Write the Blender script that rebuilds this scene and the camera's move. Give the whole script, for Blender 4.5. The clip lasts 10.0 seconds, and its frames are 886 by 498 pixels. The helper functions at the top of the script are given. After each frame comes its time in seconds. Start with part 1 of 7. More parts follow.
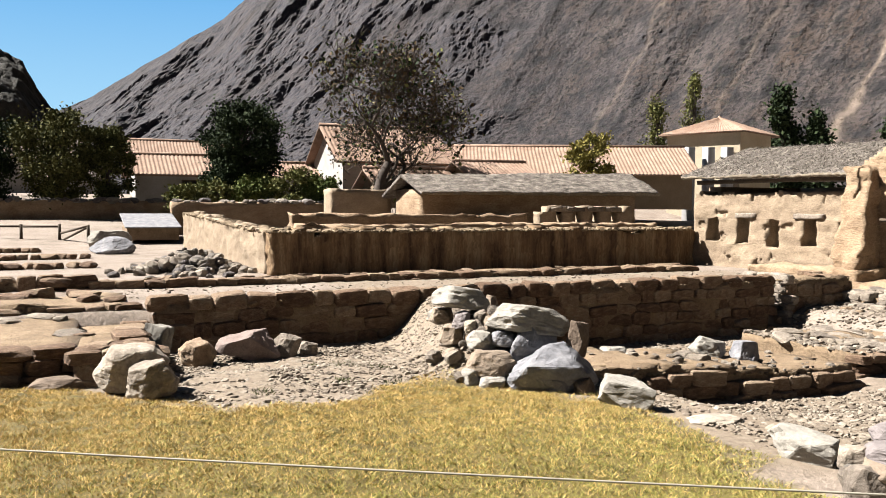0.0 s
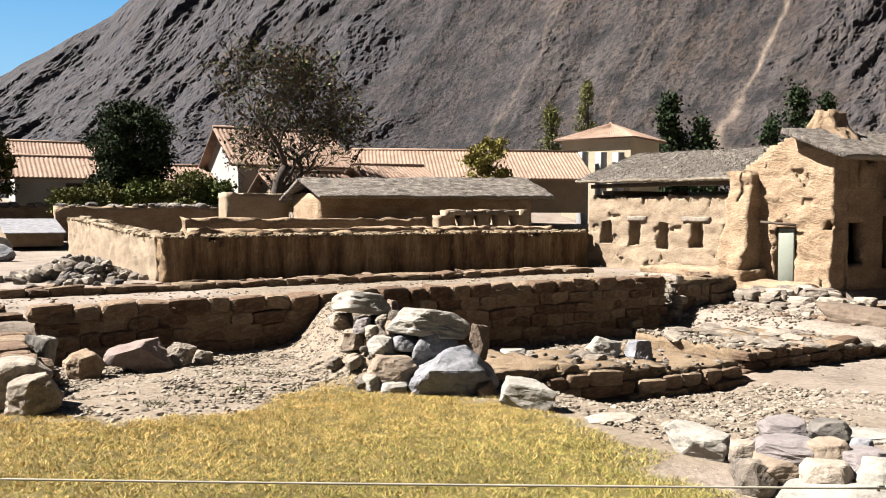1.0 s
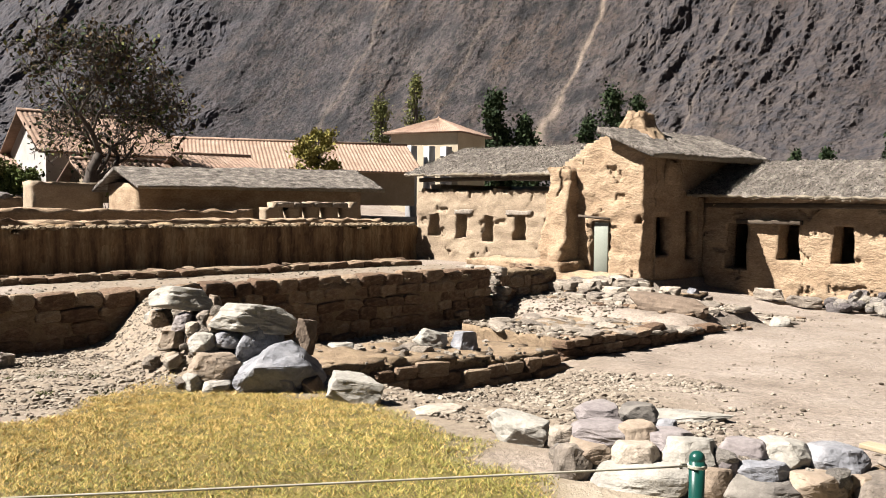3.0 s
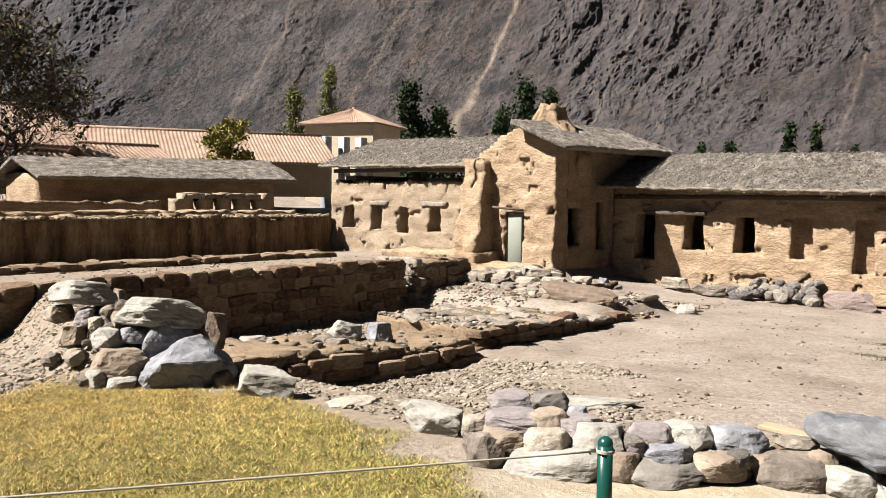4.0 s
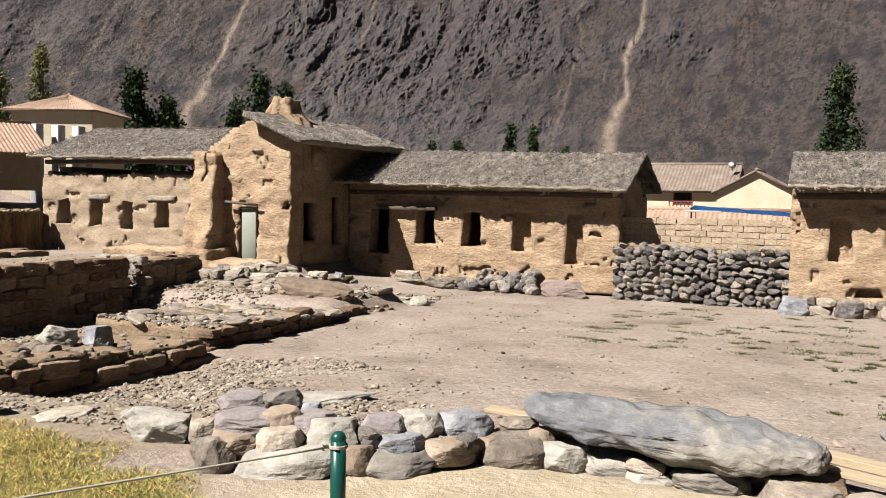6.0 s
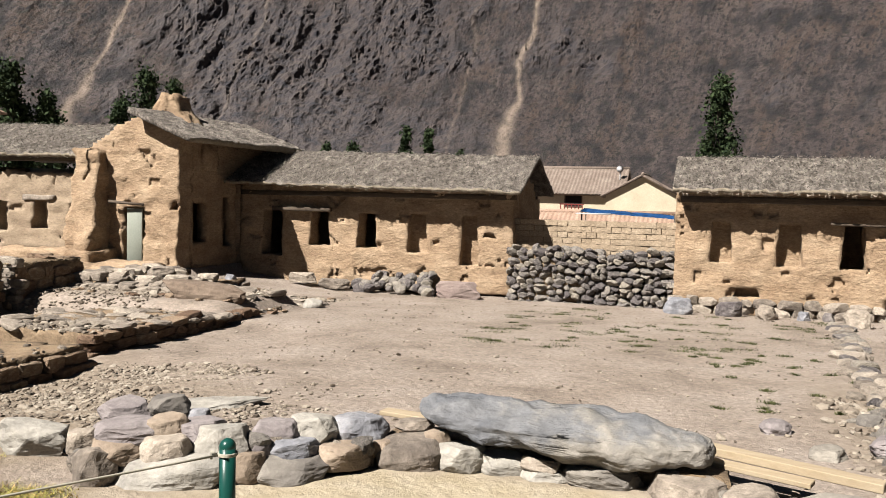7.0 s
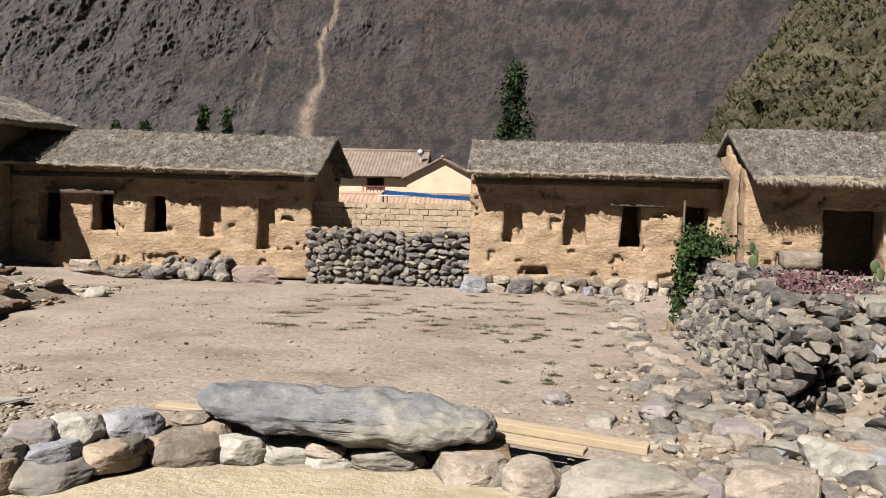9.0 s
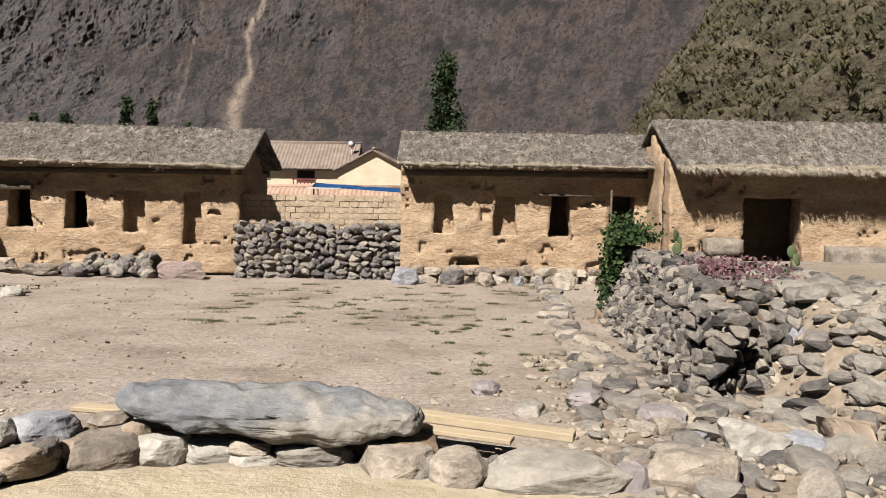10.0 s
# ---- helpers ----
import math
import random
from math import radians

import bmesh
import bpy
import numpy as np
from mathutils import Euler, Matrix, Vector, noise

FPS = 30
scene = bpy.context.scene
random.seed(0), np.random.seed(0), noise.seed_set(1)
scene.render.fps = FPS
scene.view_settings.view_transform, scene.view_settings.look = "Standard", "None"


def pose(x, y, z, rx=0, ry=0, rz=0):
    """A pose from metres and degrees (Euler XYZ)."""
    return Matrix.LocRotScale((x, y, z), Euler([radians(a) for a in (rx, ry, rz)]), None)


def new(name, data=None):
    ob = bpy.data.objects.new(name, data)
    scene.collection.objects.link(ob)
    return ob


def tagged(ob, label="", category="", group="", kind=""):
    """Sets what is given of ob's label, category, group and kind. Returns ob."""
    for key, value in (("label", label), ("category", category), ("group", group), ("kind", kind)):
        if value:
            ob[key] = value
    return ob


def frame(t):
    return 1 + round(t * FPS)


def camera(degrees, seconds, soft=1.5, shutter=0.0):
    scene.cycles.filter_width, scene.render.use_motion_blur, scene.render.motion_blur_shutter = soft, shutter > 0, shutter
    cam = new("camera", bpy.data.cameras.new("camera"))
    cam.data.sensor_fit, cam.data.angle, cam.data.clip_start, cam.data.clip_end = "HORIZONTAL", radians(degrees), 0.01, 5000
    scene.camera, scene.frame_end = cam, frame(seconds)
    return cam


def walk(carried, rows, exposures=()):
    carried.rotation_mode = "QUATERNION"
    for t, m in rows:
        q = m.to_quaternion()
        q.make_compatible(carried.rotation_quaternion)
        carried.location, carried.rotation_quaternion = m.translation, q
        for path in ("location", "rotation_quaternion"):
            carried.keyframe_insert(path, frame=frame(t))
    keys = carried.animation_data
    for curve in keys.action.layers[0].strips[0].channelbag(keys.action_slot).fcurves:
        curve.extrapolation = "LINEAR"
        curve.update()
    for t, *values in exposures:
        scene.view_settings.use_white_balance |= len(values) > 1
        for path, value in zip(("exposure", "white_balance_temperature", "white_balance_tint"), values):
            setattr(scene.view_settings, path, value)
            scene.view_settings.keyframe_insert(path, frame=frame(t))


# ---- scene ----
cam = camera(55.0, 10.0, soft=0.6)
PATH = [
    (0.0, -0.002, -0.082, 1.642, -0.12, -2.78, -0.29),
    (0.5, -0.009, -0.049, 1.646, -3.85, -2.57, -0.65),
    (1.0, -0.012, -0.019, 1.642, -6.92, -2.50, -0.13),
    (1.5, -0.008, 0.003, 1.645, -10.19, -2.66, -0.36),
    (2.0, -0.001, 0.000, 1.650, -12.61, -2.98, -0.26),
    (2.5, 0.011, 0.015, 1.648, -15.71, -2.92, -0.43),
    (4.0, 0.048, 0.040, 1.639, -23.98, -3.44, -0.62),
    (4.5, 0.072, 0.053, 1.635, -28.62, -3.72, -0.69),
    (5.0, 0.098, 0.071, 1.631, -33.70, -3.85, -1.06),
    (5.5, 0.112, 0.084, 1.628, -37.71, -3.65, -0.92),
    (7.0, 0.173, 0.148, 1.607, -48.56, -3.23, -1.33),
    (7.5, 0.201, 0.156, 1.607, -51.55, -3.15, -1.32),
    (8.0, 0.253, 0.144, 1.598, -55.56, -3.55, -1.53),
    (8.5, 0.304, 0.123, 1.594, -59.59, -3.89, -1.26),
    (9.0, 0.351, 0.110, 1.592, -61.65, -4.09, -1.31),
    (9.5, 0.376, 0.097, 1.591, -63.95, -4.51, -0.84),
    (10.0, 0.408, 0.080, 1.587, -66.18, -4.56, -0.79),
]
walk(cam, [(t, pose(x, y, z, 90 + p, r, w)) for t, x, y, z, w, p, r in PATH],
     [(0.0, 2.29), (2.5, 2.25), (5.0, 1.97), (7.5, 1.79), (10.0, 1.73)])

# The ruins stand on one grid: u along the facades, v away from the camera's last view.
TURN = radians(-66.1)
GRID = Matrix.Rotation(TURN, 4, "Z")

# ---- light ----
SUN_WAY = GRID.to_3x3() @ Vector((0.62, 1.0, -1.25))
sun = new("sun", bpy.data.lights.new("sun", "SUN"))
sun.data.energy, sun.data.angle, sun.data.color = 5.0, radians(0.53), (1.0, 0.95, 0.885)
sun.matrix_world = SUN_WAY.to_track_quat("-Z", "Y").to_matrix().to_4x4()
to_sun = -SUN_WAY.normalized()
world = bpy.data.worlds.new("sky")
scene.world = world
world.use_nodes = True
wn = world.node_tree
sky = wn.nodes.new("ShaderNodeTexSky")
sky.sky_type, sky.sun_disc = "NISHITA", False
sky.sun_elevation = math.asin(to_sun.z)
sky.sun_rotation = math.atan2(to_sun.x, to_sun.y)
sky.altitude = 2800
wn.links.new(sky.outputs[0], wn.nodes["Background"].inputs[0])
wn.nodes["Background"].inputs[1].default_value = 0.006

# ---- materials ----
MATS = {}


def ramp_colors(node, stops):
    el = node.color_ramp.elements
    while len(el) < len(stops):
        el.new(0.5)
    for e, (p, c) in zip(el, stops):
        e.position, e.color = p, (c[0] * 0.34, c[1] * 0.34, c[2] * 0.357, 1)


def earthy(name, stops, scale=3.0, fine=40.0, rough=0.9, bump=0.3, depth=0.02, speck=0.25, tone=0.0, stretch=(1, 1, 1), coords="Object", island=0.0, dirt=None):
    """A rough natural surface: a broad mottling, a fine grain, relief, and tone changes from piece to piece."""
    m = bpy.data.materials.new(name)
    m.use_nodes = True
    nt = m.node_tree
    nd, lk = nt.nodes, nt.links
    bsdf = nd["Principled BSDF"]
    tc = nd.new("ShaderNodeTexCoord")
    mp = nd.new("ShaderNodeMapping")
    mp.inputs["Scale"].default_value = stretch
    lk.new(tc.outputs[coords], mp.inputs[0])
    big = nd.new("ShaderNodeTexNoise")
    big.inputs["Scale"].default_value, big.inputs["Detail"].default_value = scale, 8
    big.inputs["Roughness"].default_value = 0.62
    lk.new(mp.outputs[0], big.inputs["Vector"])
    small = nd.new("ShaderNodeTexNoise")
    small.inputs["Scale"].default_value, small.inputs["Detail"].default_value = fine, 5
    small.inputs["Roughness"].default_value = 0.7
    lk.new(mp.outputs[0], small.inputs["Vector"])
    rp = nd.new("ShaderNodeValToRGB")
    ramp_colors(rp, stops)
    fac = big.outputs["Fac"]
    if tone or island:
        if island:
            g = nd.new("ShaderNodeNewGeometry")
            rnd = g.outputs["Random Per Island"]
        else:
            rnd = nd.new("ShaderNodeObjectInfo").outputs["Random"]
        ma = nd.new("ShaderNodeMath")
        ma.operation = "MULTIPLY_ADD"
        ma.inputs[1].default_value, ma.inputs[2].default_value = 2 * (tone or island), -(tone or island)
        lk.new(rnd, ma.inputs[0])
        ad = nd.new("ShaderNodeMath")
        lk.new(fac, ad.inputs[0])
        lk.new(ma.outputs[0], ad.inputs[1])
        fac = ad.outputs[0]
    lk.new(fac, rp.inputs[0])
    mx = nd.new("ShaderNodeMix")
    mx.data_type, mx.blend_type = "RGBA", "OVERLAY"
    mx.inputs[0].default_value = speck
    lk.new(rp.outputs[0], mx.inputs[6])
    lk.new(small.outputs["Color"], mx.inputs[7])
    hs = nd.new("ShaderNodeHueSaturation")
    hs.inputs["Saturation"].default_value = 0.0
    lk.new(small.outputs["Color"], hs.inputs["Color"])
    ct = nd.new("ShaderNodeBrightContrast")
    ct.inputs["Contrast"].default_value = 1.6
    lk.new(hs.outputs[0], ct.inputs[0])
    lk.new(ct.outputs[0], mx.inputs[7])
    lk.new(mx.outputs[2], bsdf.inputs["Base Color"])
    bsdf.inputs["Roughness"].default_value = rough
    bsdf.inputs["Specular IOR Level"].default_value = 0.25
    b1 = nd.new("ShaderNodeBump")
    b1.inputs["Strength"].default_value, b1.inputs["Distance"].default_value = bump, depth
    lk.new(small.outputs["Fac"], b1.inputs["Height"])
    b2 = nd.new("ShaderNodeBump")
    b2.inputs["Strength"].default_value, b2.inputs["Distance"].default_value = bump, depth * 3
    lk.new(big.outputs["Fac"], b2.inputs["Height"])
    lk.new(b2.outputs[0], b1.inputs["Normal"])
    lk.new(b1.outputs[0], bsdf.inputs["Normal"])
    MATS[name] = m
    return m


def plain(name, color, rough=0.6, metal=0.0):
    return earthy(name, [(0.3, [c * 0.88 for c in color]), (0.7, color)], scale=2.0, fine=25, rough=rough, bump=0.08, depth=0.005, speck=0.12)


ADOBE = earthy("adobe", [(0.25, (0.34, 0.22, 0.125)), (0.5, (0.51, 0.36, 0.22)), (0.75, (0.65, 0.485, 0.31))], 1.5, 14, bump=1.0, depth=0.03, speck=0.5, stretch=(0.8, 0.8, 1.5))
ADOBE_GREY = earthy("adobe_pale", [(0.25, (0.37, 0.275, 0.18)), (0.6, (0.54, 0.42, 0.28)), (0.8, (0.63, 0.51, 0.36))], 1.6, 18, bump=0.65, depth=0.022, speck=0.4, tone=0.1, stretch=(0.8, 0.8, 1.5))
# streaks, plus the shade of a face turned from the sun, in the colour
ADOBE_STREAK_SHADE = earthy("streaked_shaded_adobe", [(0.36, (0.10, 0.06, 0.032)), (0.5, (0.29, 0.18, 0.09)), (0.66, (0.50, 0.36, 0.20))], 1.9, 9, bump=0.6, depth=0.04, speck=0.5, stretch=(1.6, 1.6, 0.20))
EARTH = earthy("mud_mortar", [(0.25, (0.24, 0.165, 0.095)), (0.55, (0.42, 0.30, 0.18)), (0.8, (0.55, 0.42, 0.26))], 3, 30, bump=0.8, depth=0.03, speck=0.5)
STONE = earthy("brown_stone", [(0.2, (0.17, 0.10, 0.058)), (0.45, (0.31, 0.20, 0.122)), (0.62, (0.42, 0.295, 0.188)), (0.85, (0.53, 0.405, 0.27))], 3.5, 15, bump=0.8, depth=0.02, speck=0.6, tone=0.25)
FIELDSTONE = earthy("river_stone", [(0.15, (0.14, 0.12, 0.115)), (0.4, (0.27, 0.24, 0.215)), (0.55, (0.37, 0.33, 0.275)), (0.8, (0.50, 0.44, 0.34))], 3.5, 14, bump=0.7, depth=0.02, speck=0.6, tone=0.3)
PALESTONE = earthy("pale_stone", [(0.15, (0.20, 0.165, 0.13)), (0.4, (0.37, 0.31, 0.24)), (0.6, (0.49, 0.415, 0.32)), (0.85, (0.62, 0.54, 0.42))], 2.6, 12, bump=0.8, depth=0.02, speck=0.6, tone=0.25)
GREYROCK = earthy("grey_rock", [(0.25, (0.19, 0.195, 0.21)), (0.5, (0.36, 0.36, 0.37)), (0.72, (0.54, 0.53, 0.515))], 4, 14, bump=0.55, depth=0.02, speck=0.35)
SLABROCK = earthy("slab_rock", [(0.3, (0.115, 0.125, 0.14)), (0.48, (0.25, 0.25, 0.245)), (0.58, (0.36, 0.33, 0.275)), (0.75, (0.46, 0.42, 0.35))], 1.5, 12, bump=0.55, depth=0.02, speck=0.35, stretch=(1, 1, 1.3))
WHITEROCK = earthy("pale_rock", [(0.25, (0.33, 0.31, 0.27)), (0.5, (0.50, 0.465, 0.385)), (0.75, (0.62, 0.585, 0.50))], 3, 13, bump=0.55, depth=0.02, speck=0.35)
PINKROCK = earthy("pinkish_stone", [(0.25, (0.27, 0.20, 0.17)), (0.55, (0.40, 0.31, 0.265)), (0.8, (0.46, 0.37, 0.32))], 3, 35, bump=0.4, depth=0.01, speck=0.35)
THATCH = earthy("old_thatch", [(0.32, (0.10, 0.085, 0.066)), (0.5, (0.285, 0.245, 0.20)), (0.68, (0.54, 0.475, 0.39))], 6.0, 22, bump=1.0, depth=0.06, speck=1.0, stretch=(1, 0.45, 0.7))
THATCH_BITS = earthy("broken_straw", [(0.2, (0.09, 0.076, 0.06)), (0.5, (0.25, 0.215, 0.172)), (0.8, (0.50, 0.44, 0.36))], 6, 20, bump=0.2, depth=0.01, speck=0.2, island=0.35)
STRAW = earthy("dry_straw", [(0.25, (0.34, 0.285, 0.20)), (0.55, (0.50, 0.43, 0.325)), (0.8, (0.62, 0.55, 0.43))], 6, 20, bump=0.4, depth=0.02, speck=0.4, island=0.2)
TILE = earthy("clay_tile", [(0.2, (0.33, 0.20, 0.13)), (0.5, (0.50, 0.335, 0.235)), (0.8, (0.62, 0.46, 0.34))], 1.3, 6, bump=0.5, depth=0.03, speck=0.4)
RIVERROCK = earthy("grey_tan_stone", [(0.2, (0.17, 0.15, 0.13)), (0.45, (0.30, 0.27, 0.225)), (0.65, (0.40, 0.36, 0.29)), (0.85, (0.49, 0.45, 0.37))], 2.2, 11, bump=0.55, depth=0.02, speck=0.35, tone=0.2)
TANSTONE = earthy("warm_tan_stone", [(0.2, (0.24, 0.18, 0.125)), (0.5, (0.43, 0.335, 0.24)), (0.8, (0.58, 0.475, 0.35))], 3, 14, bump=0.55, depth=0.02, speck=0.35)
PURPLEROCK = earthy("purple_grey_stone", [(0.2, (0.20, 0.17, 0.163)), (0.5, (0.35, 0.305, 0.285)), (0.8, (0.50, 0.445, 0.405))], 3, 14, bump=0.55, depth=0.015, speck=0.35)
BROWNROCK = earthy("dark_brown_rock", [(0.2, (0.13, 0.09, 0.06)), (0.5, (0.25, 0.185, 0.13)), (0.8, (0.37, 0.285, 0.205))], 3, 14, bump=0.55, depth=0.02, speck=0.35)
BANKSTONE = earthy("mixed_fieldstone", [(0.15, (0.10, 0.09, 0.083)), (0.4, (0.215, 0.193, 0.167)), (0.58, (0.325, 0.285, 0.232)), (0.85, (0.48, 0.42, 0.33))], 3.0, 14, bump=0.7, depth=0.02, speck=0.45, tone=0.35)
TILE_GREY = earthy("weathered_tile", [(0.2, (0.17, 0.125, 0.095)), (0.5, (0.29, 0.225, 0.175)), (0.8, (0.40, 0.33, 0.26))], 1.5, 7, bump=0.5, depth=0.03, speck=0.4)
WHITEWASH = earthy("whitewash", [(0.25, (0.55, 0.51, 0.44)), (0.6, (0.74, 0.71, 0.64)), (0.85, (0.80, 0.78, 0.72))], 0.8, 9, bump=0.2, depth=0.01, speck=0.15)
CREAM = earthy("cream_plaster", [(0.25, (0.74, 0.62, 0.42)), (0.6, (0.92, 0.79, 0.56)), (0.85, (0.98, 0.87, 0.65))], 0.8, 9, bump=0.2, depth=0.01, speck=0.15)
TAN = earthy("tan_plaster", [(0.25, (0.36, 0.27, 0.17)), (0.6, (0.46, 0.36, 0.24)), (0.85, (0.52, 0.42, 0.29))], 0.8, 9, bump=0.2, depth=0.01, speck=0.15)
OLDWOOD = earthy("weathered_wood", [(0.3, (0.09, 0.065, 0.045)), (0.6, (0.17, 0.13, 0.09))], 4, 30, bump=0.4, depth=0.01, speck=0.4, stretch=(1, 1, 6))
NEWWOOD = earthy("fresh_timber", [(0.3, (0.52, 0.40, 0.24)), (0.7, (0.64, 0.52, 0.34))], 3, 30, bump=0.15, depth=0.004, speck=0.2, stretch=(1, 8, 8))
DARK = plain("dark_interior", (0.02, 0.017, 0.014), 0.9)
GREENDOOR = plain("grey_green_paint", (0.42, 0.45, 0.36), 0.7)
POSTGREEN = plain("green_enamel", (0.012, 0.10, 0.075), 0.3)
ROPE = plain("pale_rope", (0.62, 0.58, 0.45), 0.8)
RED = plain("red_paint", (0.33, 0.05, 0.04), 0.6)
BLUE = plain("blue_tarpaulin", (0.04, 0.20, 0.55), 0.45)
WHITE = plain("white_paint", (0.75, 0.75, 0.73), 0.5)
BARK = earthy("bark", [(0.3, (0.06, 0.045, 0.035)), (0.7, (0.14, 0.11, 0.085))], 5, 30, bump=0.6, depth=0.02, speck=0.4)


def leafy(name, a, b):
    m = earthy(name, [(0.2, a), (0.8, b)], 1.2, 10, rough=0.85, bump=0.1, depth=0.01, speck=0.2, island=0.35)
    m.node_tree.nodes["Principled BSDF"].inputs["Specular IOR Level"].default_value = 0.08
    return m


LEAF_DARK = leafy("dark_leaf", (0.02, 0.036, 0.016), (0.075, 0.11, 0.045))
LEAF_OLIVE = leafy("olive_leaf", (0.12, 0.14, 0.04), (0.36, 0.36, 0.13))
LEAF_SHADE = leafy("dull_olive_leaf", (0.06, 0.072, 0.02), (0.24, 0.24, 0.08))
LEAF_MID = leafy("green_leaf", (0.09, 0.13, 0.03), (0.28, 0.33, 0.10))
LEAF_YELLOW = leafy("yellowing_leaf", (0.22, 0.20, 0.04), (0.50, 0.43, 0.12))
LEAF_DRY = leafy("dry_leaf", (0.08, 0.055, 0.03), (0.20, 0.14, 0.07))
IVY = leafy("ivy_leaf", (0.02, 0.045, 0.016), (0.10, 0.15, 0.05))
CACTUS = leafy("cactus_skin", (0.10, 0.14, 0.06), (0.20, 0.23, 0.11))
PURPLE = leafy("purple_succulent", (0.14, 0.07, 0.08), (0.28, 0.15, 0.15))
GRASSBLADE = leafy("dry_grass_blade", (0.66, 0.46, 0.14), (1.50, 1.05, 0.41))
GREENBLADE = leafy("green_grass_blade", (0.31, 0.305, 0.075), (0.76, 0.69, 0.205))
TUFT = leafy("tuft_blade", (0.05, 0.065, 0.02), (0.16, 0.17, 0.06))

# ---- helpers of this scene ----
BASE = {}


def thing(name, base, label, category, group="", kind=""):
    """A top-level empty at its base, on the grid."""
    ob = new(name)
    ob.empty_display_size = 0.1
    ob.matrix_world = GRID @ Matrix.Translation(base)
    BASE[ob] = Vector(base)
    return tagged(ob, label, category, group, kind)


def mesh_of(name, bm, material, smooth=True, shift=None):
    if shift is not None:
        bmesh.ops.translate(bm, verts=bm.verts, vec=-Vector(shift))
    me = bpy.data.meshes.new(name)
    bm.to_mesh(me)
    bm.free()
    for m in material if isinstance(material, (list, tuple)) else [material]:
        me.materials.append(m)
    if smooth:
        me.polygons.foreach_set("use_smooth", [True] * len(me.polygons))
    return me


def part(name, bm, material, parent, label="", smooth=True):
    """One mesh under a thing or a part; bm is in grid coordinates."""
    ob = new(name, mesh_of(name, bm, material, smooth, BASE[parent]))
    ob.parent = parent
    BASE[ob] = BASE[parent]
    if label:
        tagged(ob, label)
    return ob


def solo(name, bm, material, base, label, category, group="", kind="", smooth=True):
    """A thing that is one mesh."""
    ob = new(name, mesh_of(name, bm, material, smooth, base))
    ob.matrix_world = GRID @ Matrix.Translation(base)
    BASE[ob] = Vector(base)
    return tagged(ob, label, category, group, kind)


def add_box(bm, u0, u1, v0, v1, z0, z1, bevel=0.0):
    r = bmesh.ops.create_cube(bm, size=1, matrix=Matrix.Translation(((u0 + u1) / 2, (v0 + v1) / 2, (z0 + z1) / 2)) @ Matrix.Diagonal((u1 - u0, v1 - v0, z1 - z0, 1)))
    if bevel:
        es = list({e for v in r["verts"] for e in v.link_edges})
        bmesh.ops.bevel(bm, geom=es, offset=bevel, segments=1, affect="EDGES")
    return bm


def box(*a, bevel=0.01):
    return add_box(bmesh.new(), *a, bevel=bevel)


def tube(points, radii, sides=8, bm=None):
    """A tapered tube through points."""
    bm = bm or bmesh.new()
    rings = []
    pts = [Vector(p) for p in points]
    for i, p in enumerate(pts):
        d = (pts[min(i + 1, len(pts) - 1)] - pts[max(i - 1, 0)]).normalized()
        a = d.orthogonal().normalized()
        b = d.cross(a)
        rings.append([bm.verts.new(p + radii[i] * (math.cos(2 * math.pi * k / sides) * a + math.sin(2 * math.pi * k / sides) * b)) for k in range(sides)])
    for r0, r1 in zip(rings, rings[1:]):
        for k in range(sides):
            bm.faces.new((r0[k], r0[(k + 1) % sides], r1[(k + 1) % sides], r1[k]))
    bm.faces.new(rings[0][::-1])
    bm.faces.new(rings[-1])
    return bm


def nz(x, y, z, s, octaves=3):
    return noise.fractal(Vector((x * s, y * s, z * s)), 0.9, 2.0, octaves, noise_basis="PERLIN_ORIGINAL")


def spans(a, b, step, marks=()):
    """Coordinates from a to b about a step apart that hit every mark."""
    keys = sorted({a, b, *[m for m in marks if a < m < b]})
    out = [a]
    for p, q in zip(keys, keys[1:]):
        n = max(1, round((q - p) / step))
        out += [p + (q - p) * (i + 1) / n for i in range(n)]
    return out


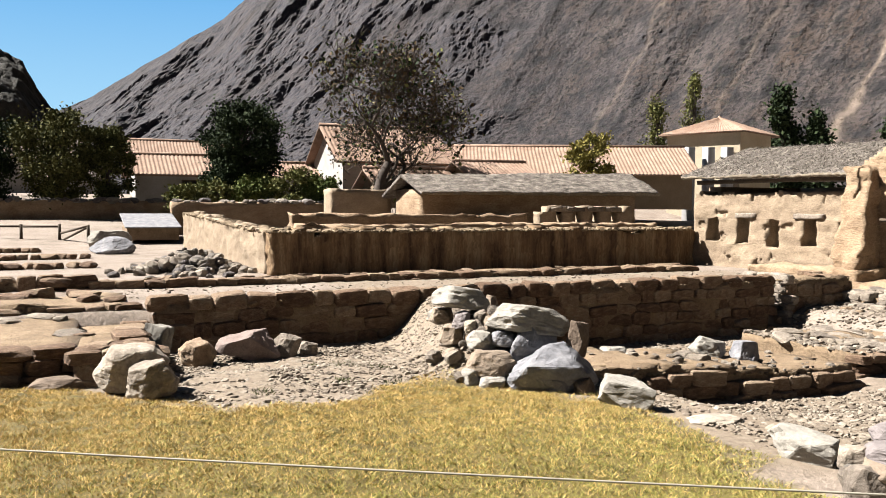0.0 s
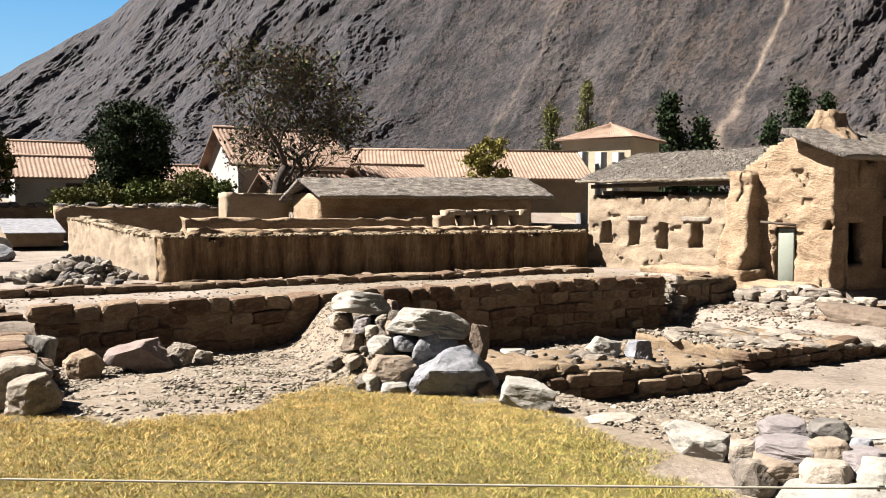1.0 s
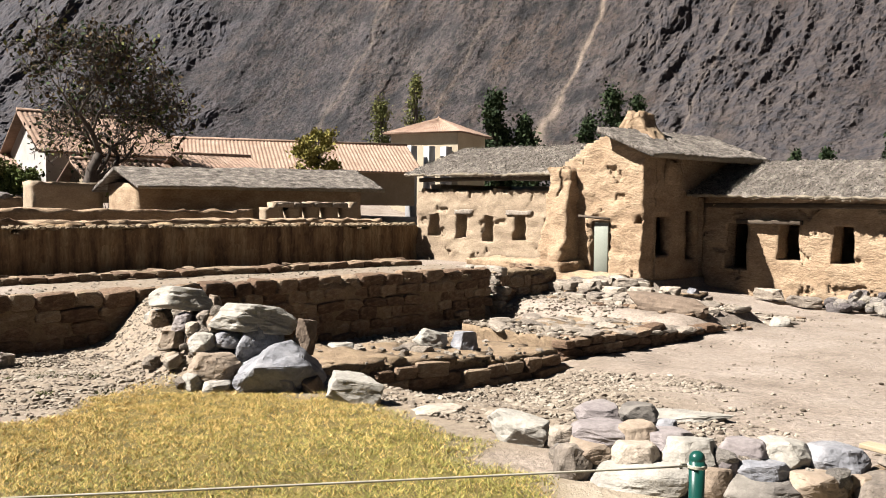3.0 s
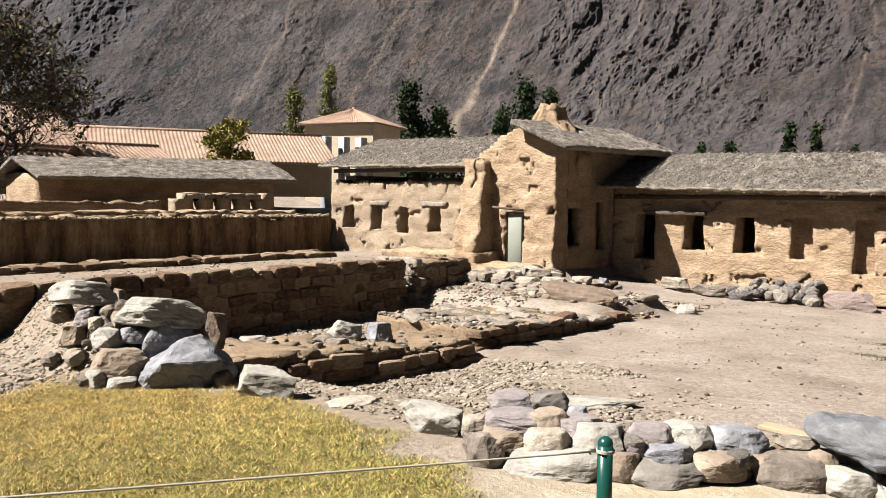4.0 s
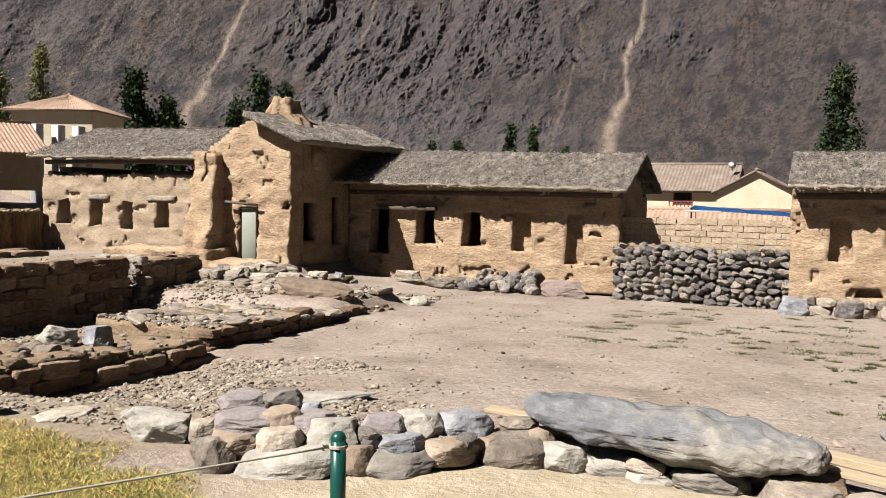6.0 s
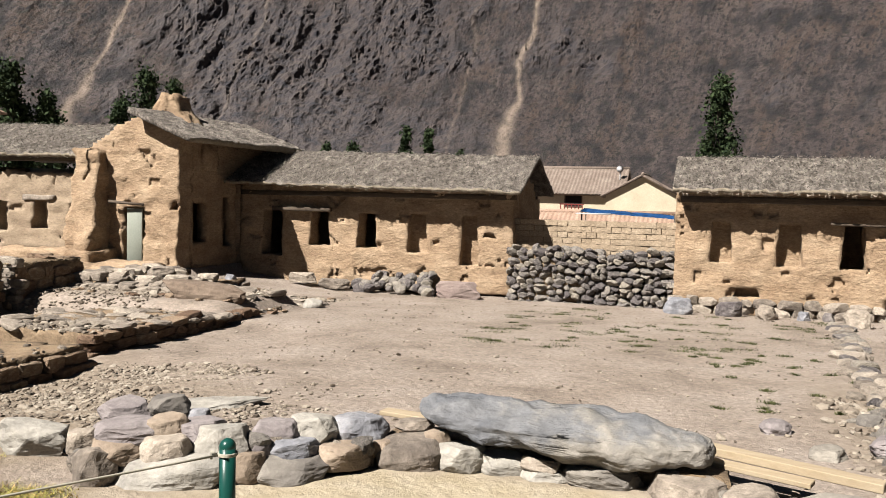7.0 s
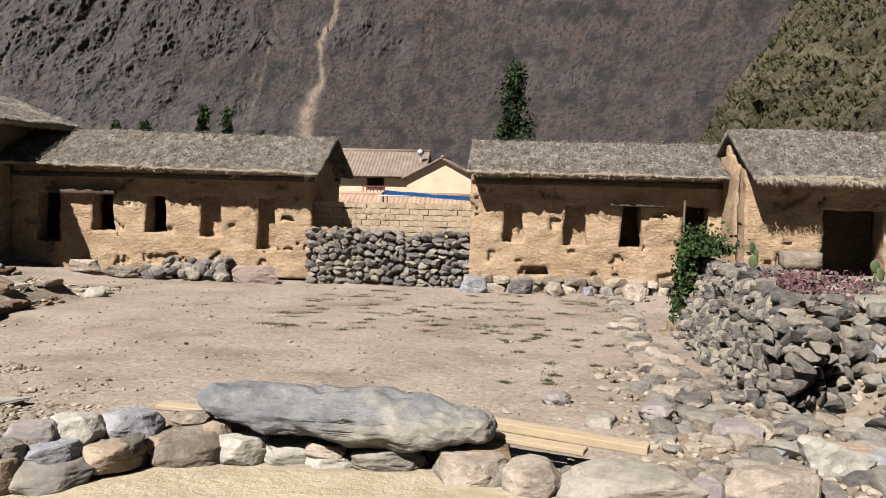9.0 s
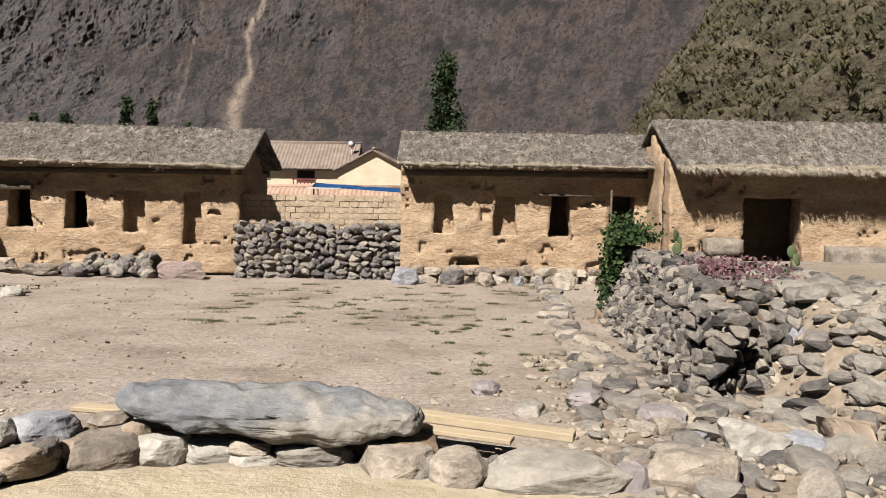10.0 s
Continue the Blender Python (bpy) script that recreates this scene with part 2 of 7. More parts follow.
def carved(us, vs, zs, solid, rough=0.04, grain=0.015, taper=None, bm=None, seed=0.0):
    """An eroded wall: the cells where solid(u, v, z) holds, its skin worn by noise."""
    bm = bm or bmesh.new()
    nu, nv, nzz = len(us) - 1, len(vs) - 1, len(zs) - 1
    cell = [[[solid((us[i] + us[i + 1]) / 2, (vs[j] + vs[j + 1]) / 2, (zs[k] + zs[k + 1]) / 2) for k in range(nzz)] for j in range(nv)] for i in range(nu)]
    made = {}

    def vert(i, j, k):
        if (i, j, k) not in made:
            u, v, z = us[i], vs[j], zs[k]
            if taper:
                u, v = taper(u, v, z)
            w = Vector((nz(u + seed, v, z, 1.7), nz(u + 9 + seed, v, z + 4, 1.7), nz(u, v + 7 + seed, z, 1.7))) * rough
            w += Vector((nz(u + seed, v, z, 7, 2), nz(u + 3 + seed, v + 8, z, 7, 2), nz(u, v + seed, z + 5, 7, 2))) * grain
            if k == 0:
                w.z = 0
            made[i, j, k] = bm.verts.new((u + w.x, v + w.y, z + w.z))
        return made[i, j, k]

    def at(i, j, k):
        return 0 <= i < nu and 0 <= j < nv and 0 <= k < nzz and cell[i][j][k]

    for i in range(nu):
        for j in range(nv):
            for k in range(nzz):
                if not cell[i][j][k]:
                    continue
                for d, q in (((-1, 0, 0), ((0, 0, 0), (0, 0, 1), (0, 1, 1), (0, 1, 0))), ((1, 0, 0), ((1, 0, 0), (1, 1, 0), (1, 1, 1), (1, 0, 1))),
                             ((0, -1, 0), ((0, 0, 0), (1, 0, 0), (1, 0, 1), (0, 0, 1))), ((0, 1, 0), ((0, 1, 0), (0, 1, 1), (1, 1, 1), (1, 1, 0))),
                             ((0, 0, -1), ((0, 0, 0), (0, 1, 0), (1, 1, 0), (1, 0, 0))), ((0, 0, 1), ((0, 0, 1), (1, 0, 1), (1, 1, 1), (0, 1, 1)))):
                    if not at(i + d[0], j + d[1], k + d[2]):
                        bm.faces.new([vert(i + a, j + b, k + c) for a, b, c in q])
    return bm


def rock_bm(seed, size=(1, 1, 1), cuts=9, sub=2, lumps=0.12, fine=0.0, flat=0.0, hard=0.0, boxy=0.0):
    """A broken stone: a ball cut by planes and roughened; about unit size times size."""
    rng = random.Random(seed)
    bm = bmesh.new()
    bmesh.ops.create_icosphere(bm, subdivisions=sub, radius=0.62)
    planes = []
    for _ in range(cuts):
        n = Vector((rng.gauss(0, 1), rng.gauss(0, 1), rng.gauss(0, 1))).normalized()
        planes.append((n, rng.uniform(0.34 - 0.1 * hard, 0.5 - 0.06 * hard)))
    planes += [(Vector((0, 0, -1)), 0.42 - flat * 0.1), (Vector((0, 0, 1)), 0.42 - flat * 0.1)]
    o = Vector((rng.uniform(0, 90), rng.uniform(0, 90), rng.uniform(0, 90)))
    for v in bm.verts:
        p = v.co.copy()
        if boxy:
            p = Vector([math.copysign(0.52 * abs(c / 0.62) ** (1 - 0.72 * boxy), c) for c in p])
            p *= 0.92
        for n, d in planes if not boxy else planes[:3]:
            d = d if not boxy else d + 0.22
            s = p.dot(n) - d
            if s > 0:
                p -= n * s * (0.93 + 0.06 * hard)
        p *= 1 + lumps * noise.noise(p * 2.2 + o)
        if fine:
            p += p.normalized() * fine * noise.fractal(p * 7 + o, 0.8, 2, 4)
        v.co = p
    ext = [(min(v.co[k] for v in bm.verts), max(v.co[k] for v in bm.verts)) for k in range(3)]
    for v in bm.verts:
        v.co = Vector([((v.co[k] - ext[k][0]) / (ext[k][1] - ext[k][0]) - 0.5) * size[k] for k in range(3)])
    return bm


def hull_rock(seed, sides=7, low=0.8, top=0.72, jag=0.16, worn=0.05, rough=0.022, cuts=3):
    """An angular broken stone of unit size: three uneven rings of corners joined by flat facets, the edges worn."""
    rng = random.Random(seed)
    bm = bmesh.new()
    for z, r, spread in ((-0.5, low, 0.0), (-0.05, 1.0, 0.3), (0.5, top, 0.0)):
        turn = rng.uniform(0, 6.3)
        for k in range(sides):
            a = turn + 2 * math.pi * (k + rng.uniform(-0.3, 0.3)) / sides
            q = 0.5 * r * rng.uniform(1 - 1.4 * jag, 1 + 0.4 * jag)
            bm.verts.new((math.cos(a) * q, math.sin(a) * q, z * rng.uniform(1 - 2 * jag, 1) + rng.uniform(-spread, spread)))
    made = bmesh.ops.convex_hull(bm, input=bm.verts)
    loose = [g for g in made["geom_interior"] + made["geom_unused"] if isinstance(g, bmesh.types.BMVert)]
    bmesh.ops.delete(bm, geom=list(set(loose)), context="VERTS")
    bmesh.ops.dissolve_limit(bm, angle_limit=0.22, verts=bm.verts, edges=bm.edges)
    bmesh.ops.bevel(bm, geom=list(bm.edges), offset=worn, segments=2, affect="EDGES", profile=0.6, clamp_overlap=True)
    bmesh.ops.triangulate(bm, faces=bm.faces)
    for _ in range(cuts):
        edges = [e for e in bm.edges if e.calc_length() > 0.09]
        if edges:
            bmesh.ops.subdivide_edges(bm, edges=edges, cuts=1)
            bmesh.ops.triangulate(bm, faces=bm.faces)
    o = Vector((rng.uniform(0, 90), rng.uniform(0, 90), rng.uniform(0, 90)))
    bm.normal_update()
    for v in bm.verts:
        w = noise.fractal(v.co * 2.6 + o, 0.9, 2, 3) * 1.5 + 0.6 * noise.fractal(v.co * 9 + o, 0.8, 2, 4)
        chip = smooth(0.25, 0.5, noise.noise(v.co * 4.5 + o))
        v.co += v.normal * rough * (w - 0.9 * chip)
    ext = [(min(v.co[k] for v in bm.verts), max(v.co[k] for v in bm.verts)) for k in range(3)]
    for v in bm.verts:
        v.co = Vector([(v.co[k] - ext[k][0]) / (ext[k][1] - ext[k][0]) - 0.5 for k in range(3)])
    return bm


def smooth(a, b, x):
    t = min(1.0, max(0.0, (x - a) / (b - a)))
    return t * t * (3 - 2 * t)


def mesh_set(name, mat, n, first, **kw):
    return [mesh_of(name, rock_bm(first + i, **kw), mat, smooth=False) for i in range(n)]


SETS = {
    "brown": mesh_set("stone", STONE, 10, 10, sub=2, cuts=8, flat=1),
    "field": mesh_set("stone", FIELDSTONE, 10, 40, sub=2, cuts=7),
    "pale": mesh_set("stone", PALESTONE, 10, 70, sub=2, cuts=9, flat=1),
    "bank": mesh_set("stone", BANKSTONE, 12, 170, sub=2, cuts=12, hard=1.0),
    "cobble": mesh_set("stone", RIVERROCK, 8, 120, sub=2, cuts=8),
    "masonry": mesh_set("stone", STONE, 7, 150, sub=2, cuts=3, boxy=0.92, lumps=0.14) + mesh_set("stone", STONE, 5, 160, sub=2, cuts=5, boxy=0.7, lumps=0.22),
    "block": mesh_set("stone", PALESTONE, 8, 90, sub=2, cuts=3, boxy=0.75),
}


def stone(parent, kind, at, size, spin=(0, 0, 0), rng=random):
    """One stone of a wall or heap: an object on a shared mesh."""
    ob = new("stone", rng.choice(SETS[kind]))
    ob.parent = parent
    ob.matrix_local = Matrix.Translation(Vector(at) - BASE[parent]) @ Euler(spin).to_matrix().to_4x4() @ Matrix.Diagonal((*size, 1))
    return ob

# ---- ground ----
def ground_h(u, v):
    """The height of the ground on the grid."""
    court = -0.04 - 0.042 * min(max(v - 5.3, 0), 13.5)
    h = court * smooth(5.0, 5.6, v)
    h -= 0.27 * smooth(-4.4, -6.3, u) * smooth(4.7, 5.6, v) * (1 - 0.55 * smooth(7.5, 9.0, v)) * (1 - smooth(9.5, 12.5, v)) * smooth(-7.6, -7.0, u)
    # the hollow between the low wall and the long stone wall
    left = smooth(-6.9, -7.5, u)
    hollow = -0.50 * smooth(3.4, 6.0, v) * (1 - smooth(11.2, 11.9, v)) - 0.20 * smooth(-8.2, -9.6, u) * (1 - smooth(3.4, 5.0, v)) - 0.08 * smooth(11.2, 11.9, v)
    h = h * (1 - left) + hollow * left
    # the platform behind the long stone wall, the yard behind it, the slope to the village
    plat = smooth(-11.1, -11.5, u)
    h = h * (1 - plat) + plat * (0.30 - 0.30 * smooth(-14.6, -15.0, u) if v < 13.4 else -0.12)
    if v >= 13.0 and -20 < u < -9:
        h = h * (1 - smooth(13.0, 14.0, v)) + smooth(13.0, 14.0, v) * (-0.12 if u > -13.5 else 0.0)
    if v > 14 and u > -11.5:
        k = smooth(-12.0, -8.8, u)
        h = -0.28 * (1 - k) + court * k
    back = 0.9 * smooth(-36, -50, u) + 1.5 * smooth(-50, -58, u)
    h += back
    # the ridge of earth from the long wall to the rock pile
    if -12 < u < -6 and 2.5 < v < 6.5:
        t = min(1.0, max(0.0, (u + 11.2) / 3.9))
        d = v - 4.8 + 1.0 * t
        h += (0.68 - 0.12 * t) * math.exp(-((d / (0.42 if d < 0 else 0.36)) ** 2)) * math.exp(-((max(0.0, u + 7.3) / 0.35) ** 2)) * smooth(-11.6, -11.1, u)
    # the low bank behind the dry rubble wall on the courtyard's far side
    h += 0.80 * smooth(2.6, 3.3, u) * smooth(5.4, 7.4, v) * (1 - smooth(13.5, 15.5, v))
    return h


GRASS_EDGE = [(-12.5, -6), (-12.5, -1.6), (-8.4, -1.5), (-8.25, -0.3), (-7.45, 0.42), (-7.1, 0.73), (-6.6, 1.82), (-7.0, 2.49), (-7.25, 3.0), (-6.7, 3.5), (-5.6, 4.2), (-4.7, 4.15), (-3.7, 3.9), (-2.85, 3.5), (-2.3, 2.9), (-1.6, 1.6), (-1.2, -6)]


def inside(poly, u, v):
    c = False
    for (a, b), (p, q) in zip(poly, poly[1:] + poly[:1]):
        if (b > v) != (q > v) and u < (p - a) * (v - b) / (q - b) + a:
            c = not c
    return c


def edge_gap(poly, u, v):
    """How far a point lies inside the outline, negative outside."""
    best = 1e9
    for (a, b), (p, q) in zip(poly, poly[1:] + poly[:1]):
        dx, dy = p - a, q - b
        t = min(1, max(0, ((u - a) * dx + (v - b) * dy) / (dx * dx + dy * dy)))
        best = min(best, math.hypot(u - a - t * dx, v - b - t * dy))
    return best if inside(poly, u, v) else -best


def build_ground():
    us = [-3000, -1500, -700, -400, -250, -160, -110, -85, -70] + list(np.arange(-62, -16, 0.8)) + list(np.arange(-16, 5.5, 0.13)) + list(np.arange(5.6, 16, 0.6)) + [20, 30, 50, 80, 150, 300, 700, 1500, 3000]
    vs = [-3000, -1500, -700, -300, -120, -60, -30, -16, -9, -6, -4] + list(np.arange(-3, 19.5, 0.13)) + list(np.arange(19.6, 40, 0.8)) + [45, 52, 60, 75, 95, 120, 160, 250, 400, 700, 1500, 3000]
    co, faces, masks = [], [], []
    nv = len(vs)
    for u in us:
        for v in vs:
            near = -17 < u < 7 and -4 < v < 20
            g = min(1, max(0, 0.5 + (edge_gap(GRASS_EDGE, u, v) + 0.25 * nz(u, v, 0, 2.0)) * 3)) if near else 0.0
            sand = smooth(-3.4, -2.5, u + 0.3 * nz(u, v, 3, 1.5)) * (1 - smooth(4.9, 5.2, v + 0.2 * nz(u, v, 8, 2))) if near else 0.0
            grav = 0.0
            if near:
                grav = max(smooth(-6.3, -7.2, u) * (1 - smooth(5.5, 7, v)) * smooth(-11.3, -10.9, u), smooth(-3.2, -4.2, u) * smooth(3.8, 4.4, v) * (1 - smooth(6.2, 8.2, v + 0.7 * u + 3.5)))
                grav = max(grav, smooth(0.7, 1.3, u) * smooth(4.0, 4.8, v) * (1 - smooth(8.5, 11.0, v - 2.5 * (u > 2.4))))
                sand *= 1 - smooth(0.7, 1.2, u) * smooth(4.0, 4.5, v)
            z = ground_h(u, v)
            if near:
                z += 0.02 * nz(u, v, 1, 1.1) + 0.012 * nz(u, v, 5, 5) + g * 0.02 + grav * 0.02 * nz(u, v, 2, 9)
            co.append((u, v, z))
            masks.append((g, sand, grav))
    for i in range(len(us) - 1):
        for j in range(nv - 1):
            faces.append((i * nv + j, (i + 1) * nv + j, (i + 1) * nv + j + 1, i * nv + j + 1))
    me = bpy.data.meshes.new("ground")
    me.from_pydata(co, [], faces)
    for k, key in enumerate(("turf", "sand", "gravel")):
        me.attributes.new(key, "FLOAT", "POINT").data.foreach_set("value", [m[k] for m in masks])
    me.polygons.foreach_set("use_smooth", [True] * len(faces))
    m = earthy("bare_earth", [(0.25, (0.215, 0.168, 0.125)), (0.45, (0.365, 0.295, 0.228)), (0.6, (0.425, 0.352, 0.28)), (0.8, (0.48, 0.41, 0.335))], 0.9, 16, bump=0.9, depth=0.025, speck=0.65)
    nt = m.node_tree
    bsdf = nt.nodes["Principled BSDF"]
    col = bsdf.inputs["Base Color"].links[0].from_socket
    tc = nt.nodes.new("ShaderNodeTexCoord")
    for key, scale, stops in (("gravel", 14, [(0.25, (0.27, 0.205, 0.14)), (0.5, (0.41, 0.325, 0.23)), (0.75, (0.50, 0.415, 0.305))]),
                              ("sand", 5, [(0.3, (0.55, 0.45, 0.28)), (0.7, (0.70, 0.60, 0.42))]),
                              ("turf", 6, [(0.3, (0.13, 0.10, 0.024)), (0.7, (0.30, 0.22, 0.06))])):
        at = nt.nodes.new("ShaderNodeAttribute")
        at.attribute_name = key
        n = nt.nodes.new("ShaderNodeTexNoise")
        n.inputs["Scale"].default_value, n.inputs["Detail"].default_value = scale, 7
        nt.links.new(tc.outputs["Object"], n.inputs["Vector"])
        rp = nt.nodes.new("ShaderNodeValToRGB")
        ramp_colors(rp, stops)
        nt.links.new(n.outputs["Fac"], rp.inputs[0])
        mx = nt.nodes.new("ShaderNodeMix")
        mx.data_type = "RGBA"
        nt.links.new(at.outputs["Fac"], mx.inputs[0])
        nt.links.new(col, mx.inputs[6])
        nt.links.new(rp.outputs[0], mx.inputs[7])
        col = mx.outputs[2]
    nt.links.new(col, bsdf.inputs["Base Color"])
    me.materials.append(m)
    ob = new("ground", me)
    ob.matrix_world = GRID
    tagged(ob, "dusty tan earth with dry turf, sand and gravel", "ground", kind="structure")


build_ground()

# ---- mountains ----
def interp(x, pts):
    for (a, b), (c, d) in zip(pts, pts[1:]):
        if x <= c:
            return b + (d - b) * max(0, (x - a)) / (c - a)
    return pts[-1][1]


def slope_material(name, stops, scar, dark, veg, warm):
    m = earthy(name, stops, 0.025, 0.26, rough=0.95, bump=1.0, depth=2.5, speck=1.0)
    nt = m.node_tree
    bsdf = nt.nodes["Principled BSDF"]
    col = bsdf.inputs["Base Color"].links[0].from_socket
    uv = nt.nodes.new("ShaderNodeUVMap")
    tc = nt.nodes.new("ShaderNodeTexCoord")
    for sx, sy, lo, hi, c in ((0.05, 0.012, 0.46, 0.64, warm), (0.14, 0.016, 0.52, 0.70, scar), (0.45, 0.03, 0.54, 0.74, scar), (0.07, 0.03, 0.48, 0.62, dark), (0.40, 0.13, 0.52, 0.60, dark)):
        mp = nt.nodes.new("ShaderNodeMapping")
        mp.inputs["Scale"].default_value = (sx, sy, 1)
        nt.links.new(uv.outputs[0], mp.inputs[0])
        n = nt.nodes.new("ShaderNodeTexNoise")
        n.inputs["Scale"].default_value, n.inputs["Detail"].default_value, n.inputs["Roughness"].default_value = 1.0, 7, 0.62
        nt.links.new(mp.outputs[0], n.inputs["Vector"])
        r = nt.nodes.new("ShaderNodeMapRange")
        r.inputs[1].default_value, r.inputs[2].default_value = lo, hi
        nt.links.new(n.outputs["Fac"], r.inputs[0])
        mx = nt.nodes.new("ShaderNodeMix")
        mx.data_type = "RGBA"
        nt.links.new(r.outputs[0], mx.inputs[0])
        nt.links.new(col, mx.inputs[6])
        mx.inputs[7].default_value = (*c, 1)
        col = mx.outputs[2]
    n = nt.nodes.new("ShaderNodeTexNoise")
    n.inputs["Scale"].default_value, n.inputs["Detail"].default_value, n.inputs["Roughness"].default_value = 0.22, 5, 0.72
    nt.links.new(tc.outputs["Object"], n.inputs["Vector"])
    r = nt.nodes.new("ShaderNodeMapRange")
    r.inputs[1].default_value, r.inputs[2].default_value, r.inputs[4].default_value = 0.54, 0.62, 0.75
    nt.links.new(n.outputs["Fac"], r.inputs[0])
    mx = nt.nodes.new("ShaderNodeMix")
    mx.data_type = "RGBA"
    nt.links.new(r.outputs[0], mx.inputs[0])
    nt.links.new(col, mx.inputs[6])
    mx.inputs[7].default_value = (*veg, 1)
    # bare bluish rock, darker rock on the right flank, shade painted on the left, then the slide scars
    ra = nt.nodes.new("ShaderNodeAttribute")
    ra.attribute_name = "rock"
    rn = nt.nodes.new("ShaderNodeTexNoise")
    rn.inputs["Scale"].default_value, rn.inputs["Detail"].default_value, rn.inputs["Roughness"].default_value = 0.11, 8, 0.75
    nt.links.new(tc.outputs["Object"], rn.inputs["Vector"])
    rr = nt.nodes.new("ShaderNodeValToRGB")
    for el, (p, c) in zip(rr.color_ramp.elements, ((0.38, (0.017, 0.019, 0.026, 1)), (0.62, (0.075, 0.063, 0.058, 1)))):
        el.position, el.color = p, c
    nt.links.new(rn.outputs["Fac"], rr.inputs[0])
    rm = nt.nodes.new("ShaderNodeMath")
    rm.operation = "MULTIPLY"
    rm.inputs[1].default_value = 0.85
    nt.links.new(ra.outputs["Fac"], rm.inputs[0])
    rk = nt.nodes.new("ShaderNodeMix")
    rk.data_type = "RGBA"
    nt.links.new(rm.outputs[0], rk.inputs[0])
    nt.links.new(mx.outputs[2], rk.inputs[6])
    nt.links.new(rr.outputs[0], rk.inputs[7])
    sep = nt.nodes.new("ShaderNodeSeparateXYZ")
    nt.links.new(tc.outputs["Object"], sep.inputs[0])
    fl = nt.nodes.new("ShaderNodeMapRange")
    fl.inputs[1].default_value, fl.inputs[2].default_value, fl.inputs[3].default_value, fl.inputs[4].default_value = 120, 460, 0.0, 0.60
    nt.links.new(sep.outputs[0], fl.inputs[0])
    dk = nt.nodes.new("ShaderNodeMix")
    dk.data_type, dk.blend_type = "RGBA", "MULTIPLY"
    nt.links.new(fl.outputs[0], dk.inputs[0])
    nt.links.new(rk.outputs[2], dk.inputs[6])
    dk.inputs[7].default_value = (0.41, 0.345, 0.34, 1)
    # bluish haze and half-shade of the left flank, multiplied into the slope's colour
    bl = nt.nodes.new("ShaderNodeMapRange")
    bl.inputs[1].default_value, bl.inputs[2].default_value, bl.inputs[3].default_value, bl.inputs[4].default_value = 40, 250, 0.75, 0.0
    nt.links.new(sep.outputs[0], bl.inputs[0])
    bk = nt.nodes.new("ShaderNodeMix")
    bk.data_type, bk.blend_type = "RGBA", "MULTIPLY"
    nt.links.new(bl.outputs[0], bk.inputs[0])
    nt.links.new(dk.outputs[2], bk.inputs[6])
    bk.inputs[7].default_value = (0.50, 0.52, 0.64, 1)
    sc = nt.nodes.new("ShaderNodeAttribute")
    sc.attribute_name = "scar"
    fin = nt.nodes.new("ShaderNodeMix")
    fin.data_type = "RGBA"
    nt.links.new(sc.outputs["Fac"], fin.inputs[0])
    nt.links.new(bk.outputs[2], fin.inputs[6])
    fin.inputs[7].default_value = (0.20, 0.157, 0.123, 1)
    nt.links.new(fin.outputs[2], bsdf.inputs["Base Color"])
    return m


CREST = [(-45, 0.5), (-32, 3.0), (-25.5, 5.2), (-22.5, 6.7), (-19.2, 8.9), (-16.8, 10.5), (-14.3, 12.1), (-12.9, 13.3), (-8, 17), (0, 22), (20, 27), (140, 27)]


def steepness(az):
    """How far the gullies lean to one side as they climb."""
    return interp(az, [(-45, 1.0), (26, 1.0), (50, 0.42), (140, 0.42)])


def crag_zone(az, s):
    """How much bare rock breaks through the scree, 0 to 1."""
    lean = az - 10.0 * s
    zone = interp(lean, [(-45, 0.8), (-14, 0.85), (-4, 0.6), (6, 0.2), (22, 0.10), (25, 0.5), (29, 0.95), (39, 0.95), (44, 0.65), (50, 0.5), (54, 0.3), (62, 0.24), (130, 0.2)])
    patch = noise.fractal(Vector((lean * 0.16, s * 9, 1)), 0.8, 2.1, 5)
    return smooth(0.42, 0.80, zone + 0.55 * patch)


def mountain_point(az, s):
    """Foot at s = 0, crest at s = 1; az in degrees from the first view's heading. Also its share of bare rock."""
    top = radians(interp(az, CREST))
    far = 430 + 640 * s
    a = radians(az)
    lean = az * 10.5 - 170 * s * steepness(az)
    drift = 9.0 * noise.fractal(Vector((az * 0.07, s * 4, 11)), 0.8, 2.0, 4)
    rocky = crag_zone(az, s)
    # broad spurs and gullies that run down the slope, leaning to one side
    spur = noise.ridged_multi_fractal(Vector(((lean + drift) * 0.011, s * 1.1, 3)), 0.9, 2.1, 4, 1.0, 2.0) - 1.0
    rill = noise.fractal(Vector(((lean + drift) * 0.035, s * 5, 5)), 0.9, 2.1, 4)
    crag = noise.ridged_multi_fractal(Vector(((lean + 2 * drift) * 0.035, s * 8, 7)), 0.85, 2.1, 6, 1.0, 2.0) - 1.0
    grit = noise.fractal(Vector((az * 3.1, s * 160, 2)), 0.6, 2.2, 4)
    e = min(1.0, s * 3) * (1 - max(0, s - 0.9) * 6)
    left = smooth(8, -10, az)
    r = far - (spur * (9 + 15 * left) + rill * (2.4 + 4.0 * left) + crag * (0.8 + 6.2 * rocky) + grit * (0.6 + 1.1 * rocky)) * e
    z = far * math.tan(top) * (s ** 1.12) + (crag * 2.2 * rocky + grit * (0.25 + 0.3 * rocky)) * e
    return (math.sin(a) * r, math.cos(a) * r, z - 2), rocky


